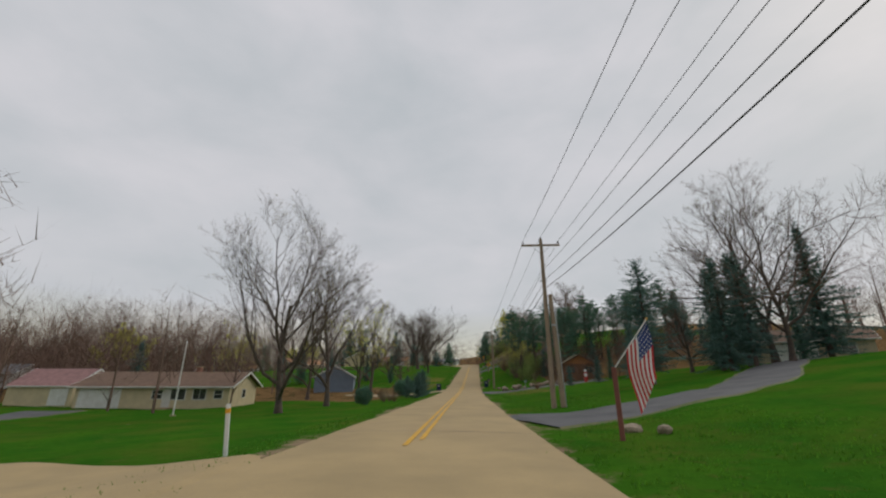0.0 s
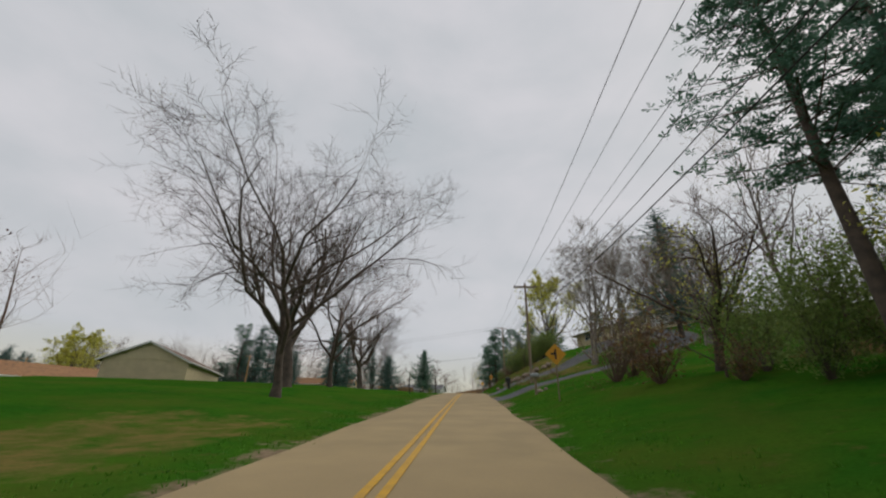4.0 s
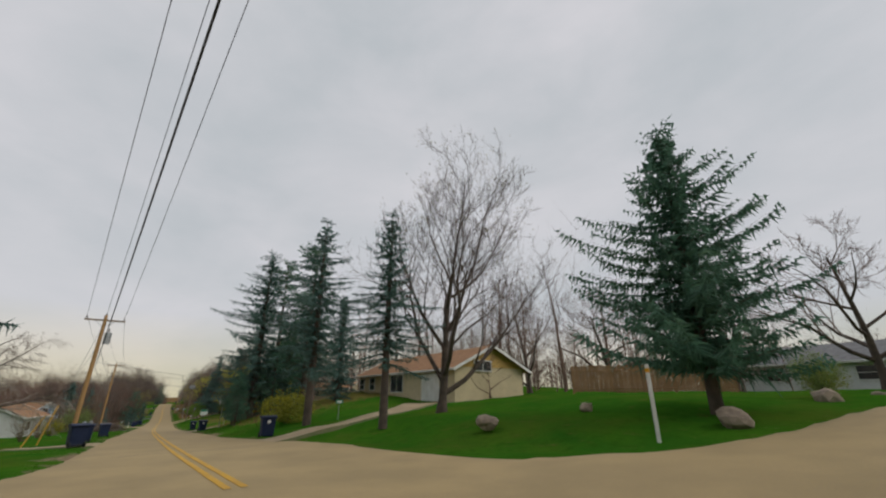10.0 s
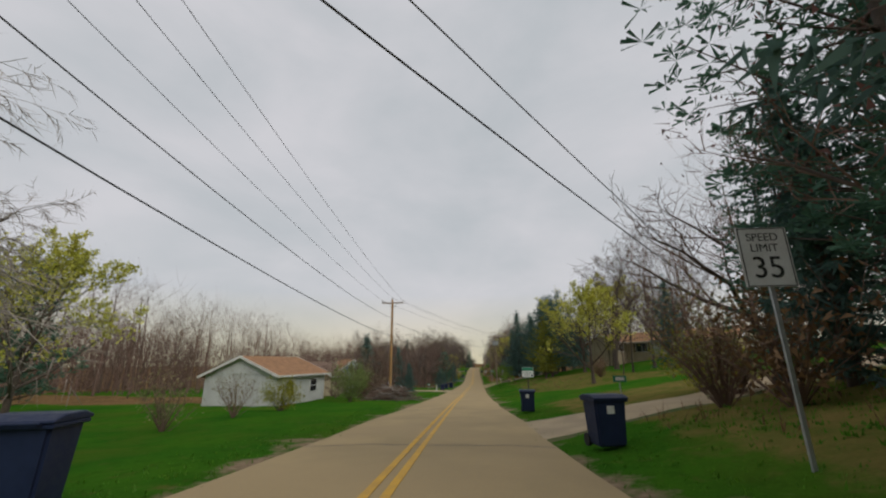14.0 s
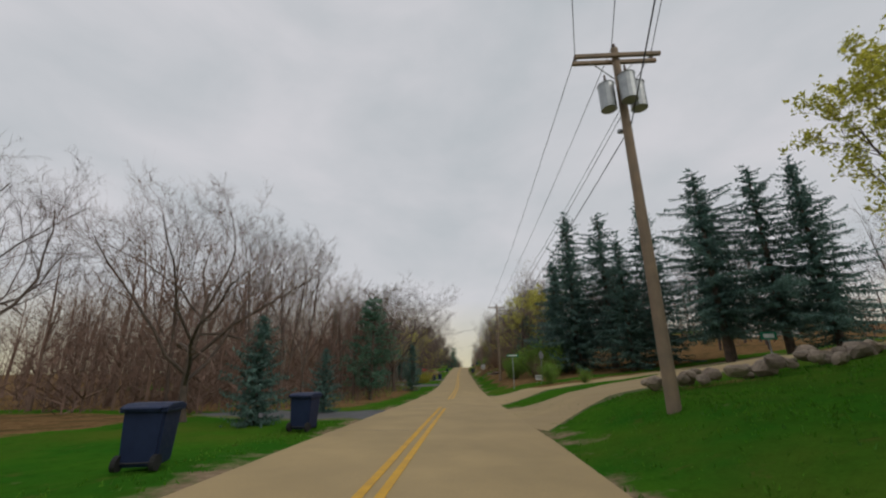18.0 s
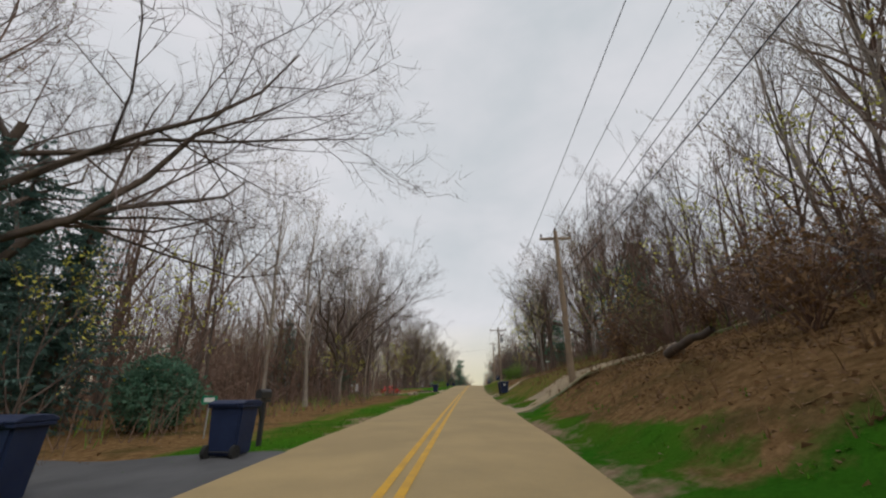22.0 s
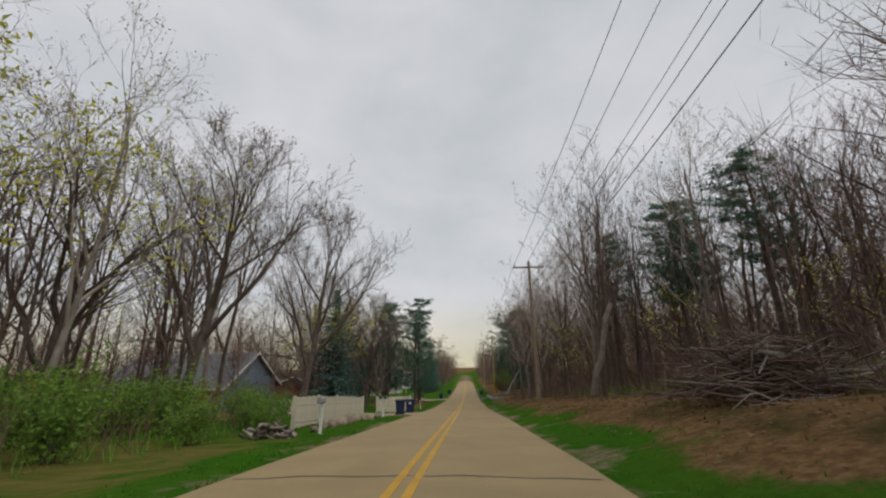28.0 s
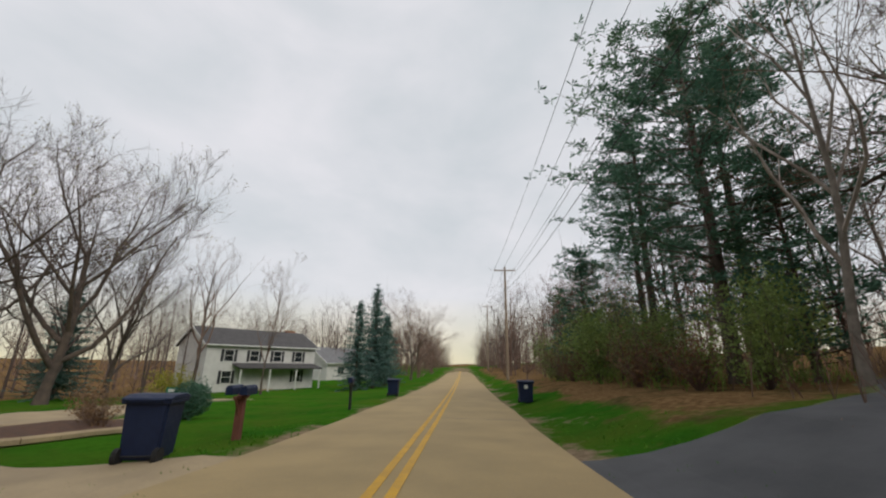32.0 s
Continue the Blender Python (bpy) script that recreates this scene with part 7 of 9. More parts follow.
WHITE_V, BLUE_V, RED_V, DARK_V, SILVER_V = ("white_car_paint", (.62, .63, .64)), ("blue_car_paint", (.03, .07, .20)), ("red_car_paint", (.48, .025, .025)), ("dark_car_paint", (.03, .035, .045)), ("silver_car_paint", (.38, .40, .42))
vehicle("pickup_truck", "white pickup truck parked beside the garage", -39.5, 143.2, 150, WHITE_V, 5.8, 1.95, "pickup")
vehicle("pickup_truck", "white pickup truck parked on the pale driveway", -114.6, 172.4, 160, WHITE_V, 5.6, 1.95, "pickup")
vehicle("parked_car", "blue car parked beside the pale house", -107.6, 171.4, 165, BLUE_V, 4.5, 1.8, "car")
vehicle("parked_car", "red hatchback parked on the gravel driveway", *xy("b", 279.0, -13.6), 150, RED_V, 4.0, 1.7, "car")
vehicle("pickup_truck", "white pickup truck beside the slate house", *xy("b", 284.0, -22.0), 190, WHITE_V, 5.4, 1.9, "pickup")
vehicle("suv", "dark blue sport utility car on the driveway", *xy("b", 377.0, -17.0), 50, DARK_V, 4.6, 1.85, "suv")
vehicle("suv", "dark sport utility car parked under trees", *xy("b", 331.5, -12.5), 170, DARK_V, 4.6, 1.85, "suv")
vehicle("parked_car", "white car in front of the gabled house", *xy("b", 322.0, 24.5), 100, WHITE_V, 4.5, 1.8, "car")
vehicle("parked_car", "dark car at the top of the steep drive", *xy("b", 219.5, 15.5), 100, SILVER_V, 4.5, 1.8, "car")
vehicle("parked_car", "blue car parked beside the cream house", -32.5, 147.0, 30, BLUE_V, 4.5, 1.8, "car")
vehicle("pickup_truck", "white pickup truck parked on the lawn drive", -25.2, 151.6, 123, WHITE_V, 5.6, 1.9, "pickup")
vehicle("parked_car", "silver car parked beyond the pines", *xy("b", 421, -24), 20, SILVER_V, 4.4, 1.8, "car")
vehicle("parked_car", "pale car parked behind the pines", *xy("b", 416, -25), 10, DARK_V, 4.4, 1.8, "car")


def camper(x, y, turn):
    ob = thing("camper_trailer", "white camper trailer with a brown swoosh and dark windows", "camper", (x, y, gz(x, y)), turn)
    bm = profile([(-2.9, .55), (-2.9, 2.5), (-2.75, 2.75), (2.3, 2.75), (2.75, 2.3), (2.9, 1.5), (2.6, .55)], -1.15, 1.15)
    bmesh.ops.bevel(bm, geom=bm.edges[:], offset=.08, segments=2, affect="EDGES")
    part("body", bm, M["white_paint"], ob)
    for s in (-1, 1):
        for xc, w, z0, z1 in ((-1.9, .8, 1.55, 2.15), (-.2, .9, 1.5, 2.15), (1.4, .8, 1.55, 2.15)):
            part("window", box(xc - w / 2, xc + w / 2, min(s * 1.14, s * 1.17), max(s * 1.14, s * 1.17), z0, z1, .01), M["glass"], ob, "dark window")
        part("stripe", box(-2.7, 2.4, min(s * 1.14, s * 1.16), max(s * 1.14, s * 1.16), .95, 1.15), tan, ob, "tan stripe")
        part("door", box(.45, 1.05, min(s * 1.14, s * 1.165), max(s * 1.14, s * 1.165), .65, 2.35), M["white_paint"], ob)
        wheel(ob, -.5, s * 1.0, .34)
    part("hitch", rod((2.6, 0, .55), (3.9, 0, .5), .05), M["dark_metal"], ob)
    part("jack", rod((3.5, 0, .5), (3.5, 0, 0), .04), M["dark_metal"], ob)
    part("gas_bottle", rod((3.05, 0, .55), (3.05, 0, 1.1), .16, sides=12), M["white_paint"], ob)
    part("roof_unit", box(-.6, .5, -.4, .4, 2.74, 3.0, .05), M["white_paint"], ob)
    ob.scale = (.64, .64, .64)


camper(-29.2, 155.2, 140)


# ---- bins ----
def bin_model():
    ob = thing("wheelie_bin", "dark navy wheeled refuse bin with a closed lid", "refuse bin", (0, 0, 0), 0, "wheeled bins at the roadside")
    bm = slab([(-.26, -.30), (.26, -.30), (.26, .30), (-.26, .30)], .06, .98)
    for v in bm.verts:
        if v.co.z > .5:
            v.co.x *= 1.14
            v.co.y *= 1.16
    bmesh.ops.bevel(bm, geom=bm.edges[:], offset=.035, segments=2, affect="EDGES")
    part("body", bm, M["bin"], ob)
    part("rim", join(box(-.33, .33, -.385, .385, .93, .985, .012)), M["bin"], ob)
    bm = profile([(-.35, .985), (-.35, 1.02), (-.15, 1.075), (.2, 1.075), (.36, 1.02), (.36, .985)], -.39, .39)
    bmesh.ops.bevel(bm, geom=bm.edges[:], offset=.012, segments=1, affect="EDGES")
    part("lid", bm, M["bin"], ob)
    part("handle", rod((-.40, -.30, 1.0), (-.40, .30, 1.0), .018), M["bin"], ob)
    for s in (-1, 1):
        part("handle_arm", rod((-.40, s * .27, 1.0), (-.30, s * .27, .96), .018), M["bin"], ob)
        part("wheel", rod((-.27, s * .26, .13), (-.27, s * .34, .13), .13, sides=14), M["rubber"], ob, "black wheel")
    part("axle", rod((-.27, -.28, .13), (-.27, .28, .13), .014), M["dark_metal"], ob)
    part("badge", box(.292, .304, -.09, .07, .70, .86), M["white_paint"], ob, "small pale badge")
    return ob


first_bin = bin_model()


def bins_at(rows):
    for road, s, off, turn in rows:
        x, y, z = spot(road, s, off)
        m = pose(x, y, z + .0, 0, 0, along(road, s) + 90 + turn)
        if first_bin.matrix_basis.translation.length < .01:
            first_bin.matrix_basis = m
        else:
            copy_thing(first_bin, m)


bins_at((("a", 88.0, -3.9, 190), ("b", 33.2, -3.9, 20), ("b", 39.6, -4.1, 0), ("b", 29.2, 4.2, 180), ("b", 52.6, -4.0, 15), ("b", 57.4, 3.9, 190), ("b", 69.5, 3.9, 175), ("b", 132.2, -4.7, 10), ("b", 137.6, -4.0, -10), ("b", 138.6, -4.3, 20), ("b", 122.5, -4.6, 5),
         ("b", 209.6, -5.0, 10), ("b", 213.0, -3.9, -5), ("b", 242.6, 4.1, 185), ("b", 243.7, 4.0, 170), ("b", 263.6, -4.0, 0), ("b", 314.6, -6.2, 10), ("b", 318.6, -4.9, -5),
         ("b", 363.4, -4.2, 10), ("b", 366.6, -3.9, 190), ("b", 414.0, -4.4, 10), ("b", 433.5, -3.6, 0), ("b", 427.5, 3.9, 180), ("a", 96.5, 4.0, 180)))
bins_at((("b", 304.1, 6.5, 178), ("b", 304.4, 7.2, 182), ("b", 311.4, 4.6, 185)))


# ---- letter boxes ----
def mailbox(label, x, y, turn, post="white_paint", box_mat="grey_metal", h=1.1, double=False, flag=True, thick=.05, big=1.0):
    ob = thing("mailbox", label, "mailbox", (x, y, gz(x, y)), turn)
    part("post", box(-thick, thick, -thick, thick, -.4, h, .008), M[post], ob)
    part("arm", box(-.3, .34, -.04, .04, h - .1, h - .02, .006), M[post], ob)
    part("strut", rod((.0, 0, h - .55), (.28, 0, h - .08), .03, sides=6), M[post], ob)
    for k in range(2 if double else 1):
        yy = (k - .5) * .34 if double else 0
        pts = [(-.085, 0), (.085, 0), (.085, .13)] + [(.085 * math.cos(a), .13 + .085 * math.sin(a)) for a in np.linspace(.3, math.pi - .3, 6)] + [(-.085, .13)]
        bm = profile(pts, -.26, .26)
        bm.transform(Matrix.Translation((.05, yy, h)) @ Matrix.Rotation(radians(90), 4, "Z") @ Matrix.Diagonal((big, 1, big, 1)))
        bx = part("box", bm, M[box_mat], ob)
        part("box_door", box(.305, .325, yy - .08 * big, yy + .08 * big, h + .01, h + .17 * big, .006), M[box_mat], bx)
        if flag:
            part("flag", box(-.02, .16, yy - .085 * big - .02, yy - .085 * big - .007, h + .12 * big, h + .17 * big), M["tail_red"], bx, "small red flag")
    return ob


M["black_plastic"] = material("black_plastic", (.014, .014, .016), .55, scale=4)
M["green_plastic"] = material("dark_green_plastic", (.025, .09, .06), .5, scale=4)
M["brown_post"] = material("reddish_wood_post", (.20, .07, .05), .8, scale=3)
mailbox("grey double mailbox on grey wooden posts", 15.9, 113.6, 175, "pole_wood", "grey_metal", 1.15, True, thick=.07)
mailbox("large black plastic mailbox with a red flag beside the driveway", 17.7, 131.4, 175, "black_plastic", "black_plastic", .80, thick=.11, big=1.75)
mailbox("silver mailbox on two white posts beside the pole", -25.4, 170.2, -8, "white_paint", "grey_metal", 1.05, True, thick=.07)
mailbox("green mailbox on a white post", *xy("b", 118.0, -5.2), -8, "white_paint", "green_plastic", 1.05, True, thick=.06)
mailbox("dark mailbox beside the driveway", *xy("b", 214.8, -4.2), -8, "dark_metal", "black_plastic", 1.05)
mailbox("pair of mailboxes on a white post before the white fence", *xy("b", 361.0, -5.0), -8, "white_paint", "green_plastic", 1.15, True)
mailbox("blue mailbox on reddish wooden posts", *xy("b", 416.6, -4.3), -8, "brown_post", "bin", .95, True, thick=.08)
mailbox("dark mailbox at the edge of the lawn", *xy("b", 424.6, -3.9), -8, "dark_metal", "bin", 1.05)
mailbox("mailbox on a white post beside the road", *xy("b", 347.6, -4.6), -8, "white_paint", "grey_metal", 1.05)
mailbox("dark mailbox before the stand of pines", *xy("a", 98.5, 4.6), 175, "pole_wood", "black_plastic", 1.05)


# ---- signs ----
M["sign_white"] = material("white_sign_sheet", (.66, .67, .66), .4, second=(.6, .6, .58), scale=3, bump=0)
M["sign_yellow"] = material("yellow_sign_sheet", (.72, .33, .01), .4, second=(.62, .30, .02), scale=3, bump=0)
M["sign_green"] = material("green_sign_sheet", (.015, .20, .11), .4, scale=3, bump=0)
M["sign_black"] = material("black_sign_paint", (.012, .012, .013), .5, scale=3, bump=0)
M["sign_back"] = material("bare_sign_back", (.40, .41, .41), .5, .6, scale=3, bump=0)


def words(text, size, mat, parent, m, name="lettering"):
    """Lettering as a mesh, facing local -y."""
    cu = bpy.data.curves.new("tmp", "FONT")
    cu.body, cu.size, cu.align_x, cu.align_y, cu.extrude = text, size, "CENTER", "CENTER", .002
    tmp = new("tmp", cu)
    me = bpy.data.meshes.new_from_object(tmp.evaluated_get(bpy.context.evaluated_depsgraph_get()))
    bpy.data.objects.remove(tmp)
    me.materials.clear()
    me.materials.append(mat)
    ob = new(name, me)
    ob.parent = parent
    ob.matrix_basis = m @ Matrix.Rotation(radians(90), 4, "X")
    return ob


def sign_post(name, label, x, y, turn, h, posts=(0,), mat="grey_metal", category="road sign", r=.03, lean=0):
    ob = thing(name, label, category, (x, y, gz(x, y)), turn)
    for px in posts:
        part("post", box(px - r, px + r, -r * .6, r * .6, -.4, h, .006), M[mat], ob)
    return ob


def panel(parent, w, h, zc, mat, rot=0, y=-.03, name="panel", label=""):
    bm = box(-w / 2, w / 2, -.004, .004, -h / 2, h / 2)
    bm.transform(Matrix.Translation((0, y, zc)) @ Matrix.Rotation(radians(rot), 4, "Y"))
    return part(name, bm, M[mat], parent, label)


def bars(parent, rows, mat, y=-.038):
    for x0, x1, z0, z1 in rows:
        part("bar", box(x0, x1, y - .003, y + .001, z0, z1), M[mat], parent)


def speed_sign(x, y, turn, h=3.0, post="grey_metal"):
    ob = sign_post("speed_limit_sign", "white speed limit sign on a single post", x, y, turn, h, mat=post)
    p = panel(ob, .66, .82, h - .42, "sign_white")
    bars(p, ((-.31, .31, h - .03, h - .018), (-.31, .31, h - .822, h - .81), (-.31, -.298, h - .82, h - .02), (.298, .31, h - .82, h - .02)), "sign_black")
    words("SPEED", .155, M["sign_black"], p, Matrix.Translation((0, -.036, h - .15)))
    words("LIMIT", .155, M["sign_black"], p, Matrix.Translation((0, -.036, h - .30)))
    words("35", .42, M["sign_black"], p, Matrix.Translation((0, -.036, h - .58)))


speed_sign(*xy("b", 53.4, 5.0), 82)
speed_sign(*xy("b", 200.5, 4.6), 81, 2.5, "pole_wood")


def diamond(name, label, x, y, turn, h, size, symbol, posts=(0,), post="grey_metal"):
    ob = sign_post(name, label, x, y, turn, h, posts, post)
    p = panel(ob, size, size, h, "sign_yellow", 45)
    if symbol == "side":
        bars(p, ((-.05, .05, h - .26, h + .26), (-.24, -.05, h - .03, h + .07)), "sign_black")
    if symbol == "arrows":
        bars(p, ((-.20, .20, h - .05, h + .05),), "sign_black")
        for s in (-1, 1):
            b = slab([(s * .36, 0), (s * .18, .15), (s * .18, -.15)], -.003, .001)
            b.transform(Matrix.Translation((0, -.036, h)) @ Matrix.Rotation(radians(90), 4, "X"))
            part("arrow_head", b, M["sign_black"], p)
    return ob


diamond("junction_sign", "yellow diamond sign showing a side road", *xy("a", 127.0, 5.4), -5, 2.25, .76, "side", post="pole_wood")
diamond("two_way_arrow_sign", "yellow diamond sign with a double arrow on two posts", 22.45, 172.0, -66, 2.2, .9, "arrows", (-.22, .22))
diamond("curve_sign", "yellow diamond warning sign beyond the junction", 23.4, 192.0, -15, 2.2, .7, "")
M["sign_stripe"] = material("striped_marker_yellow", (.72, .36, .01), .5, scale=3, bump=0)
ob_ = sign_post("object_marker", "yellow marker with black slanting stripes at the guardrail", *xy("b", 402.0, 5.6), 80, 1.3)
p_ = panel(ob_, .32, .95, 1.15, "sign_stripe")
for k_ in range(5):
    b_ = slab([(-.16, -.1), (.16, .1), (.16, .19), (-.16, -.01)], -.003, .001)
    b_.transform(Matrix.Translation((0, -.036, .78 + k_ * .17)) @ Matrix.Rotation(radians(90), 4, "X"))
    part("stripe", b_, M["sign_black"], p_)

ob_ = sign_post("stop_sign", "grey back of a stop sign under green street names", 2.8, 166.6, 95, 2.9)
oct_ = slab([(.38 * math.cos(radians(22.5 + 45 * k)), .38 * math.sin(radians(22.5 + 45 * k))) for k in range(8)], -.006, .006)
oct_.transform(Matrix.Translation((0, -.05, 2.1)) @ Matrix.Rotation(radians(90), 4, "X"))
part("panel", oct_, M["sign_back"], ob_)
for z_, t_ in ((2.62, 0), (2.84, 90)):
    b_ = box(-.45, .45, -.006, .006, -.1, .1)
    b_.transform(Matrix.Translation((0, 0, z_)) @ Matrix.Rotation(radians(t_), 4, "Z"))
    n_ = part("name_blade", b_, M["sign_green"], ob_, "green street name plate")
    c_ = box(-.3, .3, -.0075, .0075, -.035, .035)
    c_.transform(Matrix.Translation((0, 0, z_)) @ Matrix.Rotation(radians(t_), 4, "Z"))
    part("bar", c_, M["sign_white"], n_)
ob_ = sign_post("street_sign", "green street name sign on a grey post", *xy("b", 164.6, 5.6), 75, 3.1)
panel(ob_, 1.1, .24, 2.98, "sign_green", label="green street name plate")
bars(ob_, ((-.42, .42, 2.93, 3.03),), "sign_white")
ob_ = sign_post("stop_sign", "narrow grey back of a stop sign at the side street", *xy("b", 166.2, 8.6), 20, 3.0)
oct_ = slab([(.38 * math.cos(radians(22.5 + 45 * k)), .38 * math.sin(radians(22.5 + 45 * k))) for k in range(8)], -.006, .006)
oct_.transform(Matrix.Translation((0, .05, 2.5)) @ Matrix.Rotation(radians(90), 4, "X"))
part("panel", oct_, M["sign_back"], ob_)
ob_ = sign_post("yard_sign", "small pale yard sign on a wire stand", *xy("b", 164.8, 8.0), 60, .55, (-.2, .2), r=.012)
panel(ob_, .6, .42, .52, "sign_white")
bars(ob_, ((-.22, .22, .56, .62), (-.2, .2, .46, .5)), "dark_metal")
ob_ = sign_post("town_sign", "green and white town sign on a dark post", *xy("b", 86.2, 6.2), 80, 2.35, mat="dark_metal", r=.04)
p_ = panel(ob_, 1.0, .86, 2.0, "sign_white")
bars(p_, ((-.48, .48, 2.12, 2.41),), "sign_green")
bars(p_, ((-.4, .3, 1.93, 1.99), (-.4, .2, 1.80, 1.86), (-.4, .1, 1.68, 1.73)), "sign_back")
bars(p_, ((.28, .42, 1.62, 1.78),), "bin")
for r_, s_, o_ in (("a", 84.5, 9.6), ("a", 160.5, 9.0), ("b", 31.0, 8.8), ("b", 51, -16.5), ("b", 64.5, 6.8), ("b", 117.2, -6.4), ("b", 138.0, 10.5), ("b", 217.0, -7.0), ("b", 250.0, 9.5), ("b", 306, -9.5), ("b", 423.5, -11), ("b", 366.0, -9.2)):
    ob_ = sign_post("address_sign", "small green reflective address plate on a thin post", *xy(r_, s_, o_), along(r_, s_), 1.15, category="address sign", r=.02)
    panel(ob_, .5, .24, 1.05, "sign_green")
    bars(ob_, ((-.16, .16, .99, 1.11),), "sign_white")
for r_, s_, o_, h_, lean_a in (("a", 29.5, -4.3, 1.05, 6), ("b", 381.0, -4.6, .95, 8), ("a", 199.5, -9.8, 1.5, 0)):
    x_, y_, z_ = spot(r_, s_, o_)
    ob_ = thing("marker_post", "thin white plastic marker post in the grass", "marker post", (x_, y_, z_), along(r_, s_))
    ob_.matrix_basis = ob_.matrix_basis @ pose(0, 0, 0, 0, -lean_a, 0)
    part("post", box(-.045, .045, -.02, .02, -.3, h_, .008), M["white_paint"], ob_)
    part("band", box(-.048, .048, -.023, .023, h_ - .2, h_ - .1), M["sign_yellow"], ob_)
x_, y_, z_ = spot("a", 153, -5.9)
ob_ = thing("fence_post", "single dark metal fence post in the grass", "post", (x_, y_, z_))
ob_.matrix_basis = ob_.matrix_basis @ pose(0, 0, 0, 0, -5, 0)
part("post", box(-.05, .05, -.03, .03, -.4, 1.75, .006), M["dark_metal"], ob_)
part("cap", box(-.06, .06, -.05, .05, 1.7, 1.78, .01), M["dark_metal"], ob_)
x_, y_, z_ = spot("b", 174, -9.2)
ob_ = thing("marker_post", "pale wooden post at the edge of the wood", "post", (x_, y_, z_))
part("post", box(-.05, .05, -.05, .05, -.4, 1.7, .01), M["bark_pale"], ob_)
part("board", box(-.2, .2, -.07, -.05, 1.2, 1.65, .005), M["sign_white"], ob_)


# ---- flag ----
def flag_post(x, y):
    z = gz(x, y)
    ob = thing("flag_post", "wooden post with a striped national flag on a slanting staff", "flag", (x, y, z), -30)
    part("post", box(-.06, .06, -.06, .06, -.4, 1.75, .01), M["brown_post"], ob)
    a, b = Vector((0, 0, 1.7)), Vector((.95, 0, 2.95))
    part("staff", rod(a, b, .016, sides=8), M["white_paint"], ob)
    part("finial", rod(b, b + Vector((.03, 0, .06)), .03, .01, 8), M["yellow_paint"], ob)
    red, white, blue = paint("flag_red", (.52, .03, .035), .8), paint("flag_white", (.72, .70, .68), .8), paint("flag_blue", (.03, .05, .18), .8)
    p0, d = a + (b - a) * .38, (b - a) * .60

    def cloth(u, v):
        """u along the staff from its tip, v down the hang."""
        q = p0 + d * (1 - u)
        return (q.x + .10 * v + .05 * math.sin(5 * v + 3 * u), q.y + .07 * math.sin(6 * u + 4 * v), q.z - 1.45 * v - .12 * u * v)
    for i in range(13):
        bm = bmesh.new()
        n = 14
        rows_ = []
        for k in range(n + 1):
            v = k / n
            if i < 7 and v < .4:
                v = .4 if False else v
            rows_.append([bm.verts.new(cloth(u, v)) for u in (i / 13, (i + 1) / 13)])
        k0 = 6 if i < 7 else 0
        for k in range(k0, n):
            bm.faces.new((rows_[k][0], rows_[k][1], rows_[k + 1][1], rows_[k + 1][0]))
        for v_ in [v_ for v_ in bm.verts if not v_.link_faces]:
            bm.verts.remove(v_)
        part("stripe", bm, red if i % 2 == 0 else white, ob)
    bm = bmesh.new()
    g = [[bm.verts.new(cloth(u * 7 / 13, v * 6 / 14)) for u in np.linspace(0, 1, 8)] for v in np.linspace(0, 1, 8)]
    for r in range(7):
        for c in range(7):
            bm.faces.new((g[r][c], g[r][c + 1], g[r + 1][c + 1], g[r + 1][c]))
    part("canton", bm, blue, ob, "dark blue field of the flag")
    bms = []
    for r in range(6):
        for c in range(5):
            p = Vector(cloth((r + .5) / 6 * 7 / 13, (c + .5) / 5 * 6 / 14))
            bms.append(box(p.x - .014, p.x + .014, p.y - .012, p.y + .012, p.z - .014, p.z + .014))
    part("stars", join(*bms), white, ob, "small white stars")


flag_post(4.9, 10.9)
x_, y_ = -21.5, 36.5
ob_ = thing("flagpole", "slim white flagpole on the lawn", "flagpole", (x_, y_, gz(x_, y_)))
part("pole", rod((0, 0, -.4), (0, 0, 6.0), .06, .035, 10), M["white_paint"], ob_)
part("ball", rod((0, 0, 6.0), (0, 0, 6.12), .06, .03, 8), M["grey_metal"], ob_)
part("base", rod((0, 0, -.2), (0, 0, .06), .22, sides=12), M["concrete"], ob_)


# ---- old fuel pump and lamp post ----
x_, y_ = 23.8, 63.0
ob_ = thing("fuel_pump", "old red and white fuel pump used as an ornament", "fuel pump", (x_, y_, gz(x_, y_)), -15)
pump_red = paint("pump_red", (.50, .05, .04), .4)
part("body", box(-.28, .28, -.22, .22, -.2, 1.35, .04), pump_red, ob_)
part("face", box(-.2, .2, -.235, -.22, .75, 1.2, .01), M["white_paint"], ob_, "white dial face")
part("globe", rod((0, -.08, 1.62), (0, .08, 1.62), .2, sides=18), M["white_paint"], ob_, "round white globe")
part("neck", rod((0, 0, 1.33), (0, 0, 1.46), .09), pump_red, ob_)
part("hose", rod((.3, 0, 1.0), (.34, 0, .4), .03), M["rubber"], ob_)
x_, y_, z_ = spot("b", 325.4, 11.4)
ob_ = thing("lamp_post", "black garden lamp post on the lawn", "lamp post", (x_, y_, z_))
part("pole", rod((0, 0, -.3), (0, 0, 2.2), .05, .035, 10), M["dark_metal"], ob_)
part("base", rod((0, 0, -.1), (0, 0, .35), .09, .05, 10), M["dark_metal"], ob_)
part("lantern", rod((0, 0, 2.2), (0, 0, 2.52), .09, .14, 6), M["glass"], ob_, "glass lantern")
part("cap", rod((0, 0, 2.52), (0, 0, 2.68), .17, .03, 6), M["dark_metal"], ob_)


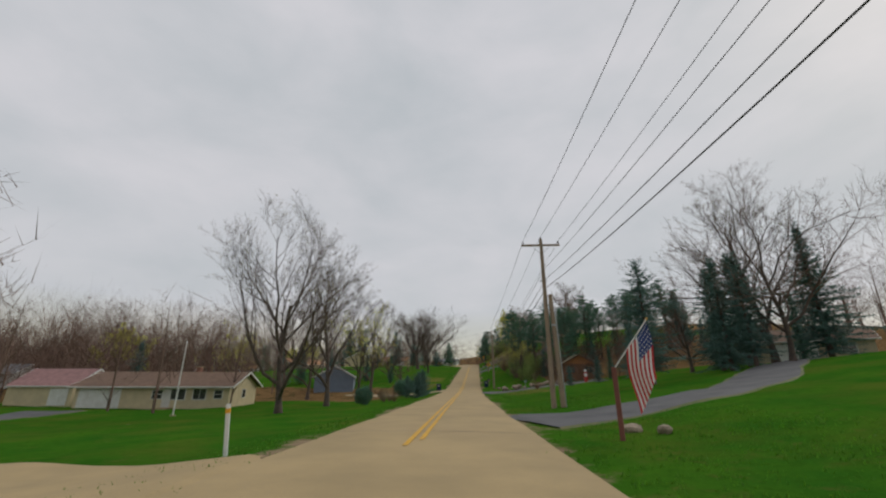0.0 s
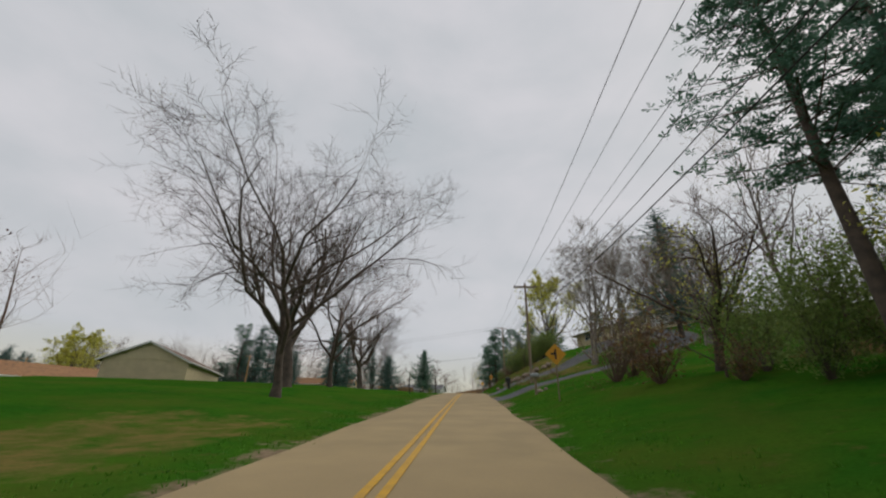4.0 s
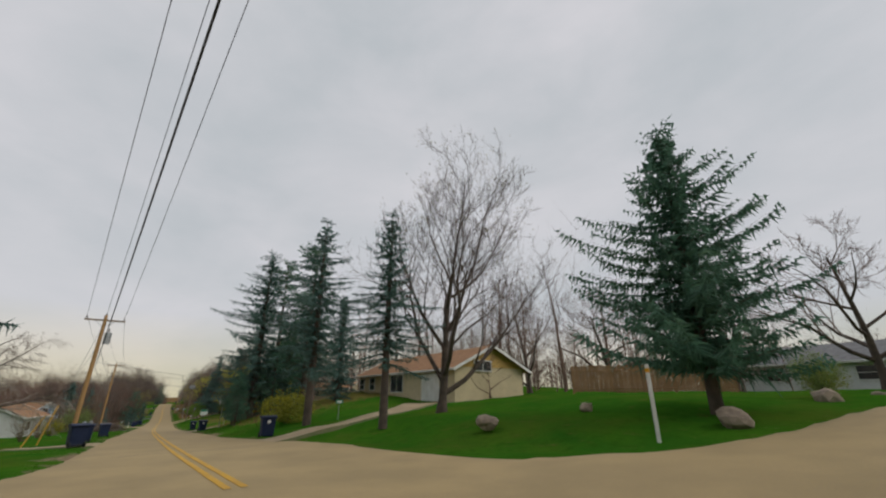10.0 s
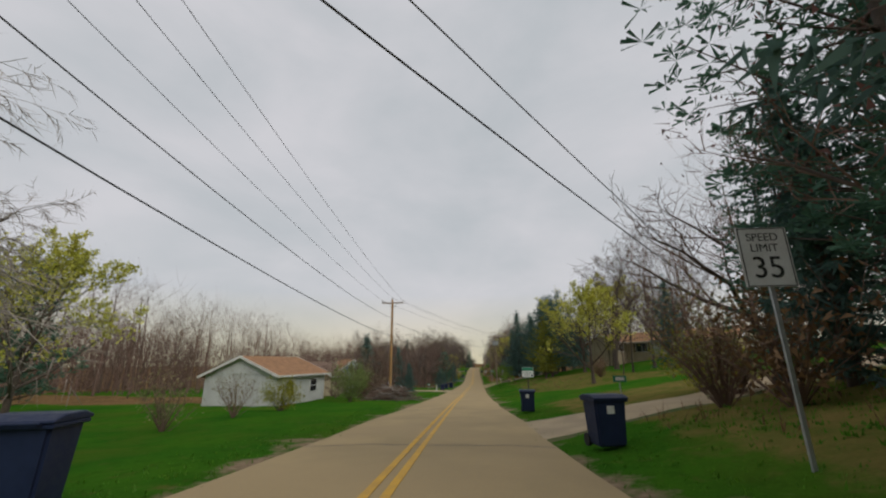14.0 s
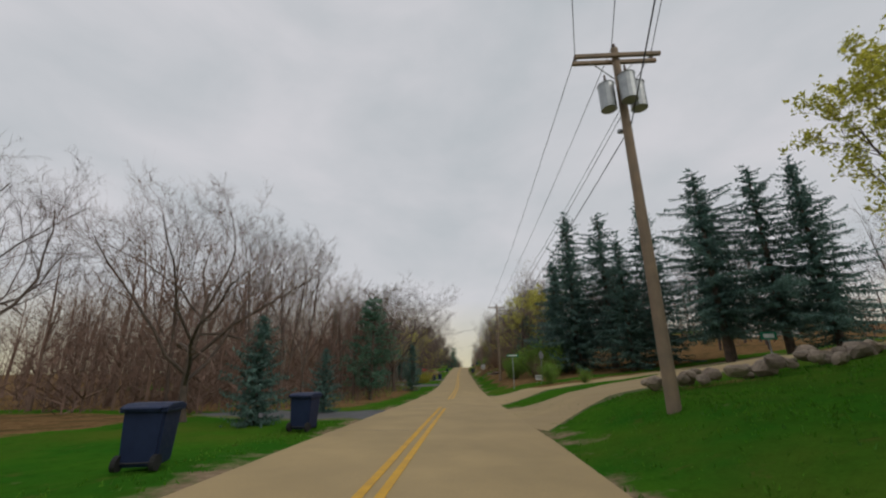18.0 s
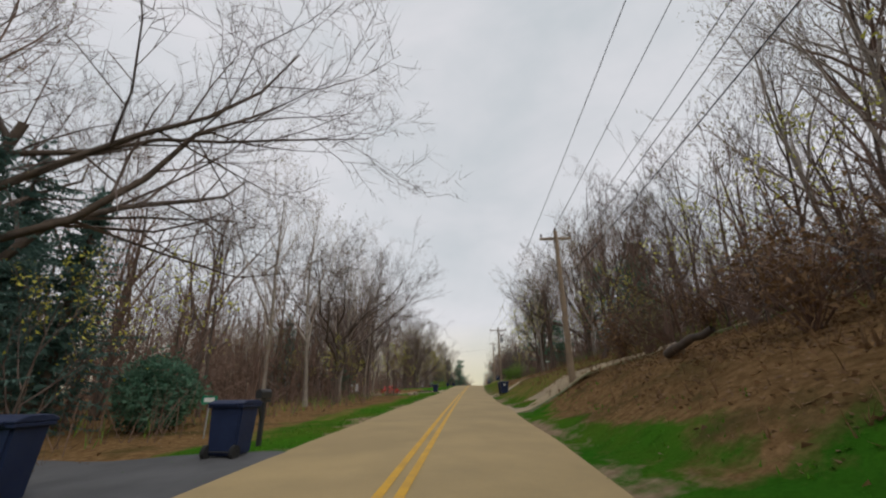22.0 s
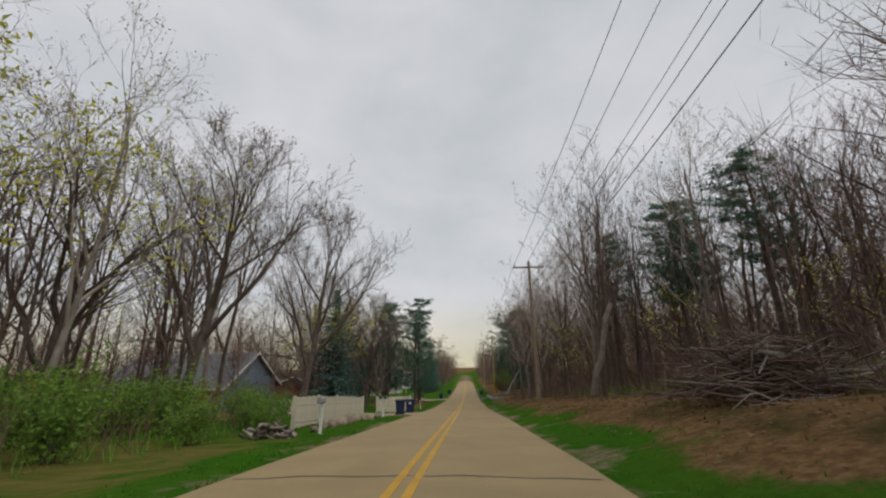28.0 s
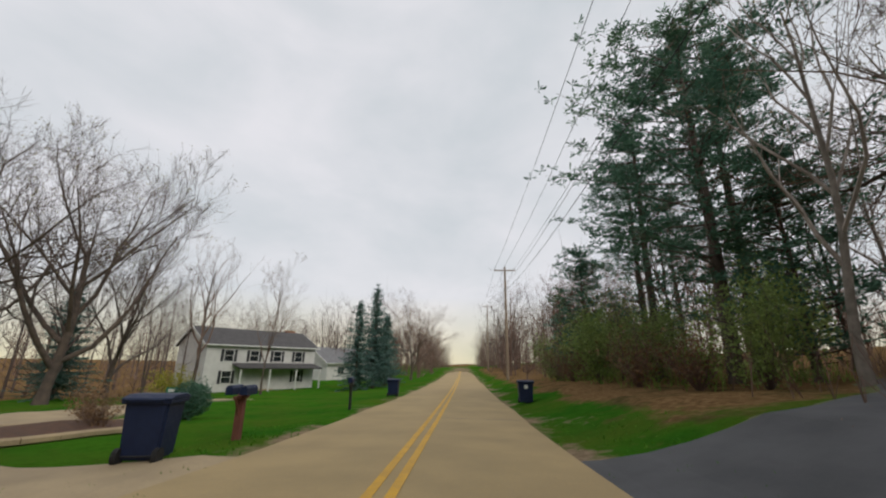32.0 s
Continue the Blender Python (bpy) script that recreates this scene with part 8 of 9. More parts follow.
# ---- rocks, fences, guardrail, brush ----
M["rock"] = material("pale_field_boulder", (.34, .27, .20), .9, second=(.22, .17, .13), scale=3.5, grain=11, bump=.8, depth=.03, vary=.25)
ROCKS = []
for k_ in range(5):
    bm = bmesh.new()
    bmesh.ops.create_icosphere(bm, subdivisions=2, radius=.5)
    rk = np.random.default_rng(90 + k_)
    sc_ = rk.uniform(.75, 1.25, 3)
    for v in bm.verts:
        n_ = noise.noise(v.co * 2.2 + Vector((k_ * 7, 0, 0)))
        v.co = Vector((v.co.x * sc_[0], v.co.y * sc_[1], v.co.z * sc_[2] * .75)) * (1 + .35 * n_)
    me_ = bpy.data.meshes.new("boulder")
    bm.to_mesh(me_)
    bm.free()
    me_.materials.append(M["rock"])
    ROCKS.append(me_)


def boulders(label, rows, seed, group):
    rng = np.random.default_rng(seed)
    for x, y, size, up in rows:
        ob = tagged(new("boulder", ROCKS[rng.integers(0, 5)]), label, "boulder", group)
        s = size * rng.uniform(.75, 1.2)
        ob.matrix_basis = pose(x, y, gz(x, y) + s * .22 + up, *rng.uniform(-20, 20, 2), rng.uniform(0, 360)) @ Matrix.Diagonal((s, s, s, 1))


rr = np.random.default_rng(8)
boulders("pale boulder in a heap beside the driveway", [(18.3 + u * 7.2 + rr.normal(0, .4), 136.7 + u * u * 3.4 + abs(rr.normal(0, .75)), rr.uniform(.3, .68), rr.uniform(0, .2)) for u in np.linspace(0, 1, 52)], 1, "boulders beside the driveway")
boulders("pale boulder in a garden wall by the cabin's drive", [(11.2 + u * 8.5 + rr.normal(0, .4), 63.4 + u * 1.2 + rr.normal(0, .45), rr.uniform(.4, .8), rr.uniform(0, .4)) for u in np.linspace(0, 1, 34)], 2, "boulders by the cabin")
boulders("boulder in a low heap at the side street", [(spot("b", 137.4 + rr.normal(0, .8), 6.8 + u * 9)[0], spot("b", 137.2 - u * 3 + rr.normal(0, .8), 6.8 + u * 9)[1], rr.uniform(.25, .62), rr.uniform(0, .25)) for u in np.linspace(0, 1, 46)], 3, "boulders at the side street")
boulders("boulder below the white fence", [(*spot("b", 349.5 + u * 11 + rr.normal(0, .3), -5.6 + rr.normal(0, .25))[:2], rr.uniform(.35, .7), 0) for u in np.linspace(0, 1, 20)], 4, "boulders below the fence")
boulders("reddish boulder on the corner lawn", [(2.8, 178.9, .6, -.1), (4.4, 182.4, .55, -.05), (9.0, 181.6, .8, -.3), (10.2, 188.5, .8, -.25), (11.4, 193, .7, -.25), (6.4, 11.6, .5, -.05), (5.9, 12.4, .45, -.05), (16.4, 114.6, .62, -.2), (17.0, 115.0, .4, -.1)], 5, "")
boulders("dark rock at the edge of a driveway", [(*spot("b", 262.0, -6.6)[:2], .9, -.15), (*spot("b", 261.2, -7.2)[:2], .7, -.1), (*spot("b", 216.5, 6.9)[:2], .8, 0)], 6, "")


def picket_fence(label, points, h, mat, board=.14, gap=.015, solid=True):
    """A board fence along points on the ground."""
    ob = thing("fence", label, "fence")
    me = box(-.009, .009, -board / 2, board / 2, 0, h)
    me2 = bpy.data.meshes.new("board")
    me.to_mesh(me2)
    me.free()
    me2.materials.append(mat)
    for (x0, y0), (x1, y1) in zip(points[:-1], points[1:]):
        n = int(math.hypot(x1 - x0, y1 - y0) / (board + gap))
        ang = math.degrees(math.atan2(y1 - y0, x1 - x0)) - 90
        for k in range(n):
            u = (k + .5) / n
            x, y = x0 + (x1 - x0) * u, y0 + (y1 - y0) * u
            o = new("board", me2)
            o.parent = ob
            o.matrix_basis = pose(x, y, gz(x, y) + .06 + .02 * math.sin(k * 1.7), 0, 0, ang)
        for u in np.linspace(0, 1, max(2, int(math.hypot(x1 - x0, y1 - y0) / 2.4) + 1)):
            x, y = x0 + (x1 - x0) * u, y0 + (y1 - y0) * u
            b = box(-.06, .06, -.06, .06, -.4, h + .12, .01)
            b.transform(pose(x, y, gz(x, y), 0, 0, ang) @ Matrix.Translation((-.08, 0, 0)))
            part("post", b, mat, ob)
        for z in (.3, h - .25):
            part("rail", rod((x0, y0, gz(x0, y0) + z), (x1, y1, gz(x1, y1) + z), .035, sides=4), mat, ob)
    return ob


M["fence_white"] = material("cream_fence_paint", (.62, .56, .44), .7, second=(.5, .45, .36), scale=2, grain=10, bump=.2, vary=.08)
M["fence_brown"] = material("brown_fence_boards", (.36, .20, .09), .85, second=(.27, .15, .075), scale=2, grain=10, bump=.3, vary=.12)
picket_fence("cream board fence above a row of boulders", [xy("b", 350.0, -6.6), xy("b", 361.2, -6.4)], 1.25, M["fence_white"])
picket_fence("short cream board fence beside the drive", [xy("b", 370.0, -7.4), xy("b", 370.6, -4.4)], 1.25, M["fence_white"])
picket_fence("brown board fence behind the corner lawn", [(-3.5, 195.0), (5.5, 197.8)], 1.7, M["fence_brown"])
picket_fence("weathered rail fence beside the drive", [xy("b", 359.5, -12.0), xy("b", 366.0, -13.0)], 1.0, M["fence_white"])


def guardrail(s0, s1, off):
    ob = thing("guardrail", "grey steel guardrail on wooden posts beside the road", "guardrail")
    pts = [spot("b", s, off + (1.6 if i == 0 else 0)) for i, s in enumerate(np.arange(s0, s1, 1.9))]
    zr = [float(np.interp(s, RB.s, RB.p[:, 2])) for s in np.arange(s0, s1, 1.9)]
    prof = [(-.155, 0), (-.10, .07), (-.05, .07), (0, .0), (.05, .07), (.10, .07), (.155, 0)]
    nrm = RB.n[int((s0 + s1) / 2)]
    for (x0, y0, _), (x1, y1, _), z0, z1 in zip(pts[:-1], pts[1:], zr[:-1], zr[1:]):
        sh = Shape()
        v = []
        for x, y, z in ((x0, y0, z0), (x1, y1, z1)):
            for thick in (0, .012):
                v += [(x - nrm[0] * (o + thick), y - nrm[1] * (o + thick), z + .60 + h) for h, o in prof]
        k = len(prof)
        f = []
        for i in range(k - 1):
            f.append((i, i + 1, 2 * k + i + 1, 2 * k + i))
            f.append((k + i, 3 * k + i, 3 * k + i + 1, k + i + 1))
        f += [(0, 2 * k, 3 * k, k), (k - 1, 2 * k - 1, 4 * k - 1, 3 * k - 1)]
        sh.add(v, f)
        part("beam", sh.mesh("beam", M["grey_metal"]), M["grey_metal"], ob)
    for (x, y, z), zz in zip(pts, zr):
        part("post", box(x - .08 + nrm[0] * .1, x + .08 + nrm[0] * .1, y - .08 + nrm[1] * .1, y + .08 + nrm[1] * .1, min(z, zz) - .5, zz + .78, .01), M["pole_wood"], ob)


guardrail(393.0, 410.5, 4.5)


def brush_pile(label, x, y, turn, L, W, H, count, seed, thick=.025):
    rng = np.random.default_rng(seed)
    ob = thing("brush_pile", label, "brush pile", (x, y, gz(x, y)), turn)
    rest = Shape()
    for k in range(4):
        for i in range(count // 4):
            sh = Shape() if i < 75 else rest
            a = rng.uniform(-.9, .9) + (math.pi if rng.uniform() < .5 else 0)
            ln = rng.uniform(.4, 1.0) * L * .45
            c = np.array([rng.normal(0, L * .2), rng.normal(0, W * .25), 0])
            c[2] = H * max(.05, (1 - (c[0] / (L * .55))**2) * (1 - (c[1] / (W * .6))**2)) * rng.uniform(.05, 1.0)
            d = np.array([math.cos(a), math.sin(a), rng.normal(0, .25)])
            p = [c - d * ln / 2, c + rng.normal(0, .06, 3), c + d * ln / 2]
            for q in p:
                q[2] = max(q[2], -.02)
            tube(sh, p, [thick * rng.uniform(.4, 1.6), thick * .8, thick * .3], 4)
            if sh is not rest:
                mat = M[("bark", "twig_warm", "twig_pale", "bark_pale")[k]]
                part("branch", sh.mesh("branch", mat), mat, ob)
    if rest.n:
        heap = part("brushwood", rest.mesh("brushwood", M["twig_warm"]), M["twig_warm"], ob)
        tagged(heap, kind="stuff")
    return ob


brush_pile("heap of cut brown branches on the verge", *xy("b", 86.0, -6.3), 82, 4.6, 2.2, 1.15, 420, 1)
brush_pile("large heap of cut branches and logs at the wood's edge", *xy("b", 342.4, 8.0), 80, 4.4, 2.6, 1.45, 620, 2, .019)
brush_pile("small heap of logs beside the road", *xy("b", 347.0, -6.2), 85, 1.8, .8, .5, 40, 3, .07)
brush_pile("cut logs and boards on the verge", *xy("b", 194.5, 6.6), 85, 2.4, .9, .4, 60, 4, .05)
brush_pile("fallen branches beside the drive", *xy("b", 266.8, -6.0), 85, 2.6, .8, .3, 50, 5, .04)


def log(label, x0, y0, x1, y1, r, up=0.0, up2=0.0, mat="bark_pale"):
    z0, z1 = gz(x0, y0), gz(x1, y1)
    ob = thing("log", label, "log", (x0, y0, z0))
    a, b = Vector((0, 0, r + up)), Vector((x1 - x0, y1 - y0, z1 - z0 + r + up2))
    sh = Shape()
    rng = np.random.default_rng(int(abs(x0) * 10))
    pts = [a + (b - a) * u + Vector(rng.normal(0, r * .25, 3)) for u in np.linspace(0, 1, 6)]
    tube(sh, pts, np.linspace(r, r * .7, 6), 8)
    part("trunk", sh.mesh("trunk", M[mat], True), M[mat], ob)
    part("cut_end", rod(pts[0] - (b - a).normalized() * .01, pts[0], r * .98, sides=8), M["bark_pale"], ob)


log("pale broken tree trunk standing at the wood's edge", *spot("b", 357.5, 8.4)[:2], *spot("b", 356.6, 9.6)[:2], .2, 0, 5.2)
log("fallen trunk in the wood beside the guardrail", *spot("b", 404.0, 7.4)[:2], *spot("b", 409.5, 10.4)[:2], .17, 0, 3.6)
log("dark rotten log that lies on the bank", *spot("b", 216.4, 6.6)[:2], *spot("b", 214.9, 7.1)[:2], .13, 0, .35, "bark")
log("long log on top of the brush heap", *spot("b", 341.0, 7.4)[:2], *spot("b", 344.0, 8.4)[:2], .07, .8, 1.1)

# mulch bed with a curved stone edge
bed = thing("flower_bed", "mulch bed with a curved stone edging on the lawn", "flower bed")
bx_, by_, _ = spot("b", 418.0, -10.0)
M["mulch"] = material("brown_mulch", (.115, .055, .03), .95, second=(.075, .04, .025), scale=5, grain=14, bump=.8, depth=.03)
pts_ = [(bx_ + 3.2 * math.cos(a) * (1 + .1 * math.sin(3 * a)), by_ + 2.0 * math.sin(a)) for a in np.linspace(0, 2 * math.pi, 30)[:-1]]
bm = bmesh.new()
ring_ = [bm.verts.new((x, y, gz(x, y) + .05)) for x, y in pts_]
mid_ = bm.verts.new((bx_, by_, gz(bx_, by_) + .22))
for i in range(len(ring_)):
    bm.faces.new((ring_[i], ring_[(i + 1) % len(ring_)], mid_))
part("mulch", bm, M["mulch"], bed, "brown mulch")
for i in range(len(pts_)):
    a_, b_ = pts_[i], pts_[(i + 1) % len(pts_)]
    part("edging_stone", rod((*a_, gz(*a_) + .06), (*b_, gz(*b_) + .06), .09, sides=6), M["concrete"], bed)

# joints and sealed cracks in the paving
cracks = np.random.default_rng(12)
for road_, par_, spans_ in ((RA, road_a, (24, 160)), (RB, road_b, (22, 430))):
    s_ = spans_[0]
    while s_ < spans_[1]:
        i_ = int(s_)
        w_ = .022
        sh = Shape()
        o0_, o1_ = (-2.9, 2.9) if cracks.uniform() < .5 else ((-2.9, -.2) if cracks.uniform() < .5 else (.2, 2.9))
        os_ = np.linspace(o0_, o1_, 12)
        lz_ = road_.p[i_, 2] + (.004 if road_ is RB else 0)
        ln_ = []
        for k_, o_ in enumerate(os_):
            p_ = road_.p[i_, :2] + road_.n[i_] * o_ + road_.t[i_] * cracks.normal(0, .06)
            ln_.append((p_[0], p_[1], lz_ + .05 * (1 - (o_ / HALF)**2) + .006))
        ln_ = np.array(ln_)
        t2_ = road_.t[i_]
        v_ = np.concatenate([ln_ - np.array([t2_[0], t2_[1], 0]) * w_, ln_ + np.array([t2_[0], t2_[1], 0]) * w_])
        sh.add(v_, [(k, k + 1, k + 13, k + 12) for k in range(11)])
        part("crack", sh.mesh("crack", M["tar"]), M["tar"], par_, "dark sealed crack")
        s_ += cracks.uniform(7, 16)

# ---- woods ----
def wood_edge(road, s0, s1, off0, off1, count, seed, models, size=(.75, 1.1), group=""):
    """Single trees at the edge of a wood."""
    rng = np.random.default_rng(seed)
    for i in range(count):
        s = s0 + (s1 - s0) * (i + rng.uniform(0, 1)) / count
        off = off0 + (off1 - off0) * rng.uniform(0, 1)
        x, y, _ = spot(road, s, off)
        put(models[rng.integers(0, len(models))], x, y, rng.uniform(*size), group=group)


W4 = ["wood0", "wood1", "wood2", "wood3"]
wood_edge("b", 148, 194, -9, -17, 34, 1, W4 + ["sapling0"], (.6, .88), group="trees of the western wood")
wood_edge("b", 206, 262, -9, -19, 34, 2, W4 + ["sapling0", "sapling1"], group="trees of the oak wood")
wood_edge("b", 264, 306, -15, -26, 22, 3, W4 + ["maple1"], group="trees behind the drive")
wood_edge("b", 196, 246, 11, 20, 26, 4, W4 + ["sapling1"], group="trees on the bank")
wood_edge("b", 246, 302, 10, 20, 24, 5, W4 + ["sapling0", "sapling1"], group="trees on the bank")
wood_edge("b", 334, 354, 11.5, 20, 18, 16, W4 + ["sapling0", "sapling1"], (.7, .9), group="trees of the dense wood")
wood_edge("b", 354, 382, 9.0, 18, 28, 6, W4 + ["sapling0", "sapling1"], (.75, 1.05), group="trees of the dense wood")
wood_edge("b", 382, 418, 8.0, 18, 26, 7, W4 + ["oak1"], group="trees beside the guardrail")
wood_edge("b", 310, 345, -14, -24, 12, 8, W4, group="trees behind the lawn")
wood_edge("b", 336, 362, -13, -24, 16, 10, W4 + ["budding1"], group="trees behind the hedge")
wood_edge("b", 420, 470, 13, 22, 14, 9, W4, (.6, .8))


def far_tree(rng, h, spread=.3, twigs=46, fine=70, low=.22, thick=1.0):
    """A light bare tree for the depth of the woods: (vertices, faces)."""
    sh = Shape()
    top = rng.normal(0, .05 * h, 2)
    trunk = np.array([(0, 0, -.4), (top[0] * .3, top[1] * .3, h * .5), (top[0], top[1], h * .95)])
    tube(sh, trunk, [h * .010 + .03, h * .007, .012], 4)
    ends, rows = [], []
    for k in range(twigs):
        u = rng.uniform(low, .98)
        p = np.array([np.interp(u, (0, .5, 1), trunk[:, i]) for i in range(3)])
        a = rng.uniform(0, 2 * math.pi)
        ln = h * (0.10 + .24 * math.sin(math.pi * min(1, (u - low) / (1 - low) * .8 + .2))) * rng.uniform(.6, 1.3) * (1 + .7 * spread)
        d = np.array([math.cos(a) * (.42 + spread), math.sin(a) * (.42 + spread), .66])
        q = p + d * ln * .5 + rng.normal(0, .05 * ln, 3)
        e = p + d * ln + rng.normal(0, .12 * ln, 3) + np.array([0, 0, .12 * ln])
        rows.append((p, q, e, (.030 * (1.2 - u) + .008) * min(thick, 1.2)))
        ends.append((q, e, ln))
    strips(sh, rows, rng)
    v, f = [], []
    for k in range(fine):
        q, e, ln = ends[rng.integers(0, len(ends))]
        p = q + (e - q) * rng.uniform(0, 1)
        t = p + rng.normal(0, .26 * ln, 3) + np.array([0, 0, .30 * ln])
        w = rng.normal(0, 1, 3)
        w *= .011 * thick / (np.linalg.norm(w) + 1e-9)
        v += [p - w, p + w, t]
        f.append((3 * k, 3 * k + 1, 3 * k + 2, 3 * k + 2))
    return sh, np.array(v), np.array([(a, b, c) for a, b, c, _ in f])


def woods(name, label, mat, areas, seed, h=(10, 15), twigs=24, fine=150, low=.22, thick=1.5):
    """The depth of a wood, as one mesh: areas of (road, s0, s1, off0, off1, count)."""
    rng = np.random.default_rng(seed)
    kinds = [far_tree(rng, rng.uniform(*h), rng.uniform(.15, .5) + (.4 if low < .1 else 0), twigs, fine, low, thick) for _ in range(8)]
    V, F3, F4, n = [], [], [], 0
    for road, s0, s1, o0, o1, count in areas:
        s, o = rng.uniform(s0, s1, count), rng.uniform(o0, o1, count)
        if road == "plan":
            xy = np.stack([s, o], 1)
        else:
            r = ROADS[road]
            i = np.clip(s.astype(int), 0, len(r.s) - 1)
            xy = r.p[i, :2] + r.n[i] * o[:, None]
        z, _ = ground(xy[:, 0], xy[:, 1])
        for k in range(count):
            sh, fv, ff = kinds[rng.integers(0, 8)]
            a, sc = rng.uniform(0, 6.28), rng.uniform(.75, 1.15)
            R = np.array([(math.cos(a), -math.sin(a), 0), (math.sin(a), math.cos(a), 0), (0, 0, 1)]) * sc
            base = np.array([xy[k, 0], xy[k, 1], z[k]])
            V.append(np.vstack(sh.v) @ R.T + base)
            for f in sh.f:
                (F4 if f.shape[1] == 4 else F3).append(f + n)
            n += sh.n
            V.append(fv @ R.T + base)
            F3.append(ff + n)
            n += len(fv)
    faces = np.vstack(F4).tolist() + np.vstack(F3).tolist()
    ob = new(name, mesh_from(name, np.vstack(V), faces, mat))
    return tagged(ob, label, "woods", kind="stuff")


woods("woods", "deep brown bare woods behind the roadside trees", M["twig_warm"],
      (("b", 146, 198, -58, -15, 101), ("b", 198, 264, -62, -18, 116), ("b", 262, 306, -62, -24, 72), ("b", 300, 345, -62, -22, 52), ("b", 336, 384, 16, 52, 145), ("b", 384, 420, 16, 50, 72), ("b", 420, 520, 20, 44, 66)), 31)
woods("woods", "grey-brown bare woods on the rising bank", M["twig"],
      (("b", 196, 248, 18, 50, 81), ("b", 246, 304, 18, 52, 81), ("b", 304, 338, 34, 64, 37), ("b", 345, 420, -64, -30, 87), ("b", 430, 560, -60, -30, 87), ("b", 130, 198, 30, 66, 58), ("b", 470, 640, 8, 30, 72), ("b", 480, 640, -30, -9, 72)), 32)
woods("woods", "distant reddish-brown treeline behind the lawns", M["twig_warm"],
      (("a", 60, 136, -95, -62, 101), ("a", 15, 90, -110, -80, 43), ("b", 50, 150, -95, -42, 230), ("b", 60, 110, 36, 70, 52), ("a", 210, 300, -90, -30, 101), ("a", 60, 120, 46, 90, 58), ("a", 230, 310, 12, 50, 58)), 33, (8, 17))


woods("brush", "dense brown brush between the trees", M["twig_warm"],
      (("b", 146, 198, -48, -12, 130), ("b", 198, 264, -48, -14, 130), ("b", 262, 306, -52, -20, 87), ("b", 300, 345, -52, -20, 72), ("b", 336, 420, 13, 40, 217), ("b", 196, 304, 14, 42, 188), ("b", 345, 420, -56, -26, 87), ("b", 420, 520, 12, 40, 101), ("b", 430, 560, -56, -28, 72), ("a", 88, 132, 14, 44, 150), ("plan", -30, 8, 206, 240, 60), ("plan", 24, 40, 180, 215, 40),
       ("a", 60, 136, -92, -60, 116), ("b", 50, 150, -80, -36, 174), ("a", 210, 300, -80, -26, 101), ("b", 130, 198, 26, 56, 58)), 34, (2.6, 5.5), 14, 95, .03, 1.7)


woods("woods", "bare woods close behind the verges", M["twig_warm"],
      (("b", 148, 196, -34, -13, 90), ("b", 206, 262, -34, -14, 80), ("b", 326, 420, -44, -18, 130), ("b", 262, 306, -46, -22, 50), ("b", 336, 384, 13, 30, 60), ("b", 440, 640, 6.5, 16, 90), ("b", 480, 640, -16, -6.5, 90)), 36, (7, 12), 22, 110, .16, 1.6)
woods("brush", "thick brown brush on the woodland floor", M["twig_warm"],
      (("b", 88, 100, -14, -7.8, 30), ("b", 198, 228, 8.5, 15, 70), ("b", 148, 196, -30, -11, 130), ("b", 206, 262, -30, -13, 110), ("b", 326, 420, -46, -18, 150), ("b", 336, 420, 12, 30, 130), ("b", 196, 302, 13, 34, 110), ("b", 440, 640, 6.0, 14, 90), ("b", 480, 640, -14, -6, 90)), 37, (2.0, 4.2), 13, 100, .03, 1.7)
woods("far_woods", "far brown woods that close the view", M["twig_warm"],
      (("b", 20, 160, -170, -95, 150), ("b", 120, 300, -110, -60, 170), ("b", 300, 520, -120, -62, 140), ("b", 190, 420, 50, 100, 170), ("b", 420, 640, 40, 90, 90), ("a", 20, 140, -150, -100, 120), ("b", 90, 200, 64, 110, 60), ("a", 200, 330, 40, 100, 60), ("a", 20, 130, 80, 130, 60), ("plan", -60, 140, 300, 400, 330)), 35, (9, 14), 22, 90, .10, 3.2)


def undergrowth(name, label, mat, areas, seed, h=(.5, 2.2)):
    """Thin stems and fallen twigs between the trees, as one mesh."""
    rng = np.random.default_rng(seed)
    V, F = [], []
    for road, s0, s1, o0, o1, count in areas:
        s, o = rng.uniform(s0, s1, count), rng.uniform(o0, o1, count)
        r = ROADS[road]
        i = np.clip(s.astype(int), 0, len(r.s) - 1)
        xy = r.p[i, :2] + r.n[i] * o[:, None]
        z, _ = ground(xy[:, 0], xy[:, 1])
        p = np.stack([xy[:, 0], xy[:, 1], z - .05], 1)
        for k in range(3):
            hh = rng.uniform(h[0], h[1], (count, 1))
            d = rng.normal(0, .32, (count, 3))
            d[:, 2] = 1
            q, e = p + d * hh * .55, p + d * hh + rng.normal(0, .16, (count, 3)) * hh
            w = rng.normal(0, 1, (count, 3))
            w[:, 2] = 0
            w *= .011 / np.linalg.norm(w, axis=1)[:, None]
            n0 = sum(len(v) for v in V)
            V.append(np.stack([p - w, p + w, q + w * .7, q - w * .7, e], 1).reshape(-1, 3))
            a = n0 + np.arange(count)[:, None] * 5
            F += (a + np.array([0, 1, 2, 3])).tolist() + (a + np.array([3, 2, 4])).tolist()
    ob = new(name, mesh_from(name, np.vstack(V), F, mat))
    return tagged(ob, label, "undergrowth", kind="stuff")


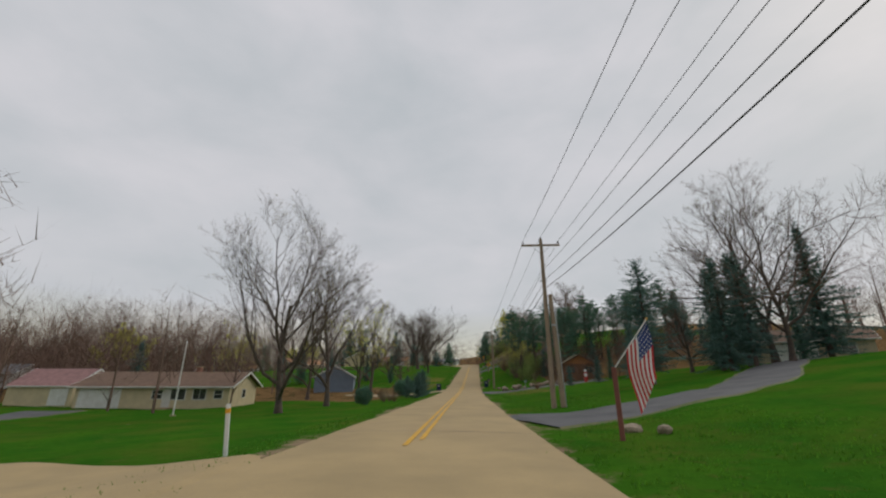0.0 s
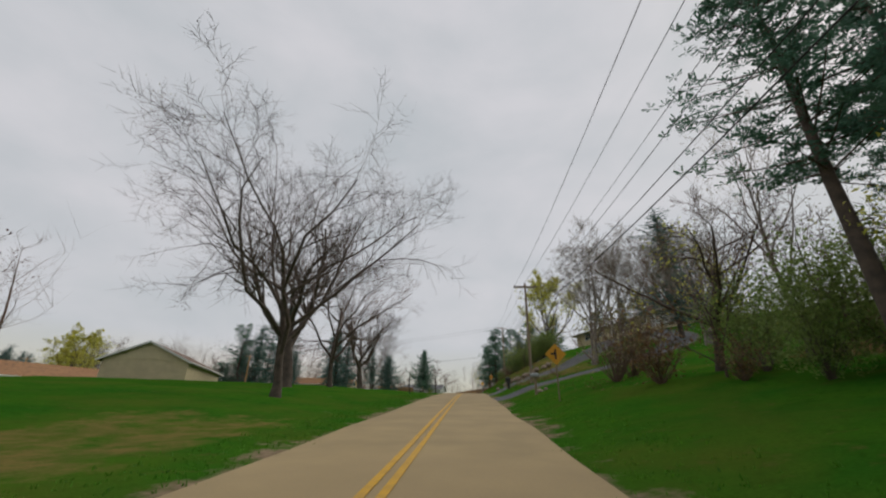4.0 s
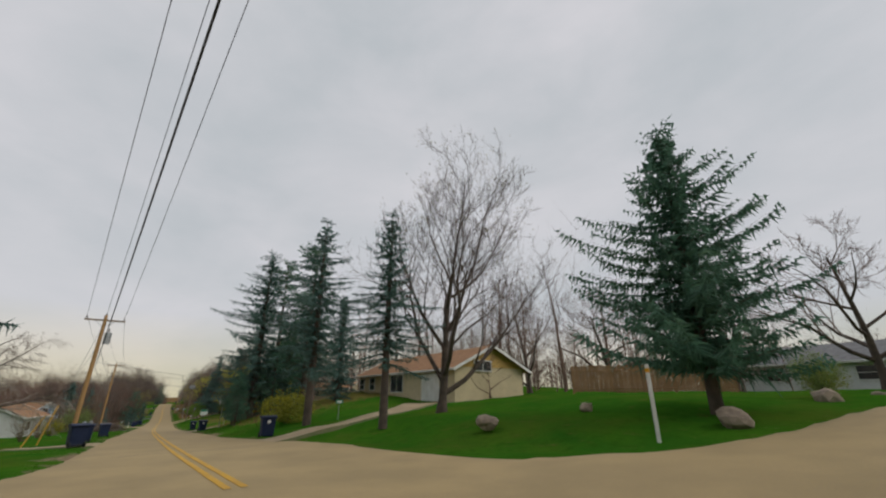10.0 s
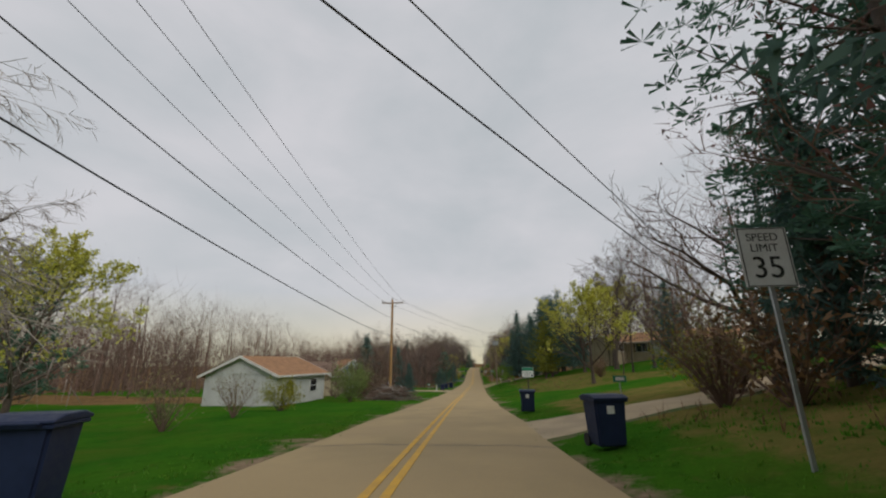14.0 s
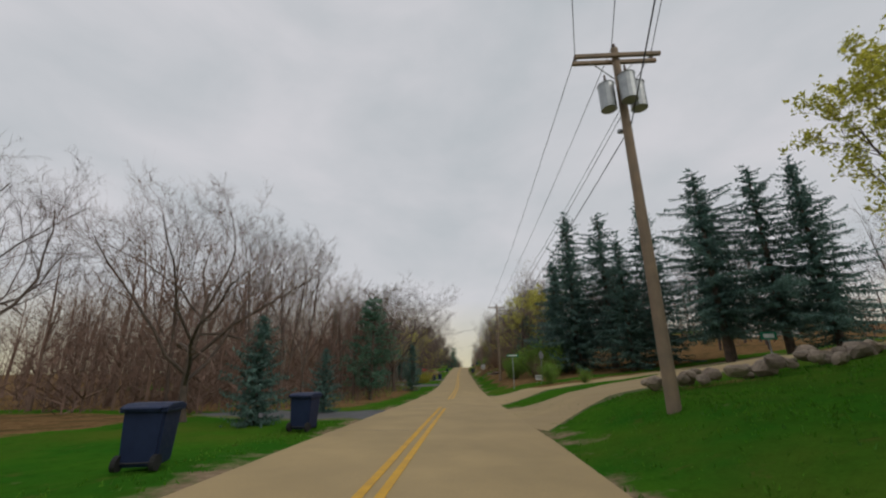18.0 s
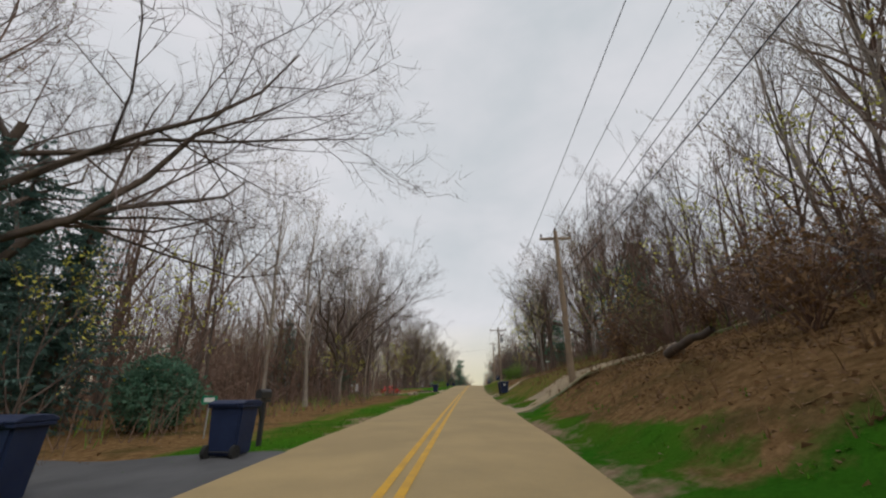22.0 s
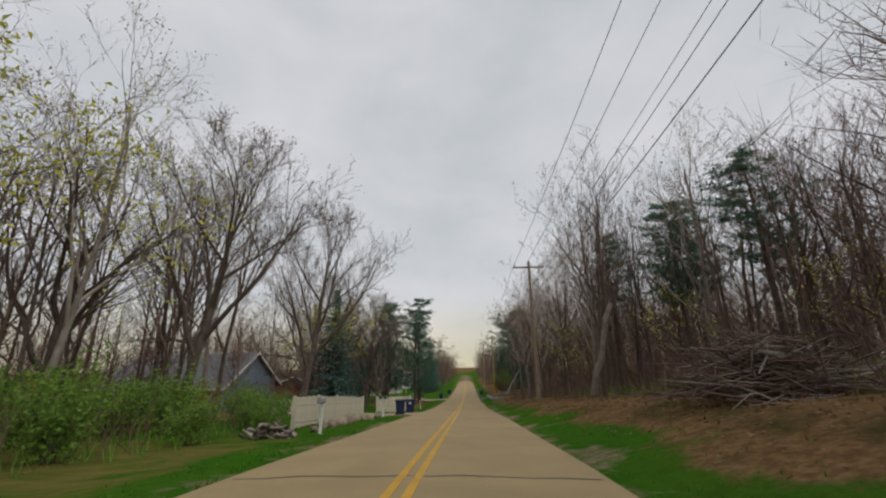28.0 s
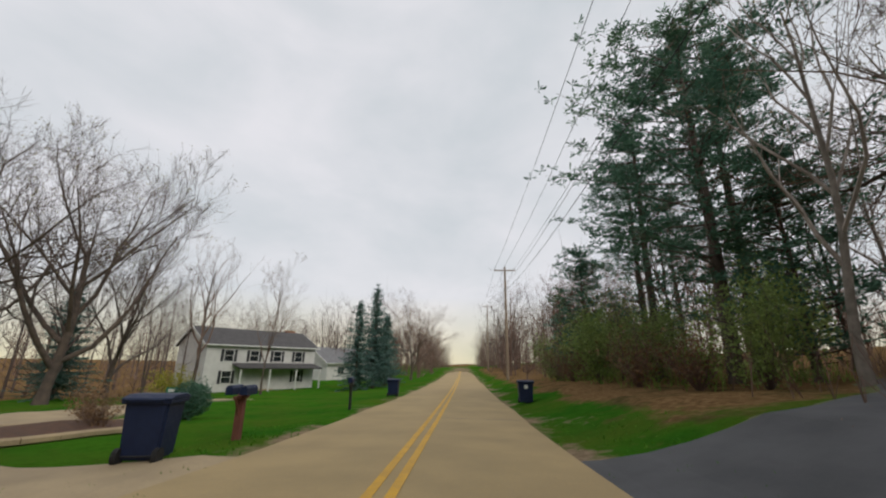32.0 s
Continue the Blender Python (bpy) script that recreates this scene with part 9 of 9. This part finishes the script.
undergrowth("undergrowth", "thin brown stems and brambles under the trees", M["twig_warm"],
            (("b", 148, 194, -30, -7.2, 1500), ("b", 206, 262, -30, -7.6, 1500), ("b", 196, 246, 9, 26, 900), ("b", 246, 302, 8.6, 26, 1200), ("b", 334, 418, 7.2, 26, 2600), ("b", 420, 470, 9, 20, 700), ("b", 314, 352, -16, -8, 500), ("b", 262, 300, -26, -13, 600)), 41)
undergrowth("undergrowth", "low green and brown scrub at the wood's edge", M["shrub_green"],
            (("b", 150, 194, -16, -7.0, 420), ("b", 206, 262, -16, -8, 300), ("b", 334, 380, 8, 16, 700), ("b", 196, 300, 9, 18, 500), ("b", 314, 352, -14, -7.2, 700), ("b", 420, 445, 7.5, 14, 500)), 42, (.2, .9))


undergrowth("dry_grass", "dry brown grass tufts on the banks", M["brown_leaf"],
            (("a", 150, 198, 5.0, 11.5, 1500), ("b", 226, 247, 5.2, 14, 900), ("b", 38, 62, 5.5, 14, 300), ("b", 88, 126, 7, 14, 300), ("b", 204, 228, 4.6, 9, 350), ("a", 148, 158, 6.5, 12, 120)), 43, (.12, .42))


def fallen_leaves(label, areas, seed):
    rng = np.random.default_rng(seed)
    sh = Shape()
    for road, s0, s1, o0, o1, count in areas:
        s, o = rng.uniform(s0, s1, count), rng.uniform(o0, o1, count)
        r = ROADS[road]
        i = np.clip(s.astype(int), 0, len(r.s) - 1)
        xy = r.p[i, :2] + r.n[i] * o[:, None] + rng.normal(0, .4, (count, 2))
        z, _ = ground(xy[:, 0], xy[:, 1])
        leaves(sh, np.stack([xy[:, 0], xy[:, 1], z + .0], 1), .065, rng, .75)
    ob = new("fallen_leaves", sh.mesh("fallen_leaves", M["brown_leaf"]))
    tagged(ob, label, "leaves", kind="stuff")


fallen_leaves("dry brown leaves scattered over the bank", (("b", 206, 228, 4.8, 10, 6000), ("b", 198, 246, 6.0, 15, 7000), ("b", 246, 280, 6, 14, 4500), ("b", 336, 384, 5.2, 10, 7000), ("b", 206, 262, -12, -6.8, 1500), ("b", 150, 194, -12, -6.6, 1200), ("b", 384, 414, 5, 10, 1500), ("a", 126, 140, 7, 12, 400)), 51)


def grass_tufts(areas, seed):
    """Longer grass along the verges."""
    rng = np.random.default_rng(seed)
    V, F, n0 = [], [], 0
    for road, s0, s1, o0, o1, count in areas:
        s, o = rng.uniform(s0, s1, count), rng.uniform(o0, o1, count)
        r = ROADS[road]
        i = np.clip(s.astype(int), 0, len(r.s) - 1)
        xy = r.p[i, :2] + r.n[i] * o[:, None] + rng.normal(0, .3, (count, 2))
        z, _ = ground(xy[:, 0], xy[:, 1])
        p = np.stack([xy[:, 0], xy[:, 1], z - .05], 1)
        for k in range(3):
            h = rng.uniform(.04, .10, (count, 1))
            d = rng.normal(0, .35, (count, 3))
            d[:, 2] = 1
            w = rng.normal(0, 1, (count, 3))
            w[:, 2] = 0
            w *= .02 / np.linalg.norm(w, axis=1)[:, None]
            q = p + rng.normal(0, .05, (count, 3)) * np.array([1, 1, 0])
            V.append(np.stack([q - w, q + w, q + d * h], 1).reshape(-1, 3))
            F += (n0 + np.arange(count * 3).reshape(-1, 3)).tolist()
            n0 += count * 3
    tagged(new("verge_grass", mesh_from("verge_grass", np.vstack(V), F, M["grass_blade"])), "longer green grass along the road's verges", "grass", kind="stuff")


grass_tufts((("a", 22, 180, -5.2, -3.3, 4200), ("a", 22, 190, 3.3, 5.5, 4200), ("b", 20, 420, -5.0, -3.3, 7000), ("b", 36, 420, 3.3, 5.0, 7000), ("a", 146, 196, 4.5, 11, 9000), ("b", 36, 60, 5, 12, 3000), ("b", 106, 140, 5, 12, 5000), ("a", 22, 80, 5, 10, 6000)), 61)
